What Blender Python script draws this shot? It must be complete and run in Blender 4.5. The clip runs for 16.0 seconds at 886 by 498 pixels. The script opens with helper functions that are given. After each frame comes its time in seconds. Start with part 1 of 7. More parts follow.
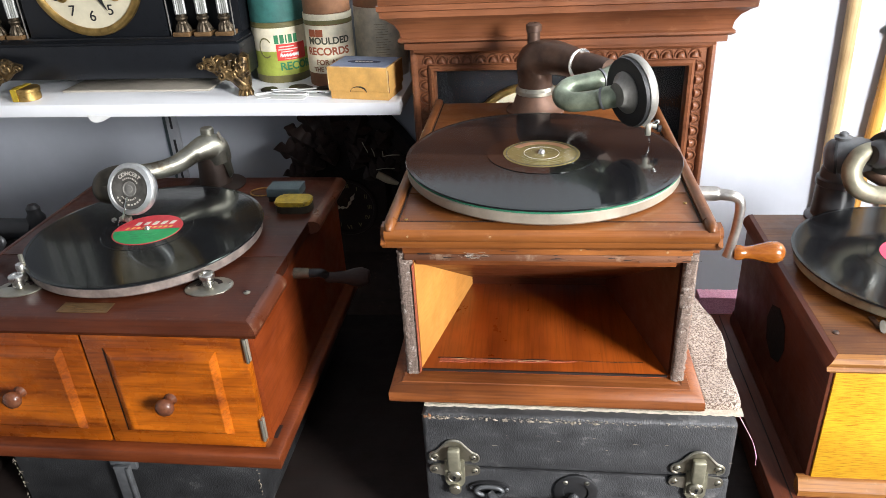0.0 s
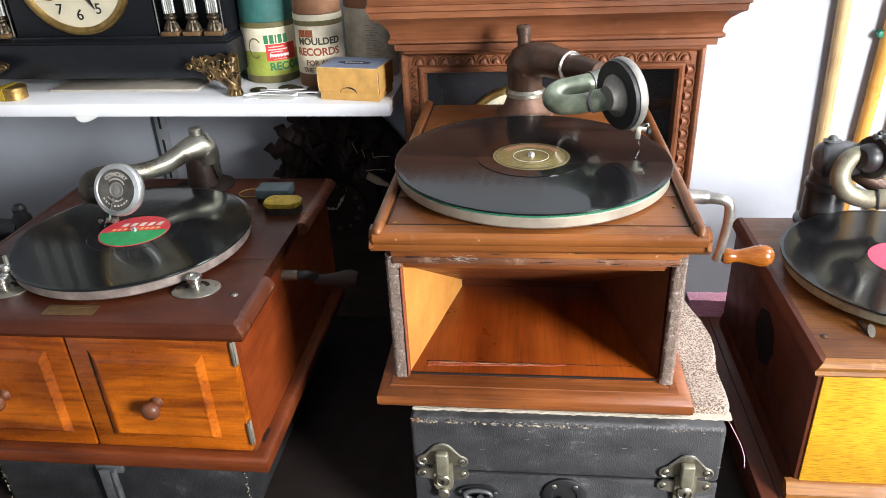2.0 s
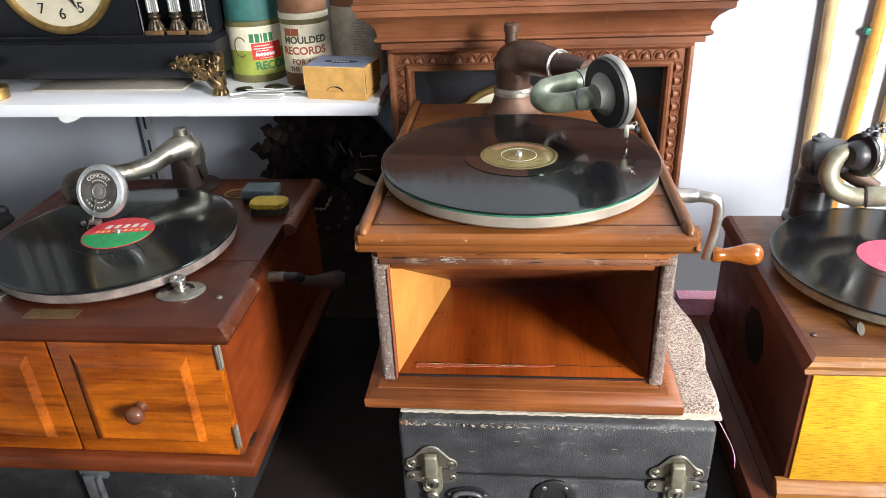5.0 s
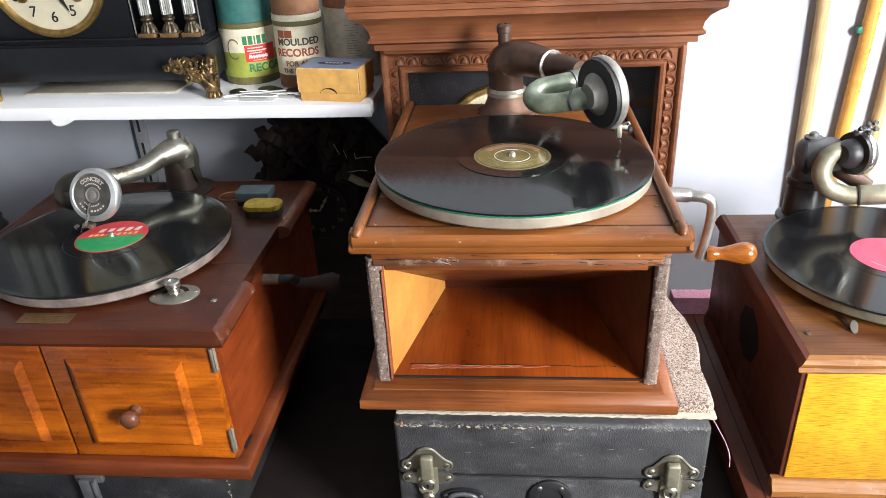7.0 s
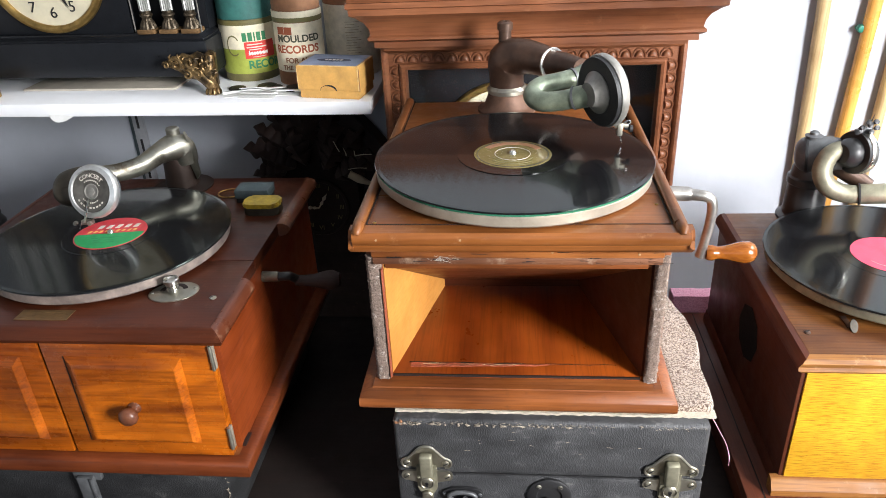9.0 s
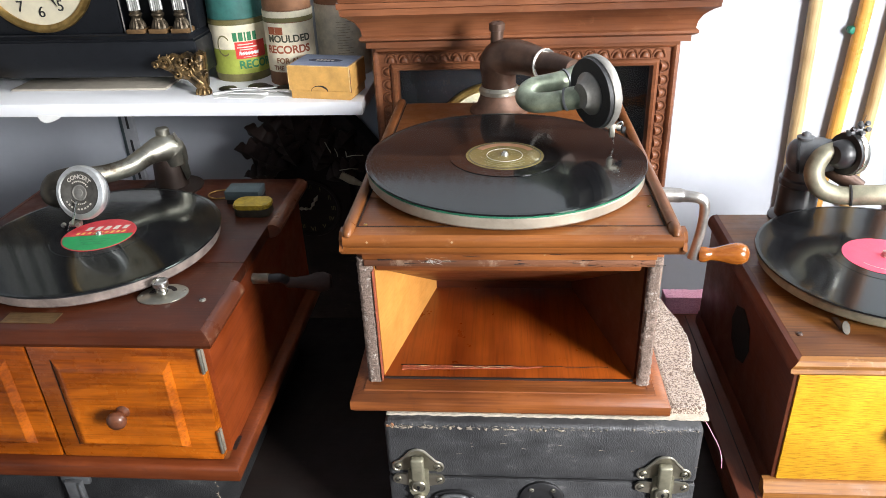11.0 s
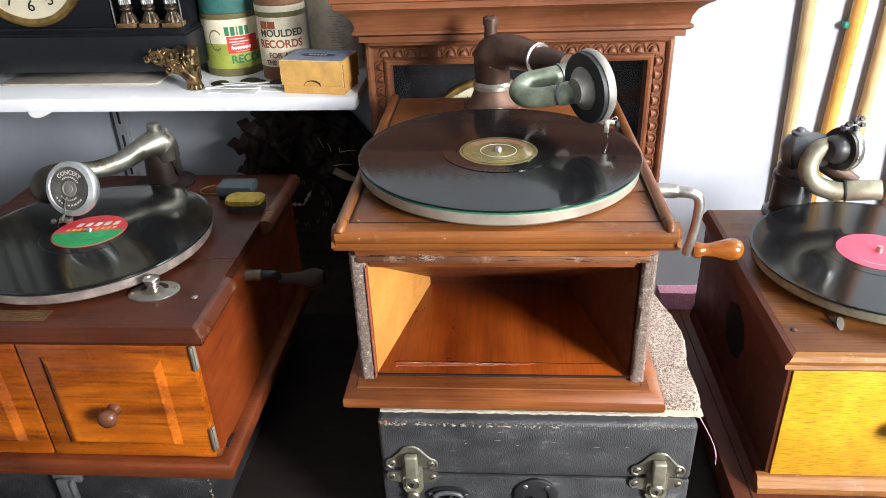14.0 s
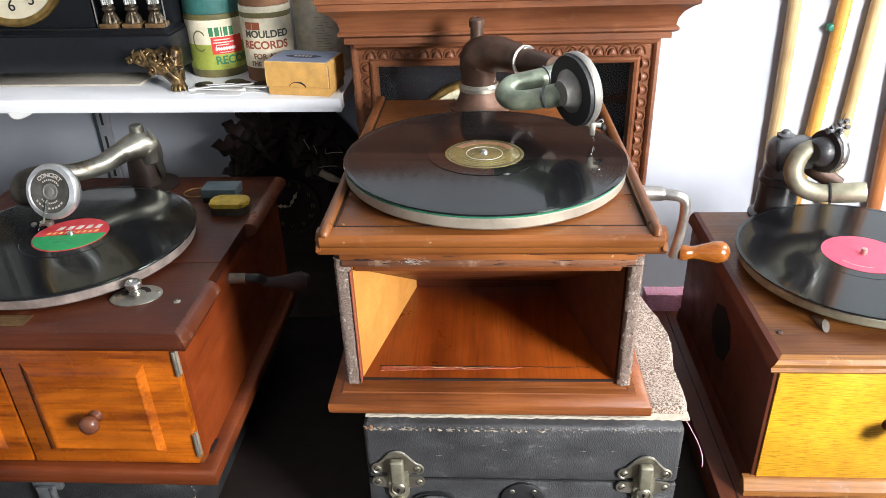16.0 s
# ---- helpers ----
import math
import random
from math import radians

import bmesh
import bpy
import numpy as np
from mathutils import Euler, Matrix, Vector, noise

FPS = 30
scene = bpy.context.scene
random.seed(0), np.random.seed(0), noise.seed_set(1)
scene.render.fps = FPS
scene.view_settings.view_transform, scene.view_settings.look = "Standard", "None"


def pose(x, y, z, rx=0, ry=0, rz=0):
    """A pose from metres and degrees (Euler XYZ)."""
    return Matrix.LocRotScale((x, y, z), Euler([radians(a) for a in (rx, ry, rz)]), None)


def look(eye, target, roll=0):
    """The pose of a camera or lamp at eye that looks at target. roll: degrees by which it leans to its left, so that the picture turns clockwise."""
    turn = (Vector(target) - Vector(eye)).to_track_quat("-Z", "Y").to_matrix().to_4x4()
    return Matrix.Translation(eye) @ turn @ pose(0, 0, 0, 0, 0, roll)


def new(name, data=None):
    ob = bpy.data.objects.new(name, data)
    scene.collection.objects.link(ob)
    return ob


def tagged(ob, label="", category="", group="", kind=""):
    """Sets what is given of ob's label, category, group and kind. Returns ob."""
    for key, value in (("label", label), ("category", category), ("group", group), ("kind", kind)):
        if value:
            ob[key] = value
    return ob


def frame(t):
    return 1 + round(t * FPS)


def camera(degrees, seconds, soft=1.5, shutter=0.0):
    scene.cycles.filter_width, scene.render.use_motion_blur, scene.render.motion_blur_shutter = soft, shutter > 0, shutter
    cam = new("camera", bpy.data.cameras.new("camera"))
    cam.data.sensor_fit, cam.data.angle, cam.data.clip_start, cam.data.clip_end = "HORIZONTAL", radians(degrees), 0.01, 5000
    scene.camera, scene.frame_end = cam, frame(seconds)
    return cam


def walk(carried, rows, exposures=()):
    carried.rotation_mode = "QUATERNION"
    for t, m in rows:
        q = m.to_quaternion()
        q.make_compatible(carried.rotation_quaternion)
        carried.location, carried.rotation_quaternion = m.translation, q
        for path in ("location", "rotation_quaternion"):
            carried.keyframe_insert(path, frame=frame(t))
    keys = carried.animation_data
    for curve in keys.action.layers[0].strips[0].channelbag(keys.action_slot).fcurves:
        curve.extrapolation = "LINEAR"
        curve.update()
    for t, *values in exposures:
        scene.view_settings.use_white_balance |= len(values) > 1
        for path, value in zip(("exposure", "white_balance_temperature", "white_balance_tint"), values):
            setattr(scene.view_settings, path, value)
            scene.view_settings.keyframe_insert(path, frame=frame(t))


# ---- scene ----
Z0 = 1.08  # height of the middle record above the floor
cam = camera(62.749, 16.0, 0.5)
PATH = [
    (0.0, pose(-0.0061, -0.6460, 0.2401 + Z0, 62.318, 2.949, 6.532)),
    (0.5, pose(-0.0046, -0.6454, 0.2402 + Z0, 62.177, 3.030, 6.486)),
    (1.0, pose(-0.0056, -0.6448, 0.2404 + Z0, 62.172, 2.724, 6.414)),
    (1.5, pose(-0.0049, -0.6419, 0.2400 + Z0, 62.190, 2.705, 6.214)),
    (2.0, pose(-0.0041, -0.6416, 0.2408 + Z0, 62.295, 2.493, 6.030)),
    (2.5, pose(-0.0042, -0.6394, 0.2401 + Z0, 62.284, 2.614, 5.921)),
    (3.0, pose(-0.0037, -0.6372, 0.2398 + Z0, 62.192, 2.653, 5.693)),
    (3.5, pose(-0.0036, -0.6375, 0.2397 + Z0, 62.219, 2.761, 5.480)),
    (4.0, pose(-0.0020, -0.6362, 0.2390 + Z0, 62.163, 2.686, 5.388)),
    (6.5, pose(-0.0012, -0.6340, 0.2386 + Z0, 62.205, 2.477, 4.909)),
    (7.0, pose(0.0003, -0.6341, 0.2396 + Z0, 62.168, 2.713, 4.781)),
    (7.5, pose(-0.0013, -0.6351, 0.2399 + Z0, 62.123, 2.641, 4.716)),
    (8.0, pose(-0.0005, -0.6350, 0.2396 + Z0, 62.042, 2.596, 4.761)),
    (8.5, pose(-0.0009, -0.6339, 0.2390 + Z0, 61.982, 2.544, 4.727)),
    (9.0, pose(-0.0007, -0.6326, 0.2395 + Z0, 61.961, 2.507, 4.793)),
    (11.5, pose(0.0002, -0.6278, 0.2386 + Z0, 61.959, 2.188, 4.146)),
    (12.0, pose(0.0008, -0.6278, 0.2387 + Z0, 61.923, 2.134, 4.093)),
    (12.5, pose(0.0004, -0.6268, 0.2376 + Z0, 61.829, 2.038, 4.120)),
    (13.0, pose(-0.0001, -0.6243, 0.2366 + Z0, 61.518, 1.974, 4.023)),
    (13.5, pose(0.0006, -0.6236, 0.2365 + Z0, 61.465, 2.106, 3.900)),
    (14.0, pose(0.0007, -0.6239, 0.2376 + Z0, 61.558, 2.144, 3.872)),
    (14.5, pose(0.0005, -0.6228, 0.2366 + Z0, 61.644, 1.881, 3.557)),
    (15.0, pose(0.0015, -0.6225, 0.2375 + Z0, 61.743, 1.743, 3.386)),
    (15.5, pose(0.0015, -0.6191, 0.2374 + Z0, 61.686, 1.619, 3.069)),
    (16.0, pose(0.0024, -0.6186, 0.2379 + Z0, 61.553, 1.786, 2.997)),
]
walk(cam, PATH)

# ---- world and light ----
world = bpy.data.worlds.new("sky")
scene.world = world
world.use_nodes = True
_sky = world.node_tree.nodes.new("ShaderNodeTexSky")
_sky.sky_type = "NISHITA"
_sky.sun_disc = False
_sky.sun_elevation = radians(32)
_sky.sun_rotation = radians(125)
world.node_tree.nodes["Background"].inputs["Strength"].default_value = 0.10
world.node_tree.links.new(_sky.outputs[0], world.node_tree.nodes["Background"].inputs["Color"])
scene.view_settings.exposure = 0.0


def window_lamp(name, eye, target, sx, sy, watts, colour):
    d = bpy.data.lights.new(name, "AREA")
    d.shape, d.size, d.size_y, d.energy, d.color = "RECTANGLE", sx, sy, watts, colour
    ob = new(name, d)
    ob.matrix_world = look(eye, target)
    return ob


# daylight in the window's opening
window_lamp("window_light", (1.30, -1.22, 1.50), (0.0, 0.0, 1.10), 0.42, 0.62, 96, (0.99, 0.985, 1.0))
# unseen high window, added to brighten the upper wall and shelf
window_lamp("high_fill_light", (1.30, 0.06, 1.86), (0.45, 0.45, 1.20), 0.66, 0.58, 30, (0.95, 0.98, 1.0))
# unseen rear window, added as weak fill from behind the camera
window_lamp("rear_fill_light", (-0.10, -2.72, 1.95), (0.0, 0.0, 1.2), 0.9, 0.9, 3.6, (0.80, 0.90, 1.0))

# ---- materials ----


def mat_base(name):
    m = bpy.data.materials.new(name)
    m.use_nodes = True
    nt = m.node_tree
    return m, nt, nt.nodes["Principled BSDF"]


def nd(nt, kind, **vals):
    n = nt.nodes.new(kind)
    for k, v in vals.items():
        n.inputs[k.replace("_", " ")].default_value = v
    return n


def ramp(nt, fac, stops):
    r = nt.nodes.new("ShaderNodeValToRGB")
    els = r.color_ramp.elements
    while len(els) < len(stops):
        els.new(0.5)
    for e, (p, c) in zip(els, stops):
        e.position, e.color = p, (*c, 1) if len(c) == 3 else c
    nt.links.new(fac, r.inputs["Fac"])
    return r.outputs["Color"]


def mapped(nt, sx, sy, sz):
    tc = nt.nodes.new("ShaderNodeTexCoord")
    mp = nt.nodes.new("ShaderNodeMapping")
    mp.inputs["Scale"].default_value = (sx, sy, sz)
    nt.links.new(tc.outputs["Object"], mp.inputs["Vector"])
    return mp.outputs["Vector"]


def noise_tex(nt, vec, scale, detail=4.0, rough=0.55, dist=0.0):
    n = nd(nt, "ShaderNodeTexNoise", Scale=scale, Detail=detail, Roughness=rough, Distortion=dist)
    nt.links.new(vec, n.inputs["Vector"])
    return n.outputs["Fac"]


def mixc(nt, fac, a, b, mode="MIX"):
    n = nt.nodes.new("ShaderNodeMix")
    n.data_type, n.blend_type = "RGBA", mode
    for sock, v in ((n.inputs[0], fac), (n.inputs[6], a), (n.inputs[7], b)):
        if isinstance(v, (int, float)):
            sock.default_value = v
        elif isinstance(v, tuple):
            sock.default_value = (*v, 1)
        else:
            nt.links.new(v, sock)
    return n.outputs[2]


def bump(nt, p, height, strength, dist=0.001):
    b = nd(nt, "ShaderNodeBump", Strength=strength, Distance=dist)
    nt.links.new(height, b.inputs["Height"])
    nt.links.new(b.outputs["Normal"], p.inputs["Normal"])


def wood(name, light, dark, axis="x", rough=0.34, coat=0.35, grain=1.0, worn=0.0, worn_colour=(0.35, 0.22, 0.14), pores=0.5, contrast=1.0, dash=14, fine=420, figure=0.6):
    """Varnished wood with its grain along the axis: broad figure, fine pores, scuffs."""
    m, nt, p = mat_base(name)
    s = {"x": (2.6, 17, 17), "y": (17, 2.6, 17), "z": (17, 17, 2.6)}[axis]
    v = mapped(nt, *[k * grain for k in s])
    fig = noise_tex(nt, v, 1.0, 5, 0.6, figure)
    c = ramp(nt, fig, [(0.5 - 0.22 / contrast, dark), (0.5 + 0.2 / contrast, light)])
    f = {"x": (dash, fine, fine), "y": (fine, dash, fine), "z": (fine, fine, dash)}[axis]
    fine = noise_tex(nt, mapped(nt, *f), 1.0, 3, 0.6)
    streak = ramp(nt, fine, [(0.34, (1 - pores * 0.62, 1 - pores * 0.7, 1 - pores * 0.75)), (0.54, (1, 1, 1))])
    c = mixc(nt, 0.8, c, streak, "MULTIPLY")
    blotch = noise_tex(nt, mapped(nt, 9, 9, 9), 1.0, 3, 0.6)
    c = mixc(nt, 1.0, c, ramp(nt, blotch, [(0.3, (0.60, 0.55, 0.50)), (0.68, (1.06, 1.04, 1.0))]), "MULTIPLY")
    if worn > 0:
        w = noise_tex(nt, mapped(nt, 60, 60, 60), 1.0, 6, 0.7)
        c = mixc(nt, ramp(nt, w, [(0.62 - 0.1 * worn, (0, 0, 0)), (0.72, (worn, worn, worn))]), c, worn_colour)
    nt.links.new(c, p.inputs["Base Color"])
    rr = ramp(nt, noise_tex(nt, mapped(nt, 35, 35, 35), 1.0, 5, 0.65), [(0.3, (rough - 0.08,) * 3), (0.7, (rough + 0.16,) * 3)])
    nt.links.new(rr, p.inputs["Roughness"])
    p.inputs["Coat Weight"].default_value = coat * 0.5
    p.inputs["Specular IOR Level"].default_value = 0.36
    p.inputs["Coat Roughness"].default_value = 0.18
    bump(nt, p, fine, 0.2, 0.0006)
    return m


def painted(name, colour, rough=0.5, metal=0.0, var=0.25, scale=40, bump_s=0.05, coat=0.0, stain=None, stain_at=0.62, spec=0.5):
    """Paint, paper, metal or plastic with two scales of variation and optional stains."""
    m, nt, p = mat_base(name)
    a = noise_tex(nt, mapped(nt, scale, scale, scale), 1.0, 6, 0.65)
    lo = tuple(max(0.0, k * (1 - var)) for k in colour)
    hi = tuple(min(1.0, k * (1 + var * 0.5)) for k in colour)
    c = ramp(nt, a, [(0.32, lo), (0.66, hi)])
    if stain:
        b = noise_tex(nt, mapped(nt, scale * 0.35, scale * 0.35, scale * 0.35), 1.0, 7, 0.75)
        c = mixc(nt, ramp(nt, b, [(stain_at, (0, 0, 0)), (stain_at + 0.1, (1, 1, 1))]), c, stain)
    nt.links.new(c, p.inputs["Base Color"])
    fine = noise_tex(nt, mapped(nt, scale * 9, scale * 9, scale * 9), 1.0, 3, 0.6)
    nt.links.new(ramp(nt, a if metal > 0.4 else fine, [(0.3, (max(0.03, rough - 0.08),) * 3), (0.7, (min(1.0, rough + 0.1),) * 3)]), p.inputs["Roughness"])
    p.inputs["Metallic"].default_value = metal
    p.inputs["Coat Weight"].default_value = coat
    p.inputs["Specular IOR Level"].default_value = spec
    if bump_s:
        bump(nt, p, fine, bump_s, 0.001)
    return m


def leatherette(name, k=1.0):
    """Black grained cloth-backed covering with pale scuffs."""
    m, nt, p = mat_base(name)
    v = nd(nt, "ShaderNodeTexVoronoi", Scale=1.0)
    nt.links.new(mapped(nt, 1150, 480, 480), v.inputs["Vector"])
    sc = noise_tex(nt, mapped(nt, 26, 26, 40), 1.0, 8, 0.72)
    c = ramp(nt, sc, [(0.35, (0.025 * k, 0.0255 * k, 0.027 * k)), (0.58, (0.050 * k, 0.051 * k, 0.053 * k)), (0.70, (0.16 * k, 0.157 * k, 0.150 * k))])
    nt.links.new(c, p.inputs["Base Color"])
    nt.links.new(ramp(nt, sc, [(0.3, (0.42,) * 3), (0.7, (0.62,) * 3)]), p.inputs["Roughness"])
    bump(nt, p, v.outputs["Distance"], 0.45, 0.0008)
    return m


def shellac(name):
    """Black grooved record: fine rings, glossy, with faint wear."""
    m, nt, p = mat_base(name)
    sep = nt.nodes.new("ShaderNodeSeparateXYZ")
    tc = nt.nodes.new("ShaderNodeTexCoord")
    nt.links.new(tc.outputs["Object"], sep.inputs[0])
    cmb = nt.nodes.new("ShaderNodeCombineXYZ")
    nt.links.new(sep.outputs[0], cmb.inputs[0])
    nt.links.new(sep.outputs[1], cmb.inputs[1])
    ln = nt.nodes.new("ShaderNodeVectorMath")
    ln.operation = "LENGTH"
    nt.links.new(cmb.outputs[0], ln.inputs[0])
    sc = nt.nodes.new("ShaderNodeMath")
    sc.operation = "MULTIPLY"
    sc.inputs[1].default_value = 420.0
    nt.links.new(ln.outputs["Value"], sc.inputs[0])
    ring = nd(nt, "ShaderNodeTexNoise", Scale=1.0, Detail=3.0, Roughness=0.7)
    ring.noise_dimensions = "1D"
    nt.links.new(sc.outputs[0], ring.inputs["W"])
    wear = noise_tex(nt, mapped(nt, 30, 30, 30), 1.0, 6, 0.7)
    base = mixc(nt, ramp(nt, wear, [(0.4, (0, 0, 0)), (0.8, (0.6, 0.6, 0.6))]), (0.006, 0.006, 0.007), (0.016, 0.016, 0.017))
    nt.links.new(base, p.inputs["Base Color"])
    nt.links.new(ramp(nt, ring.outputs["Fac"], [(0.3, (0.11,) * 3), (0.7, (0.19,) * 3)]), p.inputs["Roughness"])
    p.inputs["Anisotropic"].default_value = 0.85
    p.inputs["Anisotropic Rotation"].default_value = 0.25
    tg = nt.nodes.new("ShaderNodeTangent")
    tg.direction_type, tg.axis = "RADIAL", "Z"
    nt.links.new(tg.outputs[0], p.inputs["Tangent"])
    p.inputs["Specular IOR Level"].default_value = 0.27
    p.inputs["Specular Tint"].default_value = (0.66, 0.92, 0.74, 1)
    p.inputs["Coat Weight"].default_value = 0.22
    p.inputs["Coat Roughness"].default_value = 0.05
    bump(nt, p, ring.outputs["Fac"], 0.03, 0.0004)
    return m


def terry(name, light, dark):
    m, nt, p = mat_base(name)
    a = noise_tex(nt, mapped(nt, 560, 560, 560), 1.0, 2, 0.5, 0.8)
    b = noise_tex(nt, mapped(nt, 45, 45, 45), 1.0, 4, 0.6)
    c = ramp(nt, a, [(0.42, dark), (0.56, light)])
    c = mixc(nt, ramp(nt, b, [(0.35, (0, 0, 0)), (0.7, (0.3, 0.3, 0.3))]), c, dark)
    nt.links.new(c, p.inputs["Base Color"])
    p.inputs["Roughness"].default_value = 0.95
    p.inputs["Sheen Weight"].default_value = 0.3
    bump(nt, p, a, 0.9, 0.002)
    return m


def clear_glass(name):
    m, nt, p = mat_base(name)
    p.inputs["Base Color"].default_value = (0.95, 0.97, 0.97, 1)
    p.inputs["Roughness"].default_value = 0.03
    p.inputs["Transmission Weight"].default_value = 1.0
    p.inputs["IOR"].default_value = 1.45
    return m


W_LID = wood("mahogany_lid", (0.32, 0.116, 0.026), (0.19, 0.060, 0.014), "x", 0.36, 0.25, 0.8, 0.35, (0.42, 0.23, 0.11), 0.4, 1.1)
W_LID_Y = wood("mahogany_bead", (0.24, 0.090, 0.024), (0.12, 0.038, 0.011), "y", 0.38, 0.2, 1.0, 0.3)
W_BODY = wood("mahogany_front", (0.42, 0.160, 0.040), (0.20, 0.060, 0.016), "x", 0.42, 0.15, 1.0, 0.6, (0.12, 0.045, 0.02), 0.6, 1.6)
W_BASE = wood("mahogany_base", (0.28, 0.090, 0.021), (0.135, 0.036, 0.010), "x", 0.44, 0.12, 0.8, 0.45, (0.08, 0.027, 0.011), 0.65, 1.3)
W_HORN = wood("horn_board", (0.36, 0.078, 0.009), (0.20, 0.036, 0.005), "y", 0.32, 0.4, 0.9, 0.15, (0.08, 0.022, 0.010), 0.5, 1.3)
# horn wood again, darkened for the shade on the right side
W_HORN_SHADED = wood("shaded_horn_board", (0.095, 0.024, 0.010), (0.050, 0.012, 0.006), "y", 0.5, 0.05, 0.8, 0.1, (0.05, 0.014, 0.009), 0.3)
W_WORN = wood("worn_rail_wood", (0.25, 0.105, 0.045), (0.12, 0.045, 0.022), "x", 0.6, 0.05, 1.0, 0.8, (0.34, 0.235, 0.16), 0.5, 1.2)
# horn wood paled for the daylight on its left side
W_HORN_LIT = wood("lit_horn_board", (0.66, 0.335, 0.085), (0.54, 0.235, 0.050), "y", 0.46, 0.15, 0.7, 0.0, pores=0.25)
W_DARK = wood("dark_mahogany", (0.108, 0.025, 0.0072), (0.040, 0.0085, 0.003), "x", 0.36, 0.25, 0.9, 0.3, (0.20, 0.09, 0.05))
W_DARK_Y = wood("dark_mahogany_side", (0.14, 0.032, 0.012), (0.060, 0.013, 0.006), "y", 0.46, 0.06, 0.9, 0.5, (0.30, 0.16, 0.09))
# pale tone and wear stand for scuffs and for sheen on the bevel
W_SCUFF_SHEEN = wood("scuffed_sheen_mahogany", (0.20, 0.062, 0.028), (0.085, 0.022, 0.010), "y", 0.30, 0.4, 0.9, 0.45, (0.30, 0.19, 0.12))
W_DOOR = wood("golden_walnut_door", (0.52, 0.132, 0.006), (0.14, 0.024, 0.003), "x", 0.24, 0.8, 0.95, 0.35, (0.06, 0.016, 0.005), 0.75, 1.4, figure=1.2)
W_DOOR.node_tree.nodes["Principled BSDF"].inputs["Coat Roughness"].default_value = 0.30
W_SIDE = wood("orange_side_board", (0.28, 0.055, 0.009), (0.14, 0.025, 0.006), "y", 0.4, 0.25, 0.7, 0.2, (0.06, 0.016, 0.007))
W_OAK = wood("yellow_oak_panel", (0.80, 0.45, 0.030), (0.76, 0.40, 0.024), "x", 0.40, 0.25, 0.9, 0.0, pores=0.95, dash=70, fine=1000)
W_OAKTOP = wood("brown_oak_lid", (0.26, 0.104, 0.021), (0.105, 0.036, 0.010), "x", 0.42, 0.2, 0.9, 0.15, (0.30, 0.16, 0.07), 0.7, 1.2)
W_OAKEDGE = wood("oak_moulding", (0.36, 0.160, 0.036), (0.21, 0.080, 0.020), "x", 0.52, 0.08, 1.4, 0.5, (0.44, 0.28, 0.14), 0.7, 1.3)
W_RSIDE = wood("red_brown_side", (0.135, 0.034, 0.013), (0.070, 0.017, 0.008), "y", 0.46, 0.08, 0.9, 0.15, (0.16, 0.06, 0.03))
W_FRAME = wood("carved_oak", (0.290, 0.112, 0.050), (0.115, 0.039, 0.017), "x", 0.40, 0.25, 1.0, 0.25, (0.34, 0.18, 0.09), 0.5, 1.05)
W_FRAME_Z = wood("carved_oak_upright", (0.25, 0.098, 0.044), (0.12, 0.041, 0.018), "z", 0.44, 0.18, 1.1, 0.2, (0.36, 0.2, 0.11), 0.6, 1.2)
W_KNOB = wood("turned_knob", (0.20, 0.075, 0.035), (0.09, 0.03, 0.018), "y", 0.28, 0.5, 1.2, 0.2)
W_HANDLE = wood("amber_handle", (0.52, 0.20, 0.026), (0.22, 0.062, 0.010), "x", 0.20, 0.7, 2.2, 0.4, (0.12, 0.035, 0.012), 0.4, 1.4)
W_BLACKISH = wood("blackened_carving", (0.026, 0.013, 0.010), (0.010, 0.005, 0.004), "x", 0.72, 0.0, 1.0, 0.1)
W_CARVED = wood("dark_brown_carving", (0.044, 0.023, 0.018), (0.018, 0.009, 0.007), "x", 0.62, 0.0, 1.0, 0.2)
W_PLINTH = wood("red_plinth", (0.21, 0.050, 0.013), (0.10, 0.022, 0.007), "x", 0.40, 0.12, 0.7, 0.4, (0.06, 0.02, 0.01), 0.5, 1.2)
W_TABLE = wood("dark_table", (0.020, 0.011, 0.008), (0.010, 0.006, 0.005), "x", 0.65, 0.0, 0.7, 0.2, (0.07, 0.04, 0.03))
RAW = painted("torn_plywood_edge", (0.235, 0.170, 0.135), 0.92, 0, 0.6, 640, 0.8, 0, (0.58, 0.52, 0.46), 0.57)
SPLINTER = painted("split_wood", (0.30, 0.070, 0.030), 0.75, 0, 0.5, 300, 0.4)
RECORD = shellac("black_shellac")
LEATHER = leatherette("black_leatherette")
# blacker covering of the left case, deepened too for the shade around it
LEATHER_SHADED = leatherette("shaded_black_leatherette", 0.4)
SCUFF = painted("frayed_cloth", (0.30, 0.26, 0.20), 0.9, 0, 0.6, 220, 0.8)
CREAM_METAL = painted("dull_turntable_rim", (0.35, 0.30, 0.235), 0.46, 0.35, 0.3, 24, 0.03, 0, (0.20, 0.15, 0.10), 0.62)
FELT = painted("green_felt", (0.02, 0.16, 0.085), 0.95, 0, 0.3, 300, 0.4)
NICKEL = painted("worn_nickel", (0.43, 0.41, 0.34), 0.41, 0.95, 0.25, 40, 0.03, 0, (0.24, 0.20, 0.14), 0.64)
CHROME = painted("bright_nickel", (0.66, 0.65, 0.61), 0.27, 1.0, 0.12, 60, 0.01)
GREEN_NICKEL = painted("tarnished_gooseneck", (0.28, 0.32, 0.235), 0.40, 0.6, 0.5, 45, 0.05, 0, (0.13, 0.10, 0.06), 0.60)
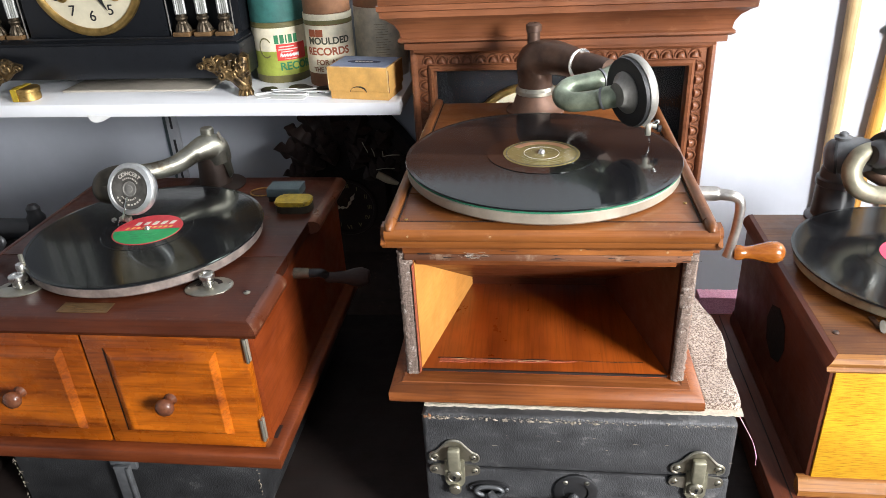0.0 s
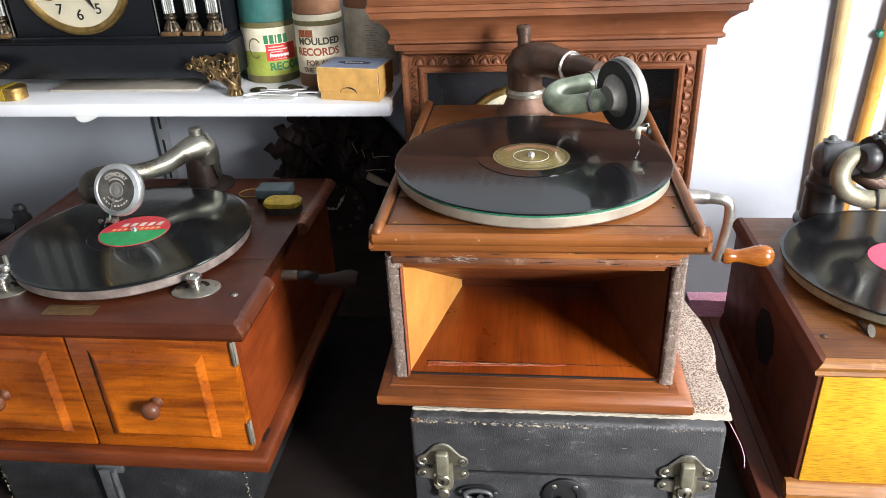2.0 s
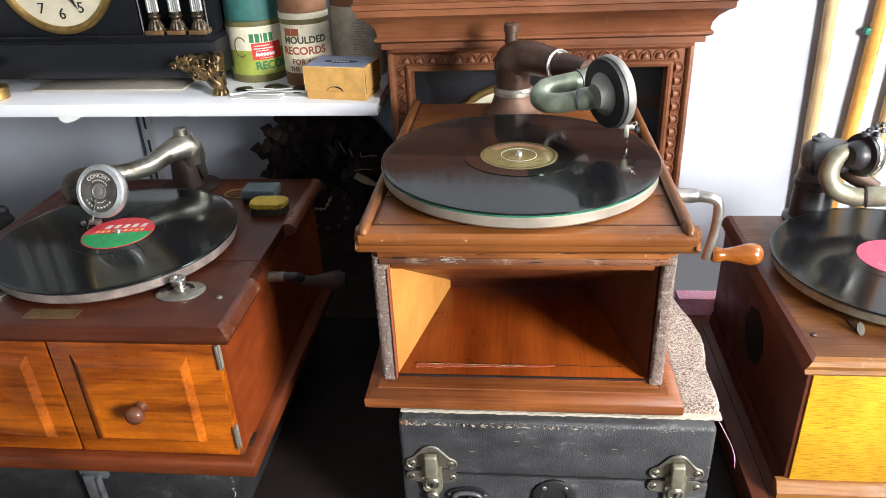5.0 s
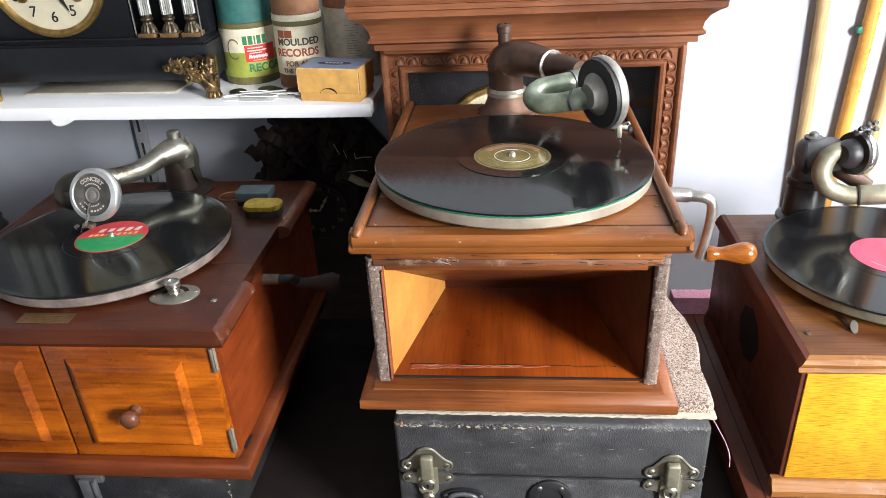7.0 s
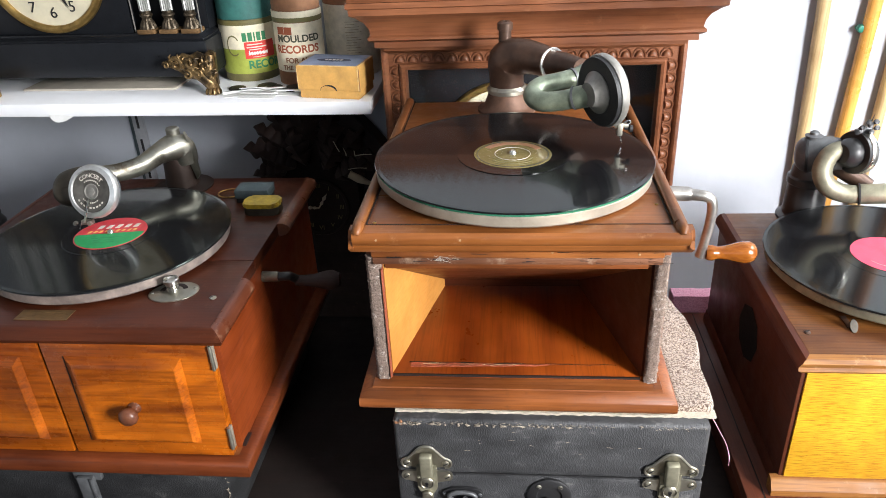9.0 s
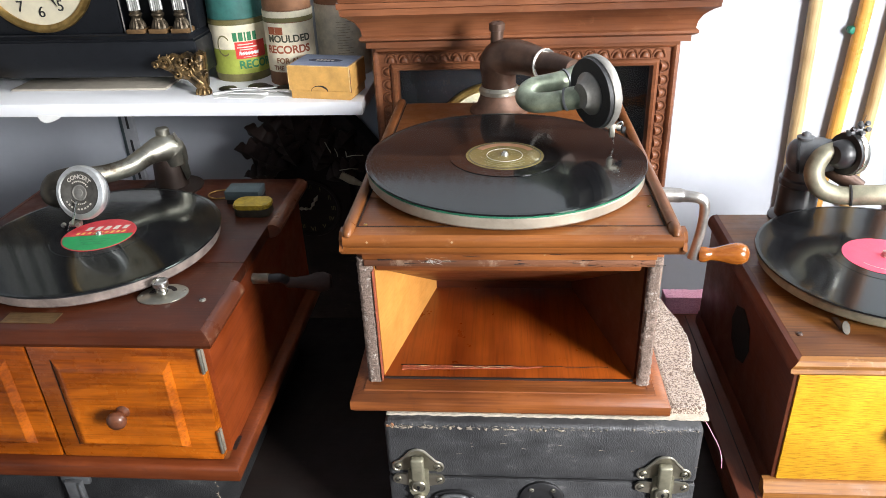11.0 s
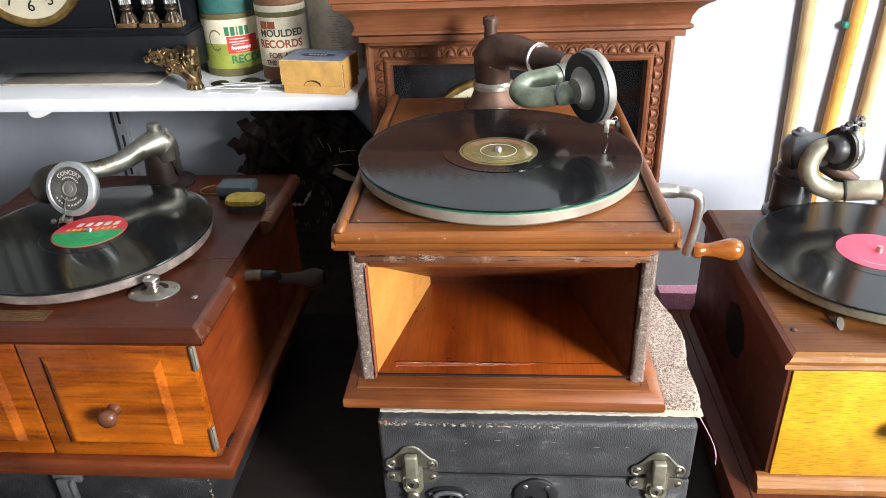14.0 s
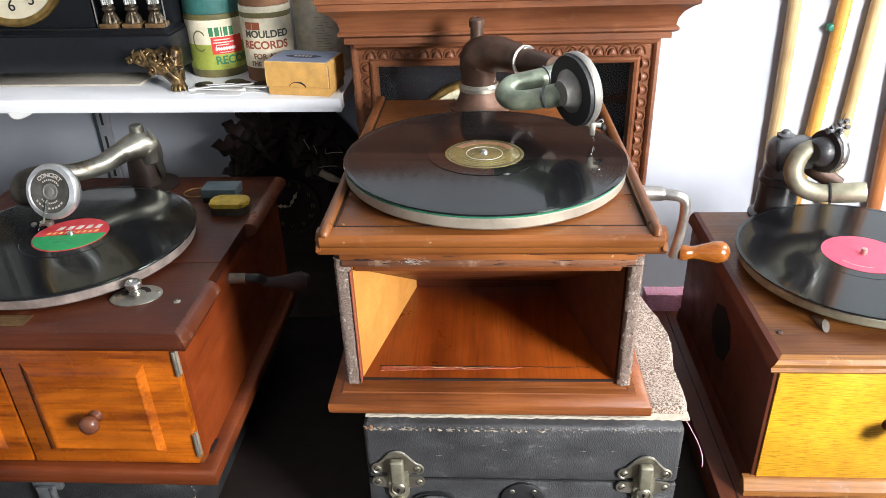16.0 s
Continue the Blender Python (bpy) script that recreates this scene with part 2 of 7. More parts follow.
BROWN_METAL = painted("brown_patinated_arm", (0.080, 0.044, 0.029), 0.42, 0.4, 0.45, 55, 0.08, 0, (0.26, 0.17, 0.11), 0.62)
COPPER = painted("coppery_flange", (0.125, 0.066, 0.042), 0.58, 0.35, 0.4, 60, 0.06)
BRASSY = painted("dull_brass_tube", (0.30, 0.285, 0.205), 0.50, 0.6, 0.35, 60, 0.04, 0, (0.17, 0.13, 0.08), 0.66)
BLACK_METAL = painted("black_japanned_metal", (0.018, 0.018, 0.019), 0.44, 0.0, 0.3, 60, 0.03, 0.08, (0.06, 0.05, 0.04), 0.68)
GREY_METAL = painted("dark_grey_casting", (0.13, 0.135, 0.14), 0.50, 0.5, 0.35, 55, 0.05)
RUBBER = painted("black_rubber", (0.014, 0.014, 0.015), 0.55, 0, 0.2, 80, 0.03)
BRASS = painted("aged_brass", (0.46, 0.30, 0.10), 0.36, 0.95, 0.35, 90, 0.05, 0, (0.10, 0.06, 0.025), 0.6)
GILT = painted("dark_gilt_casting", (0.23, 0.15, 0.066), 0.42, 0.85, 0.6, 140, 0.1, 0, (0.05, 0.036, 0.022), 0.48)
LATCH = painted("latch_brass", (0.30, 0.28, 0.215), 0.4, 0.85, 0.35, 70, 0.06, 0, (0.14, 0.12, 0.09), 0.6)
WALL = painted("white_wall_paint", (0.44, 0.465, 0.51), 0.75, 0, 0.07, 9, 0.08)
ROOMWALL = painted("cream_room_paint", (0.34, 0.345, 0.36), 0.8, 0, 0.06, 5, 0.03)
FLOORING = wood("floor_boards", (0.15, 0.12, 0.10), (0.08, 0.065, 0.055), "y", 0.5, 0.1, 0.4)
SHELF_WHITE = painted("white_melamine", (0.80, 0.81, 0.83), 0.38, 0, 0.05, 14, 0.02, 0.1, (0.55, 0.56, 0.58), 0.72)
CLOCK_BLACK = painted("black_enamelled_wood", (0.007, 0.008, 0.010), 0.34, 0, 0.3, 60, 0.02, 0.04, (0.030, 0.030, 0.034), 0.76, spec=0.35)
DIAL = painted("ivory_dial", (0.56, 0.51, 0.37), 0.55, 0, 0.12, 40, 0.02)
INK = painted("black_ink", (0.012, 0.012, 0.012), 0.7, 0, 0.2, 60, 0)
PAPER = painted("white_paper", (0.78, 0.78, 0.76), 0.8, 0, 0.08, 60, 0.05)
CREAM = painted("cream_label_paper", (0.78, 0.71, 0.53), 0.7, 0, 0.2, 55, 0.04, 0, (0.50, 0.42, 0.28), 0.64)
KRAFT = painted("tan_cardboard", (0.68, 0.38, 0.105), 0.66, 0, 0.22, 50, 0.05, 0, (0.36, 0.19, 0.06), 0.66)
BLUE_CARD = painted("blue_grey_card", (0.26, 0.31, 0.42), 0.6, 0, 0.2, 60, 0.03)
NAVY = painted("navy_print", (0.025, 0.035, 0.07), 0.6, 0, 0.2, 80, 0)
RED_PRINT = painted("red_print", (0.62, 0.045, 0.035), 0.62, 0, 0.2, 70, 0)
GREEN_PRINT = painted("green_print", (0.03, 0.20, 0.08), 0.62, 0, 0.2, 70, 0)
LIME = painted("lime_label", (0.33, 0.38, 0.06), 0.65, 0, 0.25, 60, 0.03)
OLIVE = painted("olive_band", (0.16, 0.14, 0.05), 0.55, 0, 0.25, 60, 0.03)
TEAL = painted("teal_cardboard", (0.035, 0.15, 0.13), 0.6, 0, 0.3, 60, 0.05, 0, (0.10, 0.2, 0.17), 0.68)
BROWN_CARD = painted("brown_cardboard", (0.27, 0.125, 0.06), 0.65, 0, 0.3, 50, 0.05)
AGED_PAPER = painted("aged_label_paper", (0.74, 0.67, 0.52), 0.75, 0, 0.3, 45, 0.04, 0, (0.25, 0.17, 0.09), 0.62)
MOSS = painted("dark_green_print", (0.075, 0.075, 0.045), 0.65, 0, 0.2, 70, 0)
RUST = painted("rust_print", (0.34, 0.09, 0.035), 0.65, 0, 0.2, 70, 0)
DARK_TAN = painted("dim_tan_label", (0.36, 0.29, 0.19), 0.7, 0, 0.3, 45, 0.04)
LABEL_RED = painted("red_record_label", (0.50, 0.035, 0.045), 0.5, 0, 0.2, 90, 0.02)
LABEL_GREEN = painted("green_record_label", (0.012, 0.26, 0.075), 0.5, 0, 0.2, 90, 0.02)
LABEL_PINK = painted("crimson_record_label", (0.72, 0.065, 0.12), 0.5, 0, 0.12, 90, 0.02)
LABEL_GOLD = painted("gold_record_label", (0.215, 0.175, 0.065), 0.20, 0.15, 0.25, 60, 0.0, 0.3)
SILVER_INK = painted("pale_print", (0.60, 0.56, 0.49), 0.5, 0.2, 0.2, 70, 0)
YELLOW_TIN = painted("yellow_tin_lid", (0.46, 0.32, 0.025), 0.4, 0.2, 0.4, 70, 0.05, 0, (0.10, 0.07, 0.03), 0.54)
DARK_TIN = painted("dark_tin_side", (0.05, 0.042, 0.03), 0.45, 0.4, 0.4, 70, 0.05)
SLATE = painted("grey_green_box", (0.075, 0.105, 0.112), 0.6, 0, 0.2, 70, 0.03)
TOWEL = terry("beige_terry", (0.46, 0.375, 0.30), (0.115, 0.072, 0.048))
HEM = painted("pale_hem", (0.50, 0.44, 0.35), 0.95, 0, 0.25, 250, 0.6)
PINK = terry("pink_terry", (0.92, 0.46, 0.60), (0.72, 0.30, 0.42))
BAMBOO = wood("pale_bamboo", (0.62, 0.48, 0.27), (0.48, 0.34, 0.16), "z", 0.36, 0.3, 0.6)
VARNISH = wood("amber_pole", (0.70, 0.40, 0.11), (0.58, 0.29, 0.06), "z", 0.26, 0.6, 0.6)
ORANGEPOLE = wood("orange_pole", (0.46, 0.19, 0.07), (0.32, 0.11, 0.04), "z", 0.3, 0.5, 0.6)
PIN_GREEN = painted("green_pin", (0.01, 0.16, 0.10), 0.3, 0, 0.1, 60, 0)
BRACKET_GREY = painted("grey_bracket_paint", (0.34, 0.35, 0.37), 0.5, 0, 0.15, 40, 0.03)
FOOT_METAL = painted("dull_bronze", (0.085, 0.066, 0.044), 0.42, 0.8, 0.5, 160, 0.08, 0, (0.06, 0.04, 0.028), 0.6)
SWIVEL = painted("dark_coppery_swivel", (0.032, 0.020, 0.015), 0.46, 0.5, 0.4, 50, 0.05, 0, (0.14, 0.08, 0.05), 0.66)
DARK_PATCH = painted("dull_black_hole", (0.009, 0.007, 0.006), 0.75, 0, 0.2, 60, 0.02, spec=0.2)
GREY_CARD = painted("pale_grey_card", (0.44, 0.40, 0.33), 0.7, 0, 0.2, 30, 0.03)
BLOCK_BRASS = painted("tan_brass_block", (0.20, 0.115, 0.05), 0.5, 0.5, 0.4, 120, 0.05)
PLATE_BRASS = painted("dull_maker_plate", (0.19, 0.115, 0.052), 0.45, 0.6, 0.3, 120, 0.04)
WORN_CARD = painted("rubbed_cardboard", (0.74, 0.52, 0.24), 0.75, 0, 0.3, 120, 0.05)
FACEPLATE = painted("grey_metal_face", (0.27, 0.26, 0.235), 0.48, 0.55, 0.3, 80, 0.04)
PLATED = painted("worn_plated_steel", (0.42, 0.40, 0.37), 0.38, 0.92, 0.3, 70, 0.03, 0, (0.20, 0.13, 0.08), 0.60)
SILVERED = painted("satin_silver_ring", (0.34, 0.345, 0.325), 0.42, 0.7, 0.2, 60, 0.02)
DULL_RIM = painted("grey_dull_rim", (0.21, 0.168, 0.145), 0.55, 0.2, 0.5, 45, 0.03, 0, (0.30, 0.27, 0.24), 0.62)
CHIP = painted("pale_chip", (0.40, 0.25, 0.13), 0.8, 0, 0.3, 200, 0.1)
FLUFF = painted("white_fluff", (0.46, 0.43, 0.38), 0.95, 0, 0.2, 300, 0)
SMOOTH_WAX = painted("smooth_shellac", (0.006, 0.006, 0.0065), 0.09, 0, 0.2, 40, 0.0, 0.25)
GLASS = clear_glass("window_glass")
ARM_NICKEL = painted("stained_nickel_arm", (0.31, 0.30, 0.25), 0.36, 0.95, 0.3, 40, 0.03, 0, (0.11, 0.088, 0.06), 0.57)
DARK_FACE = painted("dark_pewter_face", (0.115, 0.108, 0.095), 0.48, 0.5, 0.4, 110, 0.05)
BRIGHT_RIM = painted("bright_plated_rim", (0.66, 0.67, 0.66), 0.42, 0.85, 0.2, 80, 0.02)
BACKING = painted("black_backing", (0.008, 0.008, 0.010), 0.60, 0, 0.06, 6, 0.0, 0.0, spec=0.15)
BONE = painted("bone_white", (0.46, 0.42, 0.31), 0.5, 0, 0.15, 60, 0)

# ---- builders ----


def thing(name, at, label, category, group="", kind=""):
    ob = new(name)
    ob.empty_display_size = 0.03
    ob.location = (at[0], at[1], at[2] + Z0)
    ob["base"] = at
    return tagged(ob, label, category, group, kind)


def finish(bm, name, material, angle=38):
    bmesh.ops.recalc_face_normals(bm, faces=bm.faces)
    me = bpy.data.meshes.new(name)
    bm.to_mesh(me)
    bm.free()
    me.materials.append(material)
    for poly in me.polygons:
        poly.use_smooth = True
    me.set_sharp_from_angle(angle=radians(angle))
    return me


def root(ob):
    while ob.parent:
        ob = ob.parent
    return ob


def part(name, bm, material, parent, label="", angle=38):
    """One mesh object under a thing or under a part; the bmesh is in place coordinates."""
    b = root(parent)["base"]
    bmesh.ops.translate(bm, verts=bm.verts, vec=(-b[0], -b[1], -b[2]))
    ob = new(name, finish(bm, name, material, angle))
    ob.parent = parent
    return tagged(ob, label)


def solo(name, bm, material, at, label, category, group="", kind="", angle=38):
    """A thing that is one mesh."""
    bmesh.ops.translate(bm, verts=bm.verts, vec=(-at[0], -at[1], -at[2]))
    ob = new(name, finish(bm, name, material, angle))
    ob.location = (at[0], at[1], at[2] + Z0)
    ob["base"] = at
    return tagged(ob, label, category, group, kind)


def nb():
    return bmesh.new()


def box(bm, x0, x1, y0, y1, z0, z1, bev=0.0015, seg=2, m=None):
    r = bmesh.ops.create_cube(bm, size=1.0)
    vs = r["verts"]
    for v in vs:
        v.co = Vector((x0 + (v.co.x + 0.5) * (x1 - x0), y0 + (v.co.y + 0.5) * (y1 - y0), z0 + (v.co.z + 0.5) * (z1 - z0)))
    if bev > 0:
        es = list({e for v in vs for e in v.link_edges})
        r = bmesh.ops.bevel(bm, geom=es, offset=bev, segments=seg, affect="EDGES", profile=0.5)
        vs = list({v for f in r["faces"] for v in f.verts} | {v for v in vs if v.is_valid})
    if m is not None:
        bmesh.ops.transform(bm, matrix=m, verts=vs)
    return vs


def frame_to(p, direction):
    q = Vector(direction).to_track_quat("Z", "Y")
    return Matrix.Translation(p) @ q.to_matrix().to_4x4()


def lathe(bm, prof, m=None, seg=40, closed=False):
    """Turns (radius, height) pairs about z; closed: the outline is a ring of its own."""
    rings = []
    m = m or Matrix()
    for r, z in prof:
        if r < 1e-6:
            rings.append([bm.verts.new(m @ Vector((0, 0, z)))])
        else:
            rings.append([bm.verts.new(m @ Vector((r * math.cos(2 * math.pi * k / seg), r * math.sin(2 * math.pi * k / seg), z))) for k in range(seg)])
    for a, b in zip(rings, rings[1:] + ([rings[0]] if closed else [])):
        if len(a) == 1 and len(b) == 1:
            continue
        for k in range(seg):
            j = (k + 1) % seg
            if len(a) == 1:
                bm.faces.new((a[0], b[k], b[j]))
            elif len(b) == 1:
                bm.faces.new((a[k], a[j], b[0]))
            else:
                bm.faces.new((a[k], a[j], b[j], b[k]))
    for ring in (rings[0], rings[-1]):
        if len(ring) > 1 and not closed:
            bm.faces.new(ring)


def smooth_path(pts, n=8):
    """Catmull-Rom points through pts."""
    P = [Vector(p) for p in pts]
    P = [P[0] * 2 - P[1]] + P + [P[-1] * 2 - P[-2]]
    out = []
    for i in range(1, len(P) - 2):
        a, b, c, d = P[i - 1:i + 3]
        for k in range(n):
            t = k / n
            out.append(0.5 * ((2 * b) + (c - a) * t + (2 * a - 5 * b + 4 * c - d) * t * t + (3 * b - a - 3 * c + d) * t ** 3))
    out.append(P[-2])
    return out


def tube(bm, pts, radii, seg=20, n=8, cap=True):
    """A round tube of changing radius along a smooth line."""
    path = smooth_path(pts, n) if n > 1 else [Vector(p) for p in pts]
    if isinstance(radii, (int, float)):
        radii = [radii] * len(pts)
    up = None
    rings = []
    for i, p in enumerate(path):
        t = (path[min(i + 1, len(path) - 1)] - path[max(i - 1, 0)]).normalized()
        if up is None:
            up = t.orthogonal().normalized()
        up = (up - t * up.dot(t)).normalized()
        side = t.cross(up)
        f = i / max(1, len(path) - 1) * (len(radii) - 1)
        k = min(int(f), len(radii) - 2)
        r = radii[k] + (radii[k + 1] - radii[k]) * (f - k)
        rings.append([bm.verts.new(p + (up * math.cos(2 * math.pi * j / seg) + side * math.sin(2 * math.pi * j / seg)) * r) for j in range(seg)])
    for a, b in zip(rings, rings[1:]):
        for k in range(seg):
            j = (k + 1) % seg
            bm.faces.new((a[k], a[j], b[j], b[k]))
    if cap:
        bm.faces.new(rings[0])
        bm.faces.new(rings[-1])


def prism(bm, poly, m, length):
    """A 2D outline (u, v) drawn in m's x and y and pushed along its z."""
    lo = [bm.verts.new(m @ Vector((u, v, 0))) for u, v in poly]
    hi = [bm.verts.new(m @ Vector((u, v, length))) for u, v in poly]
    bm.faces.new(lo)
    bm.faces.new(hi)
    for k in range(len(poly)):
        j = (k + 1) % len(poly)
        bm.faces.new((lo[k], lo[j], hi[j], hi[k]))


# outlines in (depth, height), pushed along x, y or z
def along_x(bm, poly, x0, x1):
    prism(bm, poly, Matrix(((0, 0, 1, x0), (1, 0, 0, 0), (0, 1, 0, 0), (0, 0, 0, 1))), x1 - x0)


def along_y(bm, poly, y0, y1):
    prism(bm, poly, Matrix(((1, 0, 0, 0), (0, 0, 1, y0), (0, 1, 0, 0), (0, 0, 0, 1))), y1 - y0)


def along_z(bm, poly, z0, z1):
    prism(bm, poly, Matrix(((1, 0, 0, 0), (0, 1, 0, 0), (0, 0, 1, z0), (0, 0, 0, 1))), z1 - z0)


def mitred(bm, prof, x0, x1, y0, y1):
    """A moulding round three sides (left, front, right) of a rectangle; prof gives (outset, z)."""
    def loop(o, z):
        return [(x0 - o, y1, z), (x0 - o, y0 - o, z), (x1 + o, y0 - o, z), (x1 + o, y1, z)]
    rows = [[bm.verts.new(p) for p in loop(o, z)] for o, z in prof]
    n = len(rows)
    for i in range(n):
        a, b = rows[i], rows[(i + 1) % n]
        for k in range(3):
            bm.faces.new((a[k], a[k + 1], b[k + 1], b[k]))
    bm.faces.new([r[0] for r in rows])
    bm.faces.new([r[3] for r in rows])


def ring_arc(bm, r0, r1, a0, a1, z, m=None, n=24):
    """A flat bent bar, with a little thickness."""
    m = m or Matrix()
    rows = []
    for k in range(n + 1):
        a = a0 + (a1 - a0) * k / n
        c, s = math.cos(a), math.sin(a)
        rows.append([bm.verts.new(m @ Vector((r * c, r * s, h))) for r, h in ((r0, z), (r1, z), (r1, z + 0.0003), (r0, z + 0.0003))])
    for a, b in zip(rows, rows[1:]):
        for k in range(4):
            j = (k + 1) % 4
            bm.faces.new((a[k], a[j], b[j], b[k]))
    bm.faces.new(rows[0])
    bm.faces.new(rows[-1])


def letters(text, size, thick=0.0004, heavy=0.0):
    """A bmesh of raised letters, centred, reading along x with their tops to y."""
    cu = bpy.data.curves.new("type", "FONT")
    cu.body, cu.size, cu.extrude, cu.offset = text, size, thick, size * heavy
    cu.align_x, cu.align_y = "CENTER", "CENTER"
    ob = bpy.data.objects.new("type", cu)
    me = bpy.data.meshes.new_from_object(ob)
    bm = bmesh.new()
    bm.from_mesh(me)
    bpy.data.objects.remove(ob)
    bpy.data.curves.remove(cu)
    bpy.data.meshes.remove(me)
    return bm


def screw(parent, p, direction, r, material=None, name="screw"):
    bm = nb()
    m = frame_to(p, direction)
    lathe(bm, [(r, 0), (r, r * 0.25), (r * 0.7, r * 0.5), (0, r * 0.6)], m, 14)
    ob = part(name, bm, material or NICKEL, parent)
    bm = nb()
    box(bm, -r * 0.85, r * 0.85, -r * 0.13, r * 0.13, r * 0.45, r * 0.64, 0, m=m @ Matrix.Rotation(0.6, 4, "Z"))
    part("slot", bm, BLACK_METAL, parent if parent.parent else ob)
    return ob

# ---- the room ----
TABLE_Z = -0.375
WALL_Y = 0.505


def slab(name, x0, x1, y0, y1, z0, z1, material, label, category):
    bm = nb()
    box(bm, x0, x1, y0, y1, z0, z1, 0)
    return solo(name, bm, material, ((x0 + x1) / 2, (y0 + y1) / 2, z0), label, category, kind="structure")


slab("floor", -1.9, 1.4, -2.75, 0.62, -1.18, -1.08, FLOORING, "brown wooden floor boards of the room", "floor")
slab("ceiling", -1.9, 1.4, -2.75, 0.62, 1.42, 1.52, ROOMWALL, "plain pale painted room ceiling", "ceiling")
slab("wall_north", -1.9, 1.4, WALL_Y, WALL_Y + 0.11, -1.08, 1.42, WALL, "white painted wall behind the gramophones", "wall")
slab("wall_west", -1.9, -1.8, -2.65, WALL_Y, -1.08, 1.42, ROOMWALL, "cream painted side wall of room", "wall")
# east wall and south wall with window openings; high and rear ones are added
for nm, y0, y1, z0, z1 in (("wall_east_sill", -2.65, WALL_Y, -1.08, 0.06), ("wall_east_head", -2.65, WALL_Y, 1.08, 1.42), ("wall_east_lintel", -1.46, -0.76, 0.78, 1.08),
                           ("wall_east_pier", -2.65, -1.46, 0.06, 1.08), ("wall_east_jamb", -0.76, -0.30, 0.06, 1.08), ("wall_east_corner", 0.38, WALL_Y, 0.06, 1.08), ("wall_east_apron", -0.30, 0.38, 0.06, 0.48)):
    slab(nm, 1.3, 1.4, y0, y1, z0, z1, ROOMWALL, "cream painted wall beside the window", "wall")
for nm, x0, x1, z0, z1 in (("wall_south_sill", -1.9, 1.4, -1.08, 0.4), ("wall_south_head", -1.9, 1.4, 1.34, 1.42),
                           ("wall_south_pier", -1.9, -0.6, 0.4, 1.34), ("wall_south_jamb", 0.4, 1.4, 0.4, 1.34)):
    slab(nm, x0, x1, -2.75, -2.65, z0, z1, ROOMWALL, "cream painted wall behind the viewer", "wall")

# table that carries everything
tb = thing("table", (-0.1, 0.1, -1.08), "long dark wooden table under the gramophones", "table")
bm = nb()
box(bm, -1.3, 0.95, -0.22, 0.296, TABLE_Z - 0.035, TABLE_Z, 0.003)
part("tabletop", bm, W_TABLE, tb)
for x in (-1.24, 0.89):
    for y in (-0.16, 0.24):
        bm = nb()
        box(bm, x - 0.03, x + 0.03, y - 0.03, y + 0.03, -1.08, TABLE_Z - 0.035, 0.003)
        part("leg", bm, W_TABLE, tb)


# ---- records and turntables ----
def record(name, c, r, label_r, label):
    """Record lying at c (the top of its playing surface)."""
    x, y, z = c
    ob = thing(name, (x, y, z - 0.002), label, "record")
    bm = nb()
    lathe(bm, [(0.0036, -0.002), (r - 0.0012, -0.002), (r, -0.0012), (r - 0.0006, -0.0002), (r - 0.004, 0.0),
               (r - 0.0045, -0.0003), (label_r + 0.012, -0.0003), (label_r + 0.0115, 0), (label_r, 0), (0.0036, 0.0)], Matrix.Translation(c), 160)
    part("disc", bm, RECORD, ob, "", 4)
    return ob


def turntable(parent, c, r, rim, felt=True, lean=0.0):
    """Platter under a record whose top is at c."""
    at = Matrix.Translation(c) @ Matrix.Rotation(radians(lean), 4, "Y")
    bm = nb()
    lathe(bm, [(0.02, -0.016), (r - 0.012, -0.016), (r - 0.002, -0.0145), (r, -0.0125), (r, -0.0052), (r - 0.001, -0.0040), (r - 0.006, -0.0036), (0, -0.0036)], at, 128)
    t = part("turntable", bm, rim, parent, "metal turntable with a dull pale rim")
    bm = nb()
    lathe(bm, [(0.01, -0.0035), (r + 0.0006, -0.0035), (r + 0.0008, -0.0021), (0.01, -0.0021)], at, 96)
    part("felt", bm, FELT if felt else RUBBER, t)
    bm = nb()
    lathe(bm, [(0.0034, -0.016), (0.0034, 0.0018), (0.0029, 0.0032), (0.0016, 0.0041), (0, 0.0044)], at, 18)
    part("spindle", bm, CHROME, t)
    return t


# ---- middle gramophone ----
g = thing("table_gramophone", (0.0, 0.05, -0.193), "open-fronted mahogany table gramophone with a horn mouth, standing on a towel", "gramophone")
LX0, LX1, LY0, LY1 = -0.128, 0.134, -0.124, 0.224
# lid board in two pieces with a seam, then the rounded moulding round it
bm = nb()
box(bm, LX0 + 0.006, LX1 - 0.006, LY0 + 0.012, -0.0535, -0.026, -0.0172, 0.0008)
part("front_board", bm, W_LID, g)
bm = nb()
box(bm, LX0 + 0.006, LX1 - 0.006, -0.0525, LY1, -0.026, -0.0170, 0.0008)
part("motor_board", bm, W_LID, g)
bm = nb()
along_x(bm, [(LY0 + 0.012, -0.0168), (LY0 - 0.0022, -0.0174), (LY0 - 0.0042, -0.0194), (LY0 - 0.0050, -0.0228), (LY0 - 0.0038, -0.0268), (LY0 - 0.0012, -0.0290),
             (LY0 - 0.0010, -0.0322), (LY0 + 0.0025, -0.0368), (LY0 + 0.012, -0.0385)], LX0 - 0.003, LX1 + 0.005)
bmesh.ops.bevel(bm, geom=[e for e in bm.edges if abs(e.verts[0].co.x - e.verts[1].co.x) < 1e-6 and max(e.verts[0].co.y, e.verts[1].co.y) < LY0 + 0.0012], offset=0.0034, segments=3, affect="EDGES")
part("front_moulding", bm, W_LID, g, "rounded front edge of the lid")
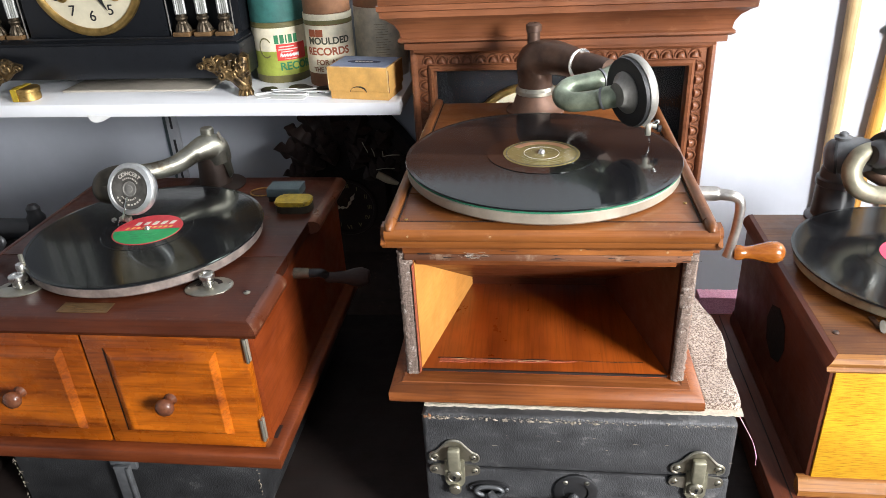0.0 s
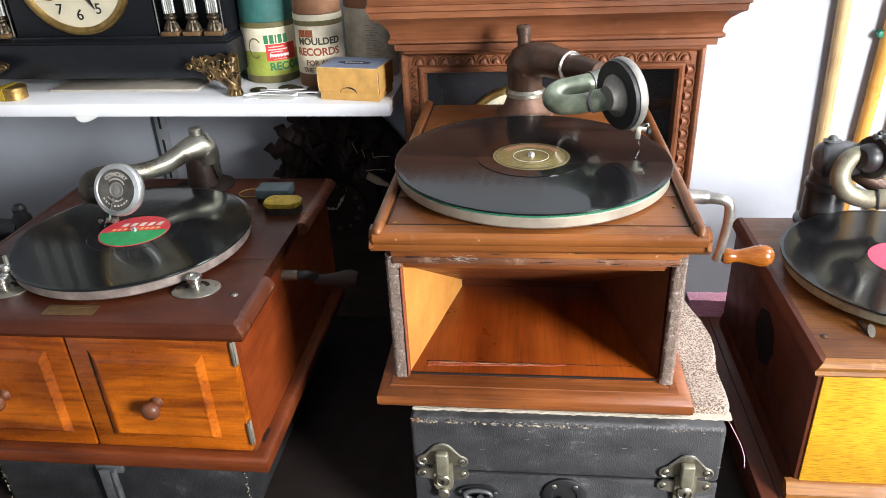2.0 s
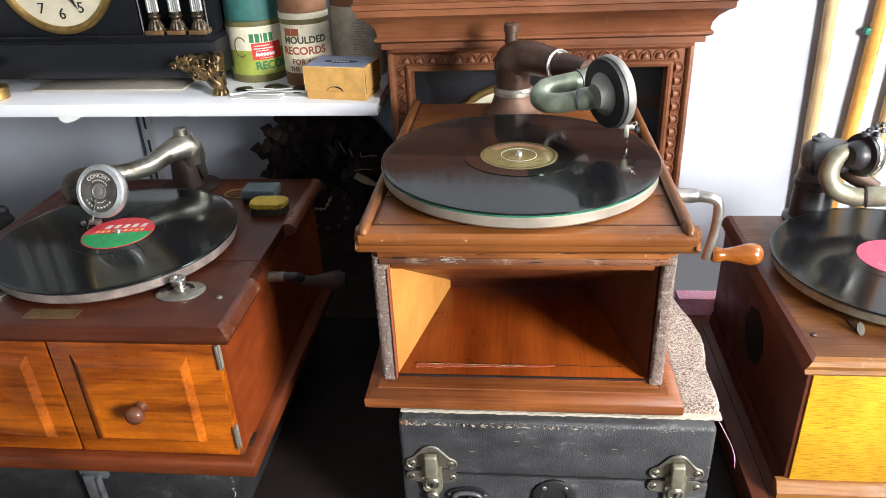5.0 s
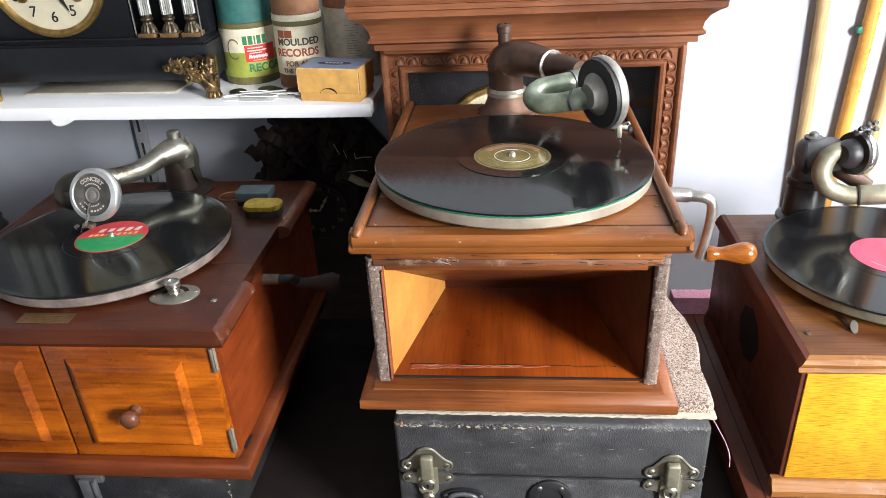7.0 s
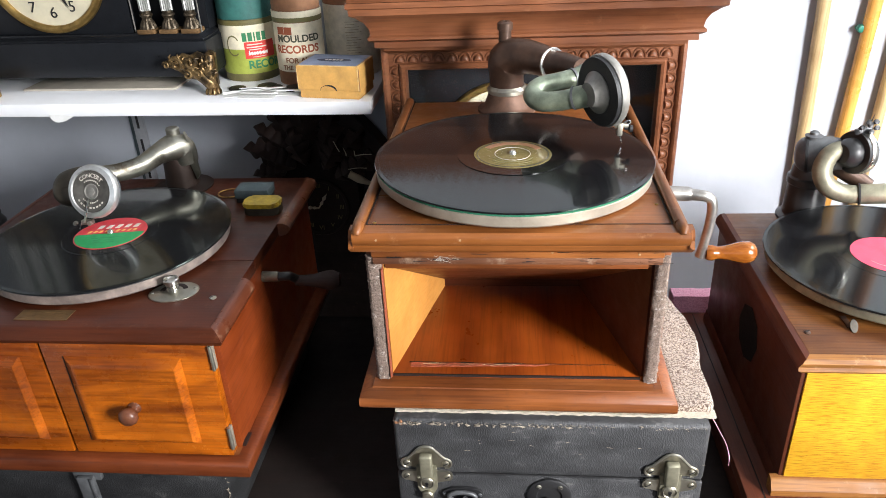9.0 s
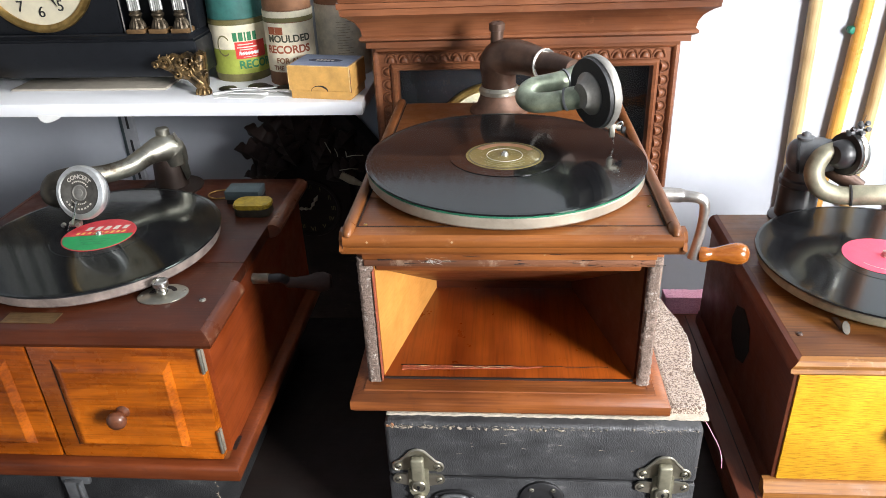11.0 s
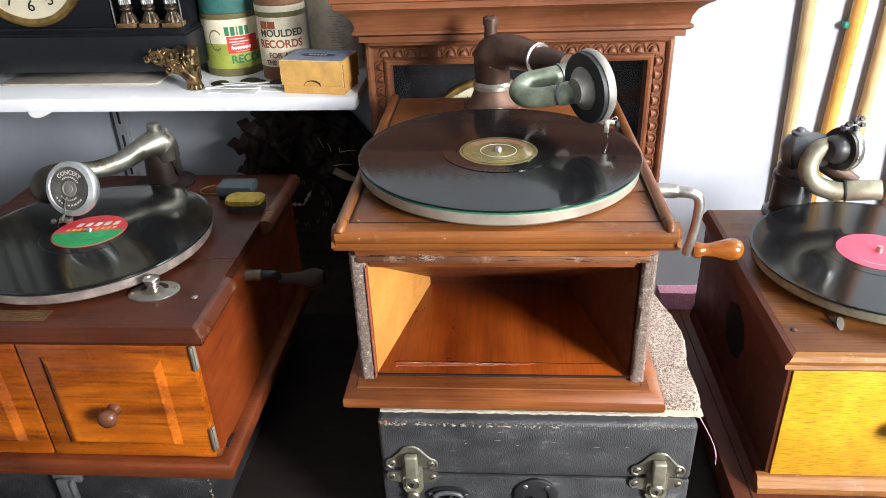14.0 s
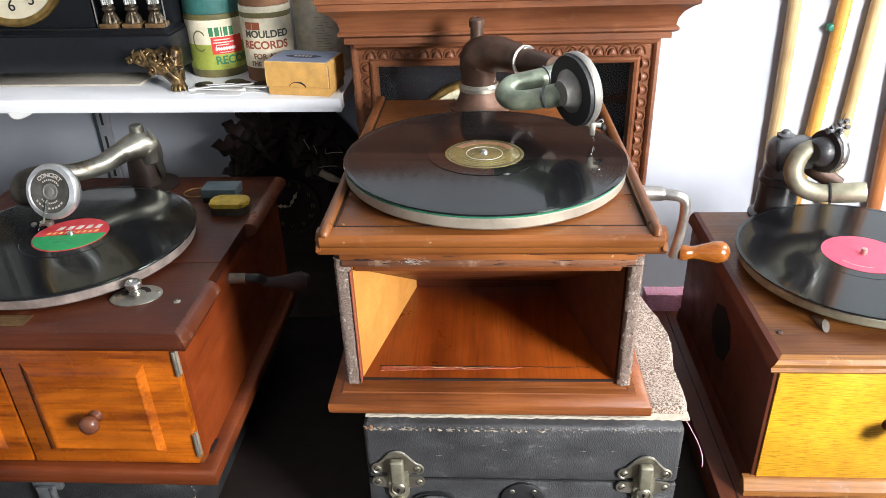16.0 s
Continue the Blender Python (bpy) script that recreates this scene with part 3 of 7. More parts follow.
for sx, x in ((-1, LX0), (1, LX1)):
    bm = nb()
    pts = [(x - sx * 0.009, -0.020), (x - sx * 0.009, -0.0145)]
    pts += [(x - sx * 0.0045 + sx * 0.0052 * math.sin(a), -0.0155 + 0.0042 * math.cos(a)) for a in [k * math.pi / 8 for k in range(-3, 5)]]
    pts += [(x + sx * 0.0015, -0.024), (x - sx * 0.001, -0.0300), (x - sx * 0.004, -0.0345), (x - sx * 0.009, -0.036)]
    along_y(bm, pts, LY0 + 0.0095, LY1)
    part("side_moulding", bm, W_LID_Y, g)
    bm = nb()
    bx = x - sx * 0.0042
    tube(bm, [(bx, LY0 + 0.013, -0.0158), (bx, LY0 + 0.004, -0.0160), (bx, LY0 - 0.0005, -0.0172), (bx, LY0 - 0.0030, -0.0192)], [0.0046, 0.0046, 0.0042, 0.0026], 16)
    part("bead_end", bm, W_LID_Y, g)
for x0, x1, y0, y1 in ((LX0 + 0.0094, LX0 + 0.0106, LY0 + 0.0125, LY1), (LX1 - 0.0106, LX1 - 0.0094, LY0 + 0.0125, LY1), (LX0 + 0.0094, LX1 - 0.0094, LY0 + 0.0115, LY0 + 0.0124)):
    bm = nb()
    box(bm, x0, x1, y0, y1, -0.0180, -0.0164, 0)
    part("groove", bm, W_BLACKISH, g, "dark groove line")
# carcass: worn rail, posts and sides
bm = nb()
box(bm, -0.117, 0.121, -0.112, -0.098, -0.0475, -0.0360, 0.0010)
part("upper_rail", bm, W_BODY, g)
bm = nb()
box(bm, -0.1165, 0.1205, -0.1112, -0.098, -0.0545, -0.0478, 0.0014)
part("worn_strip", bm, W_WORN, g, "worn strip with the varnish rubbed off")
bm = nb()
box(bm, -0.108, 0.1110, -0.1040, -0.096, -0.0625, -0.0545, 0.0015)
part("lower_rail", bm, W_BASE, g)
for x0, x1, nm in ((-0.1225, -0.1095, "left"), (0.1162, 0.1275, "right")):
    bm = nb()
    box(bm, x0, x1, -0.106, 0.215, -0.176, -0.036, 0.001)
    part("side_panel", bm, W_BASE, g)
    # torn raw front edge
    bm = nb()
    rnd = random.Random(7 if nm == "left" else 9)
    n = 84
    rows = []
    for k in range(n + 1):
        z = -0.1755 + (0.128) * k / n
        a, b = x0 - 0.0004 + rnd.uniform(-0.0004, 0.0003), x1 + rnd.uniform(-0.0009, 0.0002)
        row = []
        for j in range(6):
            u = j / 5
            row.append(bm.verts.new((a + (b - a) * u, -0.1092 + rnd.uniform(-0.0007, 0.0007) + (0.0022 if j in (0, 5) else 0), z)))
        row += [bm.verts.new((b, -0.1055, z)), bm.verts.new((a, -0.1055, z))]
        rows.append(row)
    for p, q in zip(rows, rows[1:]):
        for j in range(8):
            i = (j + 1) % 8
            bm.faces.new((p[j], p[i], q[i], q[j]))
    bm.faces.new(rows[0])
    bm.faces.new(rows[-1])
    part("post_edge", bm, RAW, g, "grey torn plywood edge", 50)
bm = nb()
box(bm, -0.1106, -0.1094, -0.1100, -0.104, -0.174, -0.060, 0.0003)
part("veneer_strip", bm, SPLINTER, g, "split reddish veneer edge")
bm = nb()
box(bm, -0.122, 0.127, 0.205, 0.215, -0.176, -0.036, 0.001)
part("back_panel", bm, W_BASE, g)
# horn: floor, flared sides, sloping roof, throat
THY, THL, THR = 0.052, -0.074, 0.072
bm = nb()
box(bm, -0.112, 0.117, -0.104, 0.06, -0.180, -0.1725, 0.0004)
part("horn_floor", bm, W_HORN, g)


def panel(quad, back):
    """A board given by four corners and a shift for its thickness."""
    bm = nb()
    a = [bm.verts.new(p) for p in quad]
    b = [bm.verts.new(Vector(p) + Vector(back)) for p in quad]
    bm.faces.new(a)
    bm.faces.new(b)
    for k in range(4):
        j = (k + 1) % 4
        bm.faces.new((a[k], a[j], b[j], b[k]))
    return bm


# light and shade are put into the two side colours
part("horn_side", panel([(-0.1090, -0.103, -0.1725), (THL, THY, -0.1725), (THL, THY, -0.1600), (-0.1090, -0.103, -0.056)], (-0.004, 0.002, 0)), W_HORN_LIT, g, "horn side, its orange paled for the light")
part("horn_side", panel([(0.1140, -0.103, -0.1725), (THR, THY, -0.1725), (THR, THY, -0.1600), (0.1140, -0.103, -0.056)], (0.004, 0.002, 0)), W_HORN_SHADED, g, "horn side, its brown darkened for the shade")
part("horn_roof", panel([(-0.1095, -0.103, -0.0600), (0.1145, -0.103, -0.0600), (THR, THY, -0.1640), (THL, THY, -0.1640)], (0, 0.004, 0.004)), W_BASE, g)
# dark wood on the throat board stands in for shade inside the horn
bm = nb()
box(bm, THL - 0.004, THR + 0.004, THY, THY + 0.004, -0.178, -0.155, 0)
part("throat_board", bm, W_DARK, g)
bm = nb()
box(bm, -0.1085, 0.1130, -0.1062, -0.1042, -0.1740, -0.1722, 0)
part("tray_gap", bm, W_BLACKISH, g, "dark gap line before the horn floor")
# long splinter along the front of the floor
bm = nb()
rnd = random.Random(3)
top = [(-0.094 + 0.128 * k / 30, -0.0885 + 0.0003 * math.sin(k * 0.9) + rnd.uniform(-0.0002, 0.0002)) for k in range(31)]
bot = [(x, y - (0.0052 * (1 - (k / 30)) ** 0.8 + 0.0002) - rnd.uniform(0, 0.0009)) for k, (x, y) in enumerate(top)]
along_z(bm, top + bot[::-1], -0.1726, -0.1716)
part("splinter", bm, SPLINTER, g, "reddish split in the floor edge")
bm = nb()
crack = [(-0.096 + 0.19 * k / 40, -0.0878 + 0.0005 * math.sin(k * 0.7) + rnd.uniform(-0.0003, 0.0003)) for k in range(41)]
along_z(bm, crack + [(x, y + 0.0004 + 0.0007 * (1 - k / 40)) for k, (x, y) in enumerate(crack)][::-1], -0.1726, -0.1721)
part("crack", bm, W_BLACKISH, g)
bm = nb()
for k in range(7):
    x = -0.09 + 0.12 * rnd.random()
    tube(bm, [(x, -0.0905 + rnd.uniform(-0.001, 0.001), -0.1716), (x + rnd.uniform(0.008, 0.022), -0.0895 + rnd.uniform(-0.001, 0.0008), -0.1710)], [0.0003, 0.0001], 5, 2, False)
part("torn_fibres", bm, CHIP, g, "torn wood fibres")
# base: tray edge and sloped plinth moulding
bm = nb()
mitred(bm, [(-0.004, -0.1755), (0.002, -0.1755), (0.0025, -0.1765), (0.0125, -0.1800), (0.0135, -0.1815), (0.0135, -0.1895), (0.011, -0.1925), (-0.004, -0.1925)], -0.1235, 0.1285, -0.118, 0.216)
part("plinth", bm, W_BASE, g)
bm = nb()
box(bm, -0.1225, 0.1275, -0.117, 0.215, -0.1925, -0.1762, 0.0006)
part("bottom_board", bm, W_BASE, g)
for p in ((-0.112, -0.108, -0.0170), (0.118, -0.075, -0.017), (0.118, -0.035, -0.017)):
    screw(g, p, (0, 0, 1), 0.0016, BRASS)
for x, z in ((-0.108, -0.0225), (0.101, -0.0440), (-0.041, -0.0225), (0.032, -0.0420)):
    bm = nb()
    lathe(bm, [(0.0011, -0.0004), (0.0010, 0.0003), (0, 0.0004)], frame_to((x, LY0 - 0.0046 if z > -0.03 else -0.112, z), (0, -1, 0)), 12)
    part("plug", bm, CHIP, g)
bm = nb()
rnd = random.Random(17)
for k in range(15):
    x, z = -0.056 + rnd.gauss(0, 0.0045), -0.0478 + rnd.gauss(0, 0.0011)
    tube(bm, [(x, -0.1122, z), (x + rnd.uniform(-0.006, 0.006), -0.1135, z + rnd.uniform(-0.002, 0.002)), (x + rnd.uniform(-0.008, 0.008), -0.1130, z + rnd.uniform(-0.003, 0.003))], 0.00009, 4, 3, False)
part("dust_fluff", bm, FLUFF, g, "wisp of white fluff")
bm = nb()
for k in range(10):
    x, z = rnd.uniform(0.060, 0.119), rnd.uniform(-0.0545, -0.0475)
    tube(bm, [(x, -0.1115, z), (x + rnd.uniform(0.002, 0.006), -0.1122, z + rnd.uniform(-0.0006, 0.0006))], [rnd.uniform(0.0003, 0.0008), 0.0001], 5, 2, False)
part("torn_fibres", bm, W_WORN, g, "torn pale wood fibres on the rail")
for k in range(18):
    bm = nb()
    x, z = rnd.uniform(-0.110, 0.115), rnd.uniform(-0.054, -0.040)
    tube(bm, [(x, -0.1118 if z < -0.0475 else -0.1122, z), (x + rnd.uniform(0.003, 0.016), -0.1120 if z < -0.0475 else -0.1123, z + rnd.uniform(-0.0008, 0.0008))], [0.0004, 0.0001], 5, 2, False)
    part("scratch", bm, W_BLACKISH, g, "dark scratch in the varnish")
turntable(g, (0, 0, 0), 0.1255, CREAM_METAL, True, 0.9)
# tone arm
bm = nb()
lathe(bm, [(0.034, -0.0172), (0.034, -0.0145), (0.030, -0.0135), (0.0265, -0.010), (0.0225, 0.000), (0.0215, 0.004)], Matrix.Translation((-0.006, 0.192, 0)), 48)
ta = part("arm_base", bm, COPPER, g, "coppery round arm base")
bm = nb()
lathe(bm, [(0.0215, 0.0035), (0.0228, 0.0045), (0.0228, 0.0085), (0.0212, 0.0105), (0.0205, 0.012)], Matrix.Translation((-0.006, 0.192, 0)), 48)
part("collar", bm, NICKEL, ta)
bm = nb()
tube(bm, [(-0.006, 0.192, 0.008), (-0.0068, 0.191, 0.024), (-0.0055, 0.188, 0.0415), (0.014, 0.1745, 0.0475), (0.042, 0.150, 0.0455)], [0.0192, 0.0194, 0.0210, 0.0188, 0.0152], 28)
ta = part("tone_arm", bm, BROWN_METAL, g, "brown patinated tapering tone arm")
bm = nb()
tube(bm, [(-0.0085, 0.192, 0.050), (-0.0083, 0.192, 0.074)], 0.0072, 20, 2)
part("pivot_post", bm, BROWN_METAL, ta)
bm = nb()
lathe(bm, [(0.0072, 0.073), (0.0086, 0.0735), (0.0086, 0.0805), (0.006, 0.0825), (0.003, 0.0825), (0.003, 0.080), (0, 0.080)], Matrix.Translation((-0.0083, 0.192, 0)), 24)
part("pivot_cap", bm, BROWN_METAL, ta)
d = (Vector((0.0614, 0.125, 0.0470)) - Vector((0.040, 0.151, 0.0455))).normalized()
bm = nb()
lathe(bm, [(0.0150, -0.001), (0.0166, -0.0005), (0.0168, 0.0015), (0.0150, 0.002)], frame_to((0.0415, 0.1495, 0.0455), d), 32)
part("ferrule", bm, CHROME, ta)
bm = nb()
tube(bm, [(0.042, 0.149, 0.0455), (0.056, 0.131, 0.0480), (0.069, 0.112, 0.0490)], [0.0140, 0.0118, 0.0098], 24)
part("arm_tip", bm, BROWN_METAL, ta)
bm = nb()
tube(bm, [(0.073, 0.092, 0.0500), (0.0600, 0.084, 0.0465), (0.0430, 0.076, 0.0450), (0.0265, 0.067, 0.0435), (0.0195, 0.056, 0.0385), (0.0260, 0.046, 0.0355), (0.0420, 0.0405, 0.0370), (0.0580, 0.0345, 0.0415)],
     [0.0098, 0.0096, 0.0095, 0.0095, 0.0095, 0.0095, 0.0095, 0.0093], 24)
gn = part("gooseneck", bm, GREEN_NICKEL, g, "greenish tarnished nickel gooseneck")
for p, q in (((0.0585, 0.083, 0.0463), (1, 0.55, 0.15)), ((0.0570, 0.0352, 0.0413), (1, -0.35, 0.25))):
    bm = nb()
    lathe(bm, [(0.0092, -0.0012), (0.0108, -0.0010), (0.0108, 0.0012), (0.0092, 0.0014)], frame_to(p, q), 28)
    part("band", bm, GREY_METAL, gn)
bm = nb()
lathe(bm, [(0.0098, -0.002), (0.0105, 0.0), (0.0105, 0.014), (0.0095, 0.016)], frame_to((0.0585, 0.0345, 0.0415), (0.9, -0.28, 0.25)), 28)
part("sleeve", bm, GREEN_NICKEL, gn)


def sound_box(parent, c, back, r, back_mat, rim_mat, front_mat, lip=0.88):
    """Reproducer: rim, rubber back, boss and front; back points out of its back."""
    m = frame_to(c, back)
    bm = nb()
    lathe(bm, [(0, 0.0085), (r * 0.30, 0.0085), (r * 0.34, 0.0075), (r * 0.52, 0.0065), (r * 0.55, 0.0045), (r * 0.97, 0.0040), (r * 0.98, -0.004), (0, -0.004)], m, 56)
    sb = part("sound_box", bm, back_mat, parent, "round reproducer with a nickel rim")
    bm = nb()
    lathe(bm, [(r * 0.95, 0.0005), (r * 1.01, 0.0), (r * 1.03, -0.0015), (r * 1.03, -0.0062), (r * 0.99, -0.0082), (r * (lip + 0.03), -0.0100), (r * lip, -0.0085), (r * (lip + 0.02), -0.004)], m, 64, True)
    part("rim", bm, rim_mat, sb)
    bm = nb()
    lathe(bm, [(r * lip, -0.004), (r * lip, -0.0085), (r * 0.6, -0.0088), (r * 0.55, -0.0080), (0, -0.0080)], m, 48)
    part("diaphragm", bm, front_mat, sb)
    return sb, m


SB_C, SB_B = (0.0800, 0.0265, 0.0495), (-0.85, -0.46, -0.08)
sb, m = sound_box(g, SB_C, SB_B, 0.0325, RUBBER, FACEPLATE, GREY_METAL)
bm = nb()
lathe(bm, [(0.0195, 0.0035), (0.0195, 0.0055), (0.0170, 0.0075), (0.0135, 0.010), (0.0112, 0.014)], m, 40)
part("boss", bm, FACEPLATE, sb)
bm = nb()
box(bm, 0.0962, 0.1010, 0.0205, 0.0265, 0.0085, 0.0205, 0.0006)
box(bm, 0.0935, 0.1060, 0.0212, 0.0228, 0.0165, 0.0200, 0.0004)
nh = part("needle_holder", bm, NICKEL, sb)
bm = nb()
tube(bm, [(0.0985, 0.025, 0.0125), (0.1015, 0.0268, 0.0003)], [0.0010, 0.0003], 10, 2)
part("needle", bm, CHROME, nh)
bm = nb()
lathe(bm, [(0, -0.001), (0.0032, -0.001), (0.0032, 0.002), (0.0015, 0.0028), (0.0013, 0.0065), (0, 0.0065)], frame_to((0.1095, 0.0245, 0.0145), (-1, 0, 0.1)), 18)
part("thumbscrew", bm, BLACK_METAL, nh)
bm = nb()
tube(bm, [(0.0985, 0.0235, 0.018), (0.1035, 0.0225, 0.0215), (0.1065, 0.022, 0.0230), (0.1075, 0.022, 0.0205), (0.1055, 0.022, 0.0195)], 0.0009, 8)
part("spring", bm, CHROME, nh)
# winding handle on the side
bm = nb()
tube(bm, [(0.126, 0.040, -0.0560), (0.150, 0.036, -0.0555), (0.176, 0.032, -0.0560), (0.1885, 0.030, -0.0580), (0.1935, 0.029, -0.0660), (0.1930, 0.029, -0.090), (0.1895, 0.0295, -0.1150), (0.1885, 0.030, -0.1230)],
     [0.0058, 0.0058, 0.0056, 0.0052, 0.0050, 0.0046, 0.0045, 0.0052], 18)
wk = part("crank", bm, PLATED, g, "bent bright steel winding crank")
bm = nb()
lathe(bm, [(0.004, 0), (0.0072, 0.0005), (0.0072, 0.022), (0.0065, 0.0235), (0.0062, 0.025)], frame_to((0.1485, 0.0363, -0.0556), (1, -0.15, 0)), 24)
part("crank_sleeve", bm, PLATED, wk)
bm = nb()
lathe(bm, [(0, 0), (0.006, 0.0005), (0.0078, 0.003), (0.0080, 0.007), (0.0066, 0.011), (0.0064, 0.015), (0.0078, 0.022), (0.0098, 0.030), (0.0112, 0.037), (0.0108, 0.043), (0.0085, 0.0475), (0.004, 0.050), (0, 0.0505)],
      frame_to((0.1930, 0.030, -0.1190), (1, 0, 0.02)), 32)
part("crank_handle", bm, W_HANDLE, wk, "amber varnished turned wooden handle")

r1 = record("record", (0, 0, 0), 0.127, 0.036, "black shellac record with a gold label on the turntable")
bm = nb()
lathe(bm, [(0.0036, 0.0001), (0.0355, 0.0001), (0.0355, 0.0004), (0.0036, 0.0004)], None, 64)
lb = part("label", bm, LABEL_GOLD, r1, "gold paper centre label")
for r0, rr in ((0.0325, 0.0330), (0.0160, 0.0165)):
    bm = nb()
    ring_arc(bm, r0, rr, 0, 2 * math.pi, 0.0004, None, 64)
    part("printed_ring", bm, SILVER_INK if r0 < 0.02 else INK, lb)
for a0, a1, r0, rr, mt in ((0.5, 2.6, 0.024, 0.0305, BROWN_CARD), (3.6, 5.8, 0.020, 0.0210, OLIVE), (3.9, 5.5, 0.0245, 0.0253, OLIVE), (4.1, 5.3, 0.0280, 0.0286, OLIVE)):
    bm = nb()
    ring_arc(bm, r0, rr, a0, a1, 0.0004, None, 24)
    part("printed_bar", bm, mt, lb)
r1.rotation_euler.y = radians(0.9)
bm = nb()
ring_arc(bm, 0.0362, 0.0505, 0, 2 * math.pi, -0.0001, None, 96)
part("run_out_band", bm, SMOOTH_WAX, r1)

# towel under the gramophone
def cloth(name, x0, x1, y0, y1, z, material, label, edge, seed, thick=0.004, n=(90, 110)):
    rnd = random.Random(seed)
    bm = nb()
    nx, ny = n
    grid = []
    for j in range(ny + 1):
        row = []
        for i in range(nx + 1):
            u, v = i / nx, j / ny
            xr = x1 + edge(v)
            x = x0 + (xr - x0) * u
            y = y0 + (y1 - y0) * v
            h = thick * (1.0 if 0 < i < nx and 0 < j < ny else 0.1)
            w = 0.0012 * noise.noise(Vector((x * 40, y * 40, seed))) + 0.0012 * rnd.random()
            row.append(bm.verts.new((x + rnd.uniform(-0.0004, 0.0004), y, z + h + (w if h > 0.001 else 0))))
        grid.append(row)
    for a, b in zip(grid, grid[1:]):
        for k in range(nx):
            bm.faces.new((a[k], a[k + 1], b[k + 1], b[k]))
    rim = [grid[0][k] for k in range(nx + 1)] + [grid[j][nx] for j in range(1, ny + 1)] + [grid[ny][k] for k in range(nx - 1, -1, -1)] + [grid[j][0] for j in range(ny - 1, 0, -1)]
    low = [bm.verts.new((v.co.x, v.co.y, z)) for v in rim]
    for k in range(len(rim)):
        j = (k + 1) % len(rim)
        bm.faces.new((rim[k], rim[j], low[j], low[k]))
    bm.faces.new(low)
    return bm


tw = thing("towel", (0.03, 0.0, -0.1990), "beige and brown looped terry towel spread under the gramophone", "towel")
# lies on the case and tucks under the plinth
bm = cloth("towel", -0.105, 0.172, -0.122, 0.20, -0.1990, TOWEL, "", lambda v: 0.012 * math.sin(3.0 * v + 0.3) - 0.045 * max(0, v - 0.45) * 2 + 0.002 * math.sin(23 * v), 5, 0.0070)
for v in bm.verts:
    if v.co.x < 0.145:
        v.co.z = min(v.co.z, -0.1930)
part("cloth", bm, TOWEL, tw, "", 60)
bm = nb()
rnd = random.Random(4)
pts = []
for k in range(61):
    pts.append((-0.106 + 0.283 * k / 60, rnd.uniform(-0.0006, 0.0006)))
rows = []
for k, (xa, za) in enumerate(pts):
    w = 0.0006 * (k % 2)
    rows.append([bm.verts.new((xa, y, z)) for y, z in ((-0.1262 + za - w, -0.1988), (-0.1262 + za - w, -0.1966 + za * 0.8), (-0.118, -0.1960 + za * 0.6), (-0.118, -0.1988))])
for p, q in zip(rows, rows[1:]):
    for k in range(4):
        bm.faces.new((p[k], p[(k + 1) % 4], q[(k + 1) % 4], q[k]))
bm.faces.new(rows[0])
bm.faces.new(rows[-1])
part("hem", bm, HEM, tw, "pale stitched hem")
bm = nb()
tube(bm, [(0.176, -0.112, -0.206), (0.184, -0.114, -0.2200), (0.194, -0.112, -0.240), (0.199, -0.112, -0.2550), (0.2005, -0.112, -0.2680)], [0.0004, 0.0003, 0.0003, 0.0005, 0.0002], 6)
part("loose_thread", bm, PINK, tw, "pink loose thread")


# ---- black carrying cases ----
def carry_case(x0, x1, y0, y1, z0, z1, seam, label, cover=LEATHER):
    c = thing("carrying_case", ((x0 + x1) / 2, (y0 + y1) / 2, z0), label, "case", "carrying cases")
    bm = nb()
    box(bm, x0, x1, y0, y1, seam + 0.0006, z1, 0.0045, 3)
    part("lid", bm, cover, c)
    bm = nb()
    box(bm, x0, x1, y0, y1, z0, seam - 0.0006, 0.0035, 2)
    part("body", bm, cover, c)
    bm = nb()
    box(bm, x0 + 0.002, x1 - 0.002, y0 + 0.002, y1 - 0.002, seam - 0.0006, seam + 0.0006, 0)
    part("seam", bm, RUBBER, c)
    return c


cx0, cx1, cy = -0.1075, 0.1715, -0.137
case = carry_case(cx0, cx1, cy, 0.27, TABLE_Z, -0.1990, -0.2636, "black leatherette carrying case with brass latches and frayed edges")

def arc2(cx, cz, r, a0, a1, n):
    return [(cx + r * math.cos(radians(a0 + (a1 - a0) * k / n)), cz + r * math.sin(radians(a0 + (a1 - a0) * k / n))) for k in range(n + 1)]


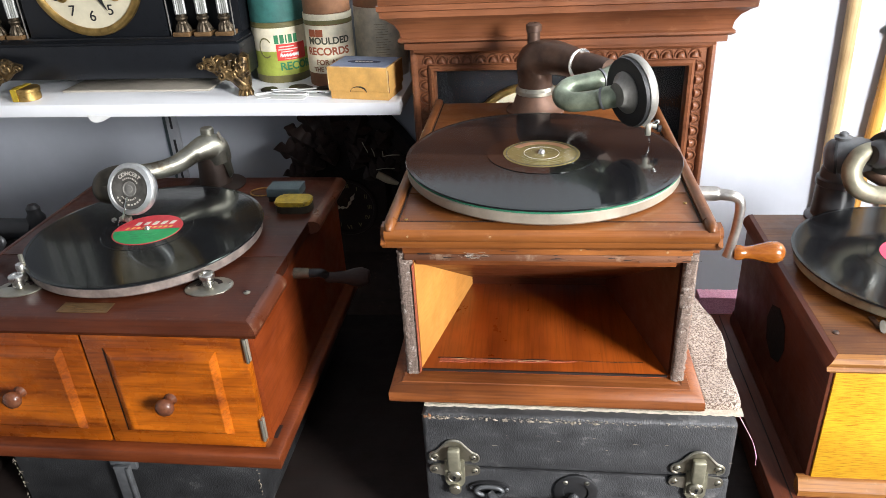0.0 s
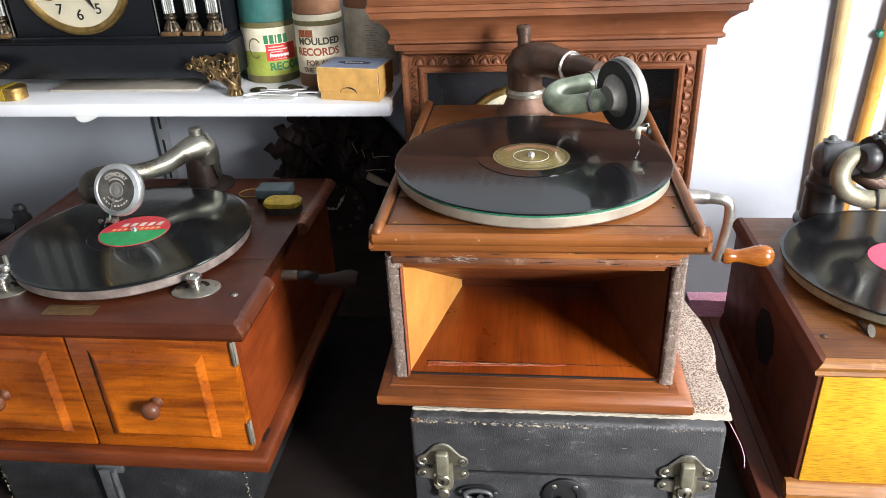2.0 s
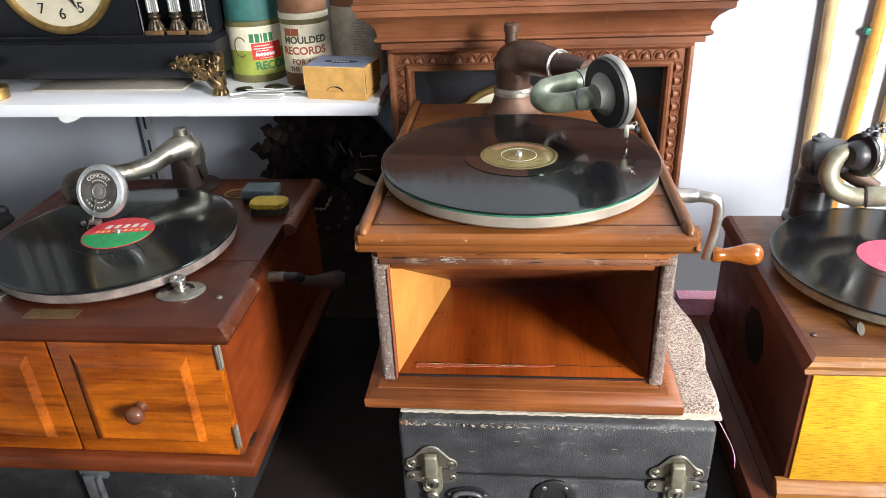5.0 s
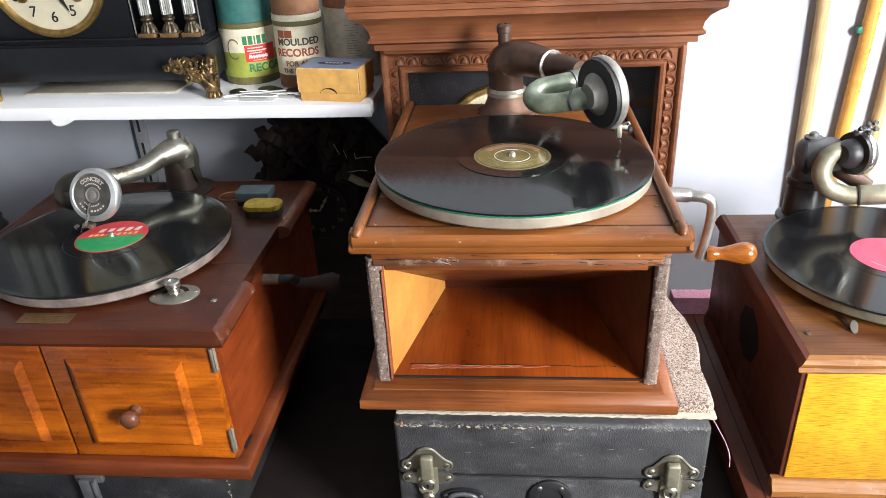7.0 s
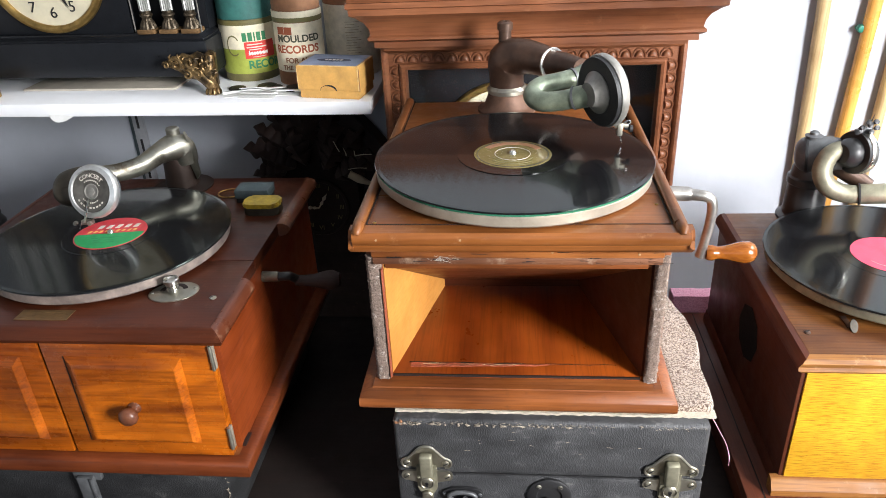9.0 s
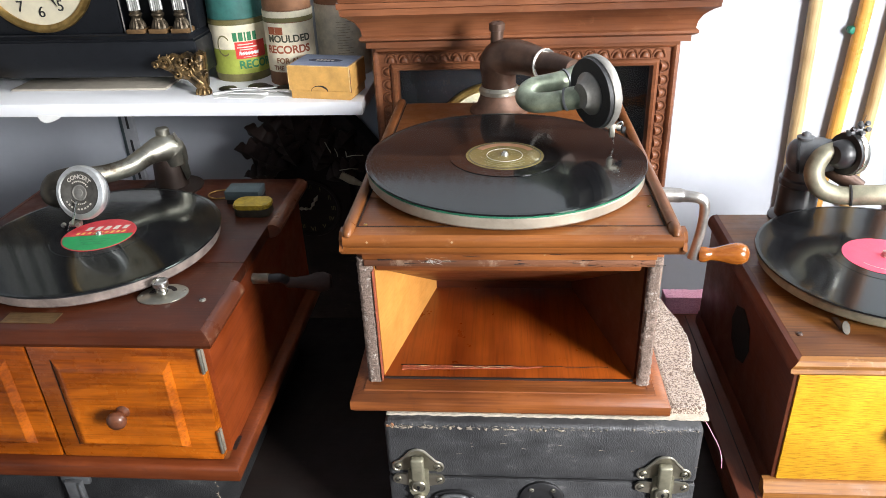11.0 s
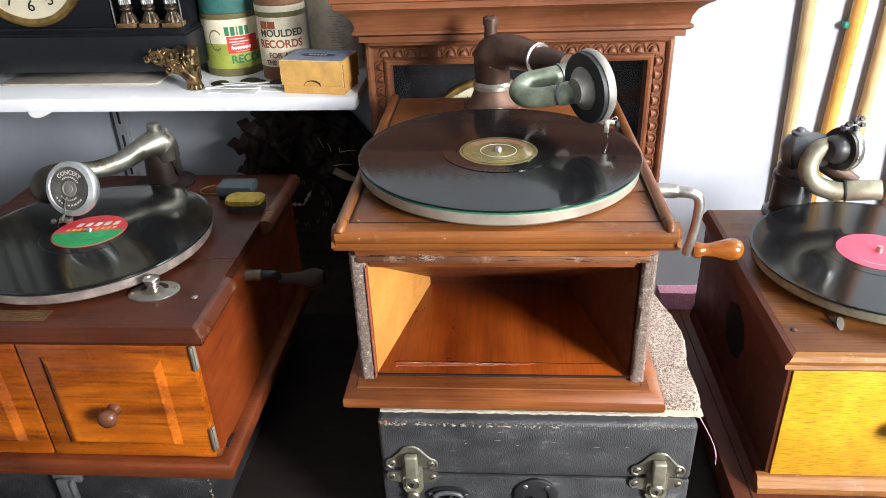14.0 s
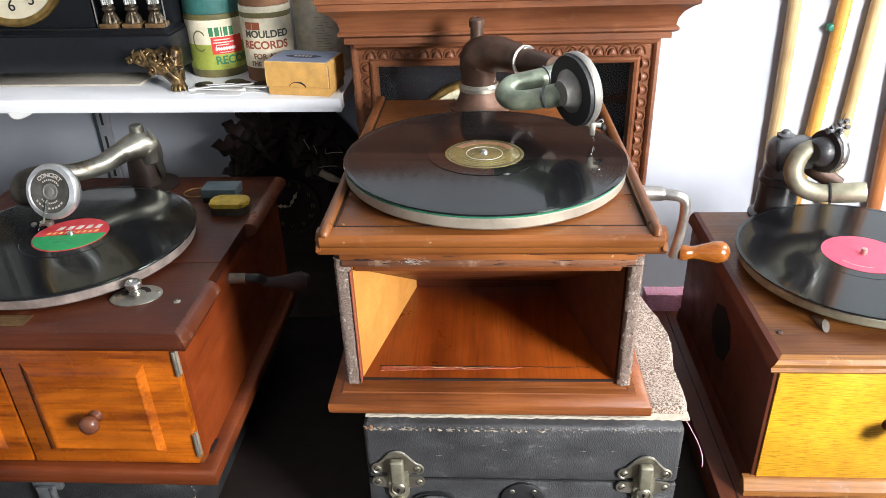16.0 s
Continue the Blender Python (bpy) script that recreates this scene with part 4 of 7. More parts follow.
FRONT = Matrix(((1, 0, 0, 0), (0, 0, -1, cy), (0, 1, 0, 0), (0, 0, 0, 1)))
for (x, zt) in ((-0.0790, -0.2284), (0.1414, -0.2303)):
    # dished upper plate: rounded crown running out into two lobes
    outline = arc2(0, -0.0100, 0.0100, 35, 145, 10) + [(-0.0125, -0.0095), (-0.0165, -0.0140)] + arc2(-0.0178, -0.0202, 0.0052, 110, 300, 9)
    outline += [(0.0, -0.0262)] + arc2(0.0178, -0.0202, 0.0052, 240, 430, 9) + [(0.0165, -0.0140), (0.0125, -0.0095)]
    bm = nb()
    prism(bm, [(x + u, zt + v) for u, v in outline], FRONT, 0.0018)
    lt = part("latch", bm, LATCH, case, "brass and steel spring latch")
    bm = nb()
    tube(bm, [(x + u, cy - 0.0018, zt + v) for u, v in outline[2:22]], 0.0012, 8, 1)
    tube(bm, [(x - u, cy - 0.0018, zt + v) for u, v in outline[2:22]], 0.0012, 8, 1)
    part("raised_edge", bm, NICKEL, lt)
    bm = nb()
    for sx in (-1, 1):
        lobe = arc2(sx * 0.0185, -0.0362, 0.0056, -95, 95, 10) if sx > 0 else arc2(sx * 0.0185, -0.0362, 0.0056, 85, 275, 10)
        lobe += [(0.006, -0.0290), (0.006, -0.0450)] if sx > 0 else [(-0.006, -0.0450), (-0.006, -0.0290)]
        prism(bm, [(x + u, zt + v) for u, v in lobe], FRONT, 0.0022)
    part("lower_plate", bm, NICKEL, lt)
    bm = nb()
    prism(bm, [(x + u, zt + v) for u, v in ((-0.0094, -0.0225), (0.0094, -0.0225), (0.0094, -0.0495), (0.0070, -0.0545), (0.0045, -0.0565), (-0.0045, -0.0565), (-0.0070, -0.0545), (-0.0094, -0.0495))], FRONT, 0.0042)
    bmesh.ops.bevel(bm, geom=list(bm.edges), offset=0.0006, segments=2, affect="EDGES")
    part("lock_body", bm, BRASSY, lt)
    bm = nb()
    box(bm, x - 0.0060, x + 0.0060, cy - 0.0095, cy - 0.002, zt - 0.0325, zt - 0.0065, 0.0022, 3)
    part("hasp", bm, BRASSY, lt)
    bm = nb()
    lathe(bm, [(0.0070, 0), (0.0070, 0.0022), (0.0060, 0.0032), (0.0050, 0.0024), (0.0042, 0.0030), (0, 0.0036)], frame_to((x, cy - 0.0042, zt - 0.0410), (0, -1, 0)), 28)
    part("keyhole_boss", bm, LATCH, lt)
    bm = nb()
    lathe(bm, [(0.0016, 0), (0.0016, 0.0005), (0, 0.0005)], frame_to((x, cy - 0.0076, zt - 0.0403), (0, -1, 0)), 14)
    box(bm, x - 0.0008, x + 0.0008, cy - 0.0081, cy - 0.0072, zt - 0.0445, zt - 0.0403, 0)
    part("keyhole", bm, RUBBER, lt)
    bm = nb()
    lathe(bm, [(0.0058, -0.001), (0.0058, 0.003), (0.0045, 0.0045), (0, 0.0052)], frame_to((x, cy - 0.0035, zt - 0.0575), (0, -1, 0)), 24)
    part("push_button", bm, LATCH, lt)
    for dx, dz in ((-0.0178, -0.0200), (0.0178, -0.0200), (-0.0190, -0.0362), (0.0190, -0.0362)):
        screw(lt, (x + dx, cy - 0.0018, zt + dz), (0, -1, 0), 0.0032, LATCH)
# carrying handle and centre winder plate
for x in (-0.0466,):
    bm = nb()
    pts = [(0.0195 * math.cos(a), 0.0085 * math.sin(a)) for a in [k * math.pi / 12 for k in range(24)]]
    prism(bm, [(x + u, -0.2860 + v) for u, v in pts], Matrix(((1, 0, 0, 0), (0, 0, -1, cy), (0, 1, 0, 0), (0, 0, 0, 1))), 0.003)
    pl = part("handle_plate", bm, BLACK_METAL, case)
    bm = nb()
    pts = [(x + 0.0125 * math.cos(a), cy - 0.006, -0.2860 + 0.0058 * math.sin(a)) for a in [k * math.pi / 8 for k in range(17)]]
    tube(bm, pts, 0.0022, 10, 2, False)
    part("loop", bm, GREY_METAL, pl)
    for dx in (-0.0165, 0.0165):
        screw(pl, (x + dx, cy - 0.003, -0.2860), (0, -1, 0), 0.0022, GREY_METAL)
bm = nb()
tube(bm, [(-0.0466, cy - 0.006, -0.2885), (-0.036, cy - 0.014, -0.2935), (-0.006, cy - 0.018, -0.2970), (0.024, cy - 0.014, -0.2935), (0.0343, cy - 0.004, -0.2885)], [0.004, 0.006, 0.0068, 0.006, 0.004], 16)
part("handle", bm, LEATHER, case)
bm = nb()
lathe(bm, [(0.0205, 0), (0.0205, 0.0022), (0.019, 0.0032), (0.012, 0.0032), (0.011, 0.0016), (0, 0.0016)], frame_to((0.0343, cy, -0.2855), (0, -1, 0)), 40)
wp = part("winder_plate", bm, BLACK_METAL, case, "black round winder plate")
for a in (0.9, 2.24):
    screw(wp, (0.0343 + 0.0158 * math.cos(a), cy - 0.003, -0.2855 + 0.0158 * math.sin(a)), (0, -1, 0), 0.0024, NICKEL)
bm = nb()
rnd = random.Random(11)
for k in range(150):
    x = cx0 + 0.004 + (cx1 - cx0 - 0.008) * rnd.random() ** 1.25
    s = rnd.uniform(0.0006, 0.0024)
    z = -0.2016 + rnd.gauss(0, 0.0011)
    tube(bm, [(x, cy - 0.0003, z), (x + rnd.uniform(-s, s) * 2, cy - rnd.uniform(0.0006, 0.0018), z + rnd.uniform(-s, s))], [0.0003, 0.0001], 4, 2, False)
part("frayed_edge", bm, SCUFF, case, "pale frayed threads on the top edge")["kind"] = "stuff"
bm = nb()
for k in range(34):
    x = cx0 + 0.006 + 0.15 * rnd.random() ** 1.4
    w = rnd.uniform(0.001, 0.006)
    tube(bm, [(x, cy - 0.0002, -0.2035 + rnd.gauss(0, 0.0008)), (x + w * 0.5, cy - 0.0006, -0.2035 + rnd.gauss(0, 0.0006)), (x + w, cy - 0.0002, -0.2035 + rnd.gauss(0, 0.0008))], [0.0003, rnd.uniform(0.0005, 0.0012), 0.0002], 6, 2, False)
for k in range(12):
    x = cx0 + (cx1 - cx0) * rnd.random()
    z = rnd.uniform(-0.245, -0.208)
    tube(bm, [(x, cy, z), (x + rnd.uniform(0.001, 0.006), cy - 0.0001, z + rnd.uniform(-0.001, 0.001))], [0.0003, 0.0001], 5, 2, False)
part("scuff", bm, SCUFF, case, "pale scuffs where the covering has worn away")["kind"] = "stuff"
bm = nb()
for k in range(9):
    lathe(bm, [(0, -0.001), (0.0016, -0.0004), (0.0013, 0.0007), (0, 0.0012)], frame_to((cx0 + 0.003 + rnd.uniform(0, 0.006), cy + 0.001 + rnd.uniform(-0.0012, 0.001), -0.2022 + rnd.uniform(-0.0022, 0.0012)), (rnd.uniform(-0.6, 0.2), -1, rnd.uniform(0, 0.8))), 7)
part("worn_corner", bm, BROWN_CARD, case, "worn through brown corner")

# ---- left gramophone ----
LZ = -0.117
LC = (-0.4327, 0.0357, -0.0989)
lg = thing("cabinet_gramophone", (-0.43, 0.05, -0.2885), "dark mahogany table gramophone with two golden panelled doors, moulding partly missing", "gramophone")
ax0, ax1, ay0, ay1 = -0.598, -0.268, -0.118, 0.232
bm = nb()
box(bm, ax0, ax1, ay0 + 0.004, 0.0085, LZ - 0.014, LZ - 0.0002, 0.0006)
part("lid_front_board", bm, W_DARK, lg)
bm = nb()
box(bm, ax0, ax1, 0.0092, ay1, LZ - 0.014, LZ, 0.0006)
part("lid_back_board", bm, W_DARK, lg)
prof = [(0.0, LZ + 0.0002), (0.006, LZ - 0.0006), (0.011, LZ - 0.0045), (0.0125, LZ - 0.0085), (0.011, LZ - 0.0125), (0.0075, LZ - 0.0150), (0.0, LZ - 0.0160)]


def run(bm, start, end):
    """A length of moulding between two end outlines, so that its ends may be mitred."""
    p, q = [bm.verts.new(c) for c in start], [bm.verts.new(c) for c in end]
    bm.faces.new(p)
    bm.faces.new(q)
    for k in range(len(p)):
        j = (k + 1) % len(p)
        bm.faces.new((p[k], p[j], q[j], q[k]))


yf = ay0 + 0.004
bm = nb()
run(bm, [(ax0 - o, yf - o, z) for o, z in prof], [(ax1 + o, yf - o, z) for o, z in prof])
part("front_moulding", bm, W_DARK, lg)
bm = nb()
run(bm, [(ax1 + o, yf - o, z) for o, z in prof], [(ax1 + o, -0.027 - 0.3 * o, z) for o, z in prof])
part("side_moulding", bm, W_SCUFF_SHEEN, lg, "worn scuffed side moulding, sheen lightened into its colour")
bm = nb()
run(bm, [(ax1 + o, 0.094 + 0.4 * o, z) for o, z in prof], [(ax1 + o, ay1, z) for o, z in prof])
part("side_moulding", bm, W_SCUFF_SHEEN, lg, "worn scuffed side moulding, sheen lightened into its colour")
bm = nb()
run(bm, [(ax0 - o, yf - o, z) for o, z in prof], [(ax0 - o, ay1, z) for o, z in prof])
part("side_moulding", bm, W_DARK_Y, lg)
bm = nb()
box(bm, ax0 + 0.002, ax1 - 0.002, ay0 + 0.016, ay1 - 0.005, -0.2715, LZ - 0.014, 0.0008)
part("carcass", bm, W_SIDE, lg, "orange varnished carcass sides")


def panelled_door(x0, x1, z0, z1, yf, bl, br):
    bm = nb()
    box(bm, x0, x1, yf, yf + 0.012, z0, z1, 0.0012)
    d = part("door", bm, W_DOOR, lg, "golden figured wooden door with a fielded panel")
    # fielded panel: a sloping border down to a raised field
    bm = nb()
    bz = 0.0165
    o = [(x0 + bl, z0 + bz), (x1 - br, z0 + bz), (x1 - br, z1 - bz), (x0 + bl, z1 - bz)]
    loops = []
    for ins, y in ((0.0, yf - 0.0002), (0.0006, yf - 0.0014), (0.0042, yf - 0.0048), (0.0056, yf - 0.0060), (0.0068, yf - 0.0066), (0.0080, yf - 0.0066), (0.0094, yf - 0.0061), (0.0106, yf - 0.0060)):
        loops.append([bm.verts.new((x + (1.5 * ins if k in (0, 3) else -0.85 * ins), y, z + (ins if k in (0, 1) else -1.3 * ins))) for k, (x, z) in enumerate(o)])
    for a, b in zip(loops, loops[1:]):
        for k in range(4):
            j = (k + 1) % 4
            bm.faces.new((a[k], a[j], b[j], b[k]))
    bm.faces.new(loops[-1])
    bm.faces.new(loops[0])
    part("panel", bm, W_DOOR, d, "", 28)
    # thin black line drawn as the shadow along the panel's left edge
    bm = nb()
    (ax, az), (bx, bz1) = o[0], o[2]
    for q in ((ax - 0.0012, ax - 0.0001, az, bz1),):
        box(bm, q[0], q[1], yf - 0.0004, yf + 0.001, q[2], q[3], 0)
    part("shadow_line", bm, W_BLACKISH, d)
    return d


dz0, dz1, dy = -0.2685, -0.1335, -0.1165
d1 = panelled_door(-0.4360, -0.2735, dz0, dz1, dy, 0.0205, 0.0290)
d2 = panelled_door(-0.5945, -0.4390, dz0, dz1, dy, 0.0290, 0.0205)
for d, x, z in ((d1, -0.3570, -0.2045), (d2, -0.5155, -0.2020)):
    bm = nb()
    lathe(bm, [(0.0070, 0.003), (0.0062, 0.006), (0.0045, 0.008), (0.0044, 0.010), (0.0068, 0.0130), (0.0090, 0.0165), (0.0092, 0.0195), (0.0072, 0.0228), (0.0034, 0.0245), (0, 0.0248)], frame_to((x, dy - 0.001, z), (0, -1, 0)), 32)
    part("knob", bm, W_KNOB, d, "turned brown wooden knob")
for z in (-0.1490, -0.2450):
    bm = nb()
    box(bm, -0.2730, -0.2702, dy + 0.001, dy + 0.0045, z - 0.0135, z + 0.0135, 0.0004)
    h = part("hinge", bm, CREAM_METAL, d1, "small brass butt hinge")
    bm = nb()
    tube(bm, [(-0.2722, dy - 0.001, z - 0.0135), (-0.2722, dy - 0.001, z + 0.0135)], 0.0018, 12, 2)
    part("pin", bm, NICKEL, h)
bm = nb()
mitred(bm, [(-0.006, -0.2700), (0.001, -0.2700), (0.006, -0.2715), (0.0075, -0.2735), (0.0075, -0.2845), (0.005, -0.2882), (-0.006, -0.2882)], ax0 - 0.001, ax1 + 0.0045, ay0 - 0.002, ay1)
part("plinth", bm, W_PLINTH, lg)
bm = nb()
box(bm, ax0 - 0.004, ax1 + 0.004, ay0 + 0.004, ay1, -0.2882, -0.2705, 0.0006)
part("bottom_board", bm, W_BASE, lg)
# chip out of the plinth by the side
bm = nb()
along_x(bm, [(-0.100, -0.2698), (-0.086, -0.2698), (-0.082, -0.2690), (-0.094, -0.2670), (-0.102, -0.2690)], ax1 - 0.002, ax1 + 0.0015)
part("chip", bm, W_BLACKISH, lg, "dark broken chip")
turntable(lg, LC, 0.1240, DULL_RIM, False)
# speed and brake fittings
for x, y, name in ((-0.3265, -0.0560, "speed_regulator"), (-0.5255, -0.0640, "brake")):
    at = Matrix.Translation((x, y, 0)) @ Matrix.Rotation(radians(14), 4, "Z")
    bm = nb()
    lathe(bm, [(0.0225, LZ), (0.0225, LZ + 0.0010), (0.0212, LZ + 0.0018), (0, LZ + 0.0018)], at @ Matrix.Diagonal((1.06, 0.80, 1, 1)), 44)
    pl = part(name, bm, NICKEL, lg, "oval nickel plate with a ribbed knob")
    bm = nb()
    knob = [(0.0042, LZ + 0.001), (0.0042, LZ + 0.0030)]
    for k in range(5):
        knob += [(0.0056, LZ + 0.0032 + 0.0013 * k), (0.0056, LZ + 0.0040 + 0.0013 * k), (0.0048, LZ + 0.0044 + 0.0013 * k)]
    knob += [(0.0050, LZ + 0.0105), (0.0074, LZ + 0.0110), (0.0076, LZ + 0.0150), (0.0066, LZ + 0.0160), (0.0036, LZ + 0.0163), (0.0026, LZ + 0.0150), (0, LZ + 0.0150)]
    lathe(bm, knob, Matrix.Translation((x, y, 0)), 28)
    part("knob", bm, CHROME, pl)
    for a0, a1 in ((0.15, 1.35), (1.75, 2.95)):
        bm = nb()
        ring_arc(bm, 0.0090, 0.0135, a0, a1, LZ + 0.0019, at, 16)
        part("slot", bm, W_BLACKISH, pl, "dark crescent slot")
    for dx in (-0.0195, 0.0195):
        screw(pl, (x + dx, y + dx * 0.25, LZ + 0.0016), (0, 0, 1), 0.0018)
bm = nb()
box(bm, -0.5300, -0.5262, -0.0480, -0.0445, LZ + 0.001, LZ + 0.030, 0.0008)
bl = part("brake_lever", bm, NICKEL, lg)
bm = nb()
lathe(bm, [(0, -0.005), (0.0045, -0.0045), (0.0052, 0), (0.0045, 0.0045), (0, 0.005)], Matrix.Translation((-0.5285, -0.050, LZ + 0.0165)), 16)
part("pad", bm, CHROME, bl)
screw(lg, (-0.2839, -0.0655, LZ), (0, 0, 1), 0.0033)
bm = nb()
box(bm, -0.4600, -0.4085, -0.1065, -0.0895, LZ, LZ + 0.0006, 0)
mp = part("maker_plate", bm, PLATE_BRASS, lg, "small dull brass plate")
for k in range(4):
    bm = nb()
    box(bm, -0.456 + 0.004 * (k % 2), -0.412 - 0.005 * (k % 2), -0.1035 + 0.0032 * k, -0.1028 + 0.0032 * k, LZ + 0.0006, LZ + 0.0009, 0)
    part("engraved_bar", bm, BLOCK_BRASS, mp)
# winding shaft with its handle, reaching into the gap
bm = nb()
tube(bm, [(-0.272, 0.030, -0.1490), (-0.252, 0.030, -0.1490)], 0.0060, 18, 2)
cr = part("crank", bm, LATCH, lg, "short steel winding shaft")
# crank arm and handle take dark colours for the shade in the gap
bm = nb()
tube(bm, [(-0.253, 0.030, -0.149), (-0.245, 0.031, -0.1490), (-0.240, 0.034, -0.1510), (-0.236, 0.040, -0.158)], [0.0050, 0.0050, 0.0050, 0.0048], 14)
part("crank_arm", bm, BLACK_METAL, cr)
bm = nb()
lathe(bm, [(0.005, 0), (0.0065, 0.004), (0.006, 0.010), (0.0075, 0.022), (0.0105, 0.034), (0.0112, 0.041), (0.008, 0.049), (0, 0.051)], frame_to((-0.238, 0.040, -0.160), (1, 0.08, -0.02)), 24)
part("crank_handle", bm, W_CARVED, cr)
# tone arm
bm = nb()
lathe(bm, [(0.038, LZ), (0.038, LZ + 0.002), (0.033, LZ + 0.0032), (0.021, LZ + 0.005), (0.0195, LZ + 0.02), (0.0180, LZ + 0.040), (0.0170, LZ + 0.050), (0.012, LZ + 0.058)], Matrix.Translation((-0.424, 0.205, 0)), 40)
ab = part("arm_base", bm, SWIVEL, lg, "dull dark swivel base")
bm = nb()
lathe(bm, [(0.0066, LZ + 0.058), (0.0070, LZ + 0.066), (0.0084, LZ + 0.0665), (0.0084, LZ + 0.079), (0.0070, LZ + 0.0805), (0, LZ + 0.0805)], Matrix.Translation((-0.4215, 0.203, 0)), 24)
part("pivot_cap", bm, ARM_NICKEL, ab)
bm = nb()
tube(bm, [(-0.4150, 0.206, -0.0820), (-0.4165, 0.204, -0.0650), (-0.4235, 0.194, -0.0600), (-0.4345, 0.178, -0.0625), (-0.4450, 0.152, -0.0665), (-0.4600, 0.128, -0.0655), (-0.4760, 0.112, -0.0625)],
     [0.0165, 0.0180, 0.0165, 0.0125, 0.0112, 0.0106, 0.0106], 26)
ta = part("tone_arm", bm, ARM_NICKEL, lg, "worn nickel curved tone arm")
bm = nb()
tube(bm, [(-0.474, 0.114, -0.0630), (-0.488, 0.101, -0.0615), (-0.500, 0.090, -0.0640), (-0.502, 0.082, -0.0720), (-0.490, 0.080, -0.0760), (-0.470, 0.077, -0.0680)], [0.0100, 0.0140, 0.0150, 0.0130, 0.0105, 0.0095], 22)
part("gooseneck", bm, DARK_TIN, ta, "dark tarnished gooseneck")
bm = nb()
prism(bm, [(-0.4065, -0.042), (-0.4045, -0.046), (-0.3985, -0.070), (-0.3965, -0.098), (-0.4005, -0.104), (-0.4065, -0.080)], Matrix(((1, 0, 0, 0), (0, 0, 1, 0.198), (0, 1, 0, 0), (0, 0, 0, 1))), 0.006)
part("side_blade", bm, ARM_NICKEL, ab, "thin worn nickel blade")
LSB = Vector((-0.4525, 0.0620, -0.0610))
back = Vector((0.10, 0.86, -0.34)).normalized()
sb, m = sound_box(lg, LSB, back, 0.0285, GREY_METAL, BRIGHT_RIM, DARK_FACE, 0.80)
bm = nb()
lathe(bm, [(0.0086, -0.0080), (0.0084, -0.0090), (0.0076, -0.0092), (0.0072, -0.0082), (0.0042, -0.0082), (0.0040, -0.0094), (0.0026, -0.0097), (0, -0.0097)], m, 28)
part("centre_ring", bm, FACEPLATE, sb)
for r0, rr, arcs in ((0.0168, 0.0186, ((0.55, 2.6),)), (0.0115, 0.0130, ((0.7, 2.4), (3.7, 5.5)))):
    for a0, a1 in arcs:
        n = 9
        for k in range(n):
            bm = nb()
            b0 = a0 + (a1 - a0) * k / n
            ring_arc(bm, r0, rr, b0, b0 + (a1 - a0) / n * 0.55, 0.0089, m @ Matrix.Rotation(math.pi, 4, "X"), 3)
            part("embossed_bar", bm, SILVER_INK, sb)
bm = nb()
box(bm, -0.4690, -0.4560, 0.0440, 0.0500, -0.0935, -0.0880, 0.0012, m=None)
nh = part("needle_holder", bm, NICKEL, sb)
bm = letters("CONCERT", 0.0062, 0.0001, 0.02)
for v in bm.verts:
    a, r = math.pi / 2 - v.co.x / 0.0172, 0.0172 + v.co.y
    v.co = Vector((r * math.cos(a), r * math.sin(a), v.co.z + 0.0090))
bmesh.ops.transform(bm, matrix=m @ Matrix.Rotation(math.pi, 4, "X") @ Matrix.Rotation(math.pi, 4, "Z"), verts=bm.verts)
part("lettering", bm, SILVER_INK, sb, "raised lettering")
bm = nb()
tube(bm, [(-0.4645, 0.0440, -0.0900), (-0.4540, 0.0470, -0.0640)], [0.0012, 0.0009], 8, 2)
part("stylus_bar", bm, CHROME, nh)
bm = nb()
tube(bm, [(-0.4690, 0.0465, -0.0915), (-0.4735, 0.0455, -0.0987)], [0.0012, 0.0004], 8, 2)
part("needle", bm, CHROME, nh)
for dx in (-0.0085, 0.0075):
    bm = nb()
    lathe(bm, [(0.0025, 0), (0.0025, 0.003), (0, 0.0036)], frame_to((-0.4655 + dx, 0.0440, -0.0905), (0, -1, 0)), 14)
    part("clamp_screw", bm, CHROME, nh)

r2 = record("record", LC, 0.127, 0.0375, "black shellac record with a red and green label")
T = Matrix.Translation(LC) @ Matrix.Rotation(radians(9), 4, "Z")
bm = nb()
lathe(bm, [(0.0036, 0.0001), (0.0378, 0.0001), (0.0378, 0.0004), (0.0036, 0.0004)], T, 64)
lb = part("label", bm, LABEL_RED, r2, "red over green paper label")
bm = nb()
a = [bm.verts.new(T @ Vector((0.0362 * math.cos(math.pi + math.pi * k / 32), -0.0015 + 0.0345 * math.sin(math.pi + math.pi * k / 32), 0.0004))) for k in range(33)]
b = [bm.verts.new(v.co + Vector((0, 0, 0.0003))) for v in a]
bm.faces.new(a)
bm.faces.new(b)
for k in range(33):
    j = (k + 1) % 33
    bm.faces.new((a[k], a[j], b[j], b[k]))
part("green_half", bm, LABEL_GREEN, lb, "green lower half")
SLANT = Matrix(((1, 0.28, 0, 0), (0, 1, 0, 0), (0, 0, 1, 0), (0, 0, 0, 1)))
for k in range(5):
    bm = nb()
    box(bm, -0.0215 + 0.0096 * k, -0.0165 + 0.0096 * k, 0.0115, 0.0195, 0.0004, 0.0007, 0, m=T @ SLANT)
    part("printed_bar", bm, SILVER_INK, lb)
for k in range(9):
    bm = nb()
    box(bm, -0.0265 + 0.0060 * k, -0.0235 + 0.0060 * k, 0.0025, 0.0068, 0.0004, 0.0007, 0, m=T @ SLANT)
    part("printed_bar", bm, KRAFT, lb)
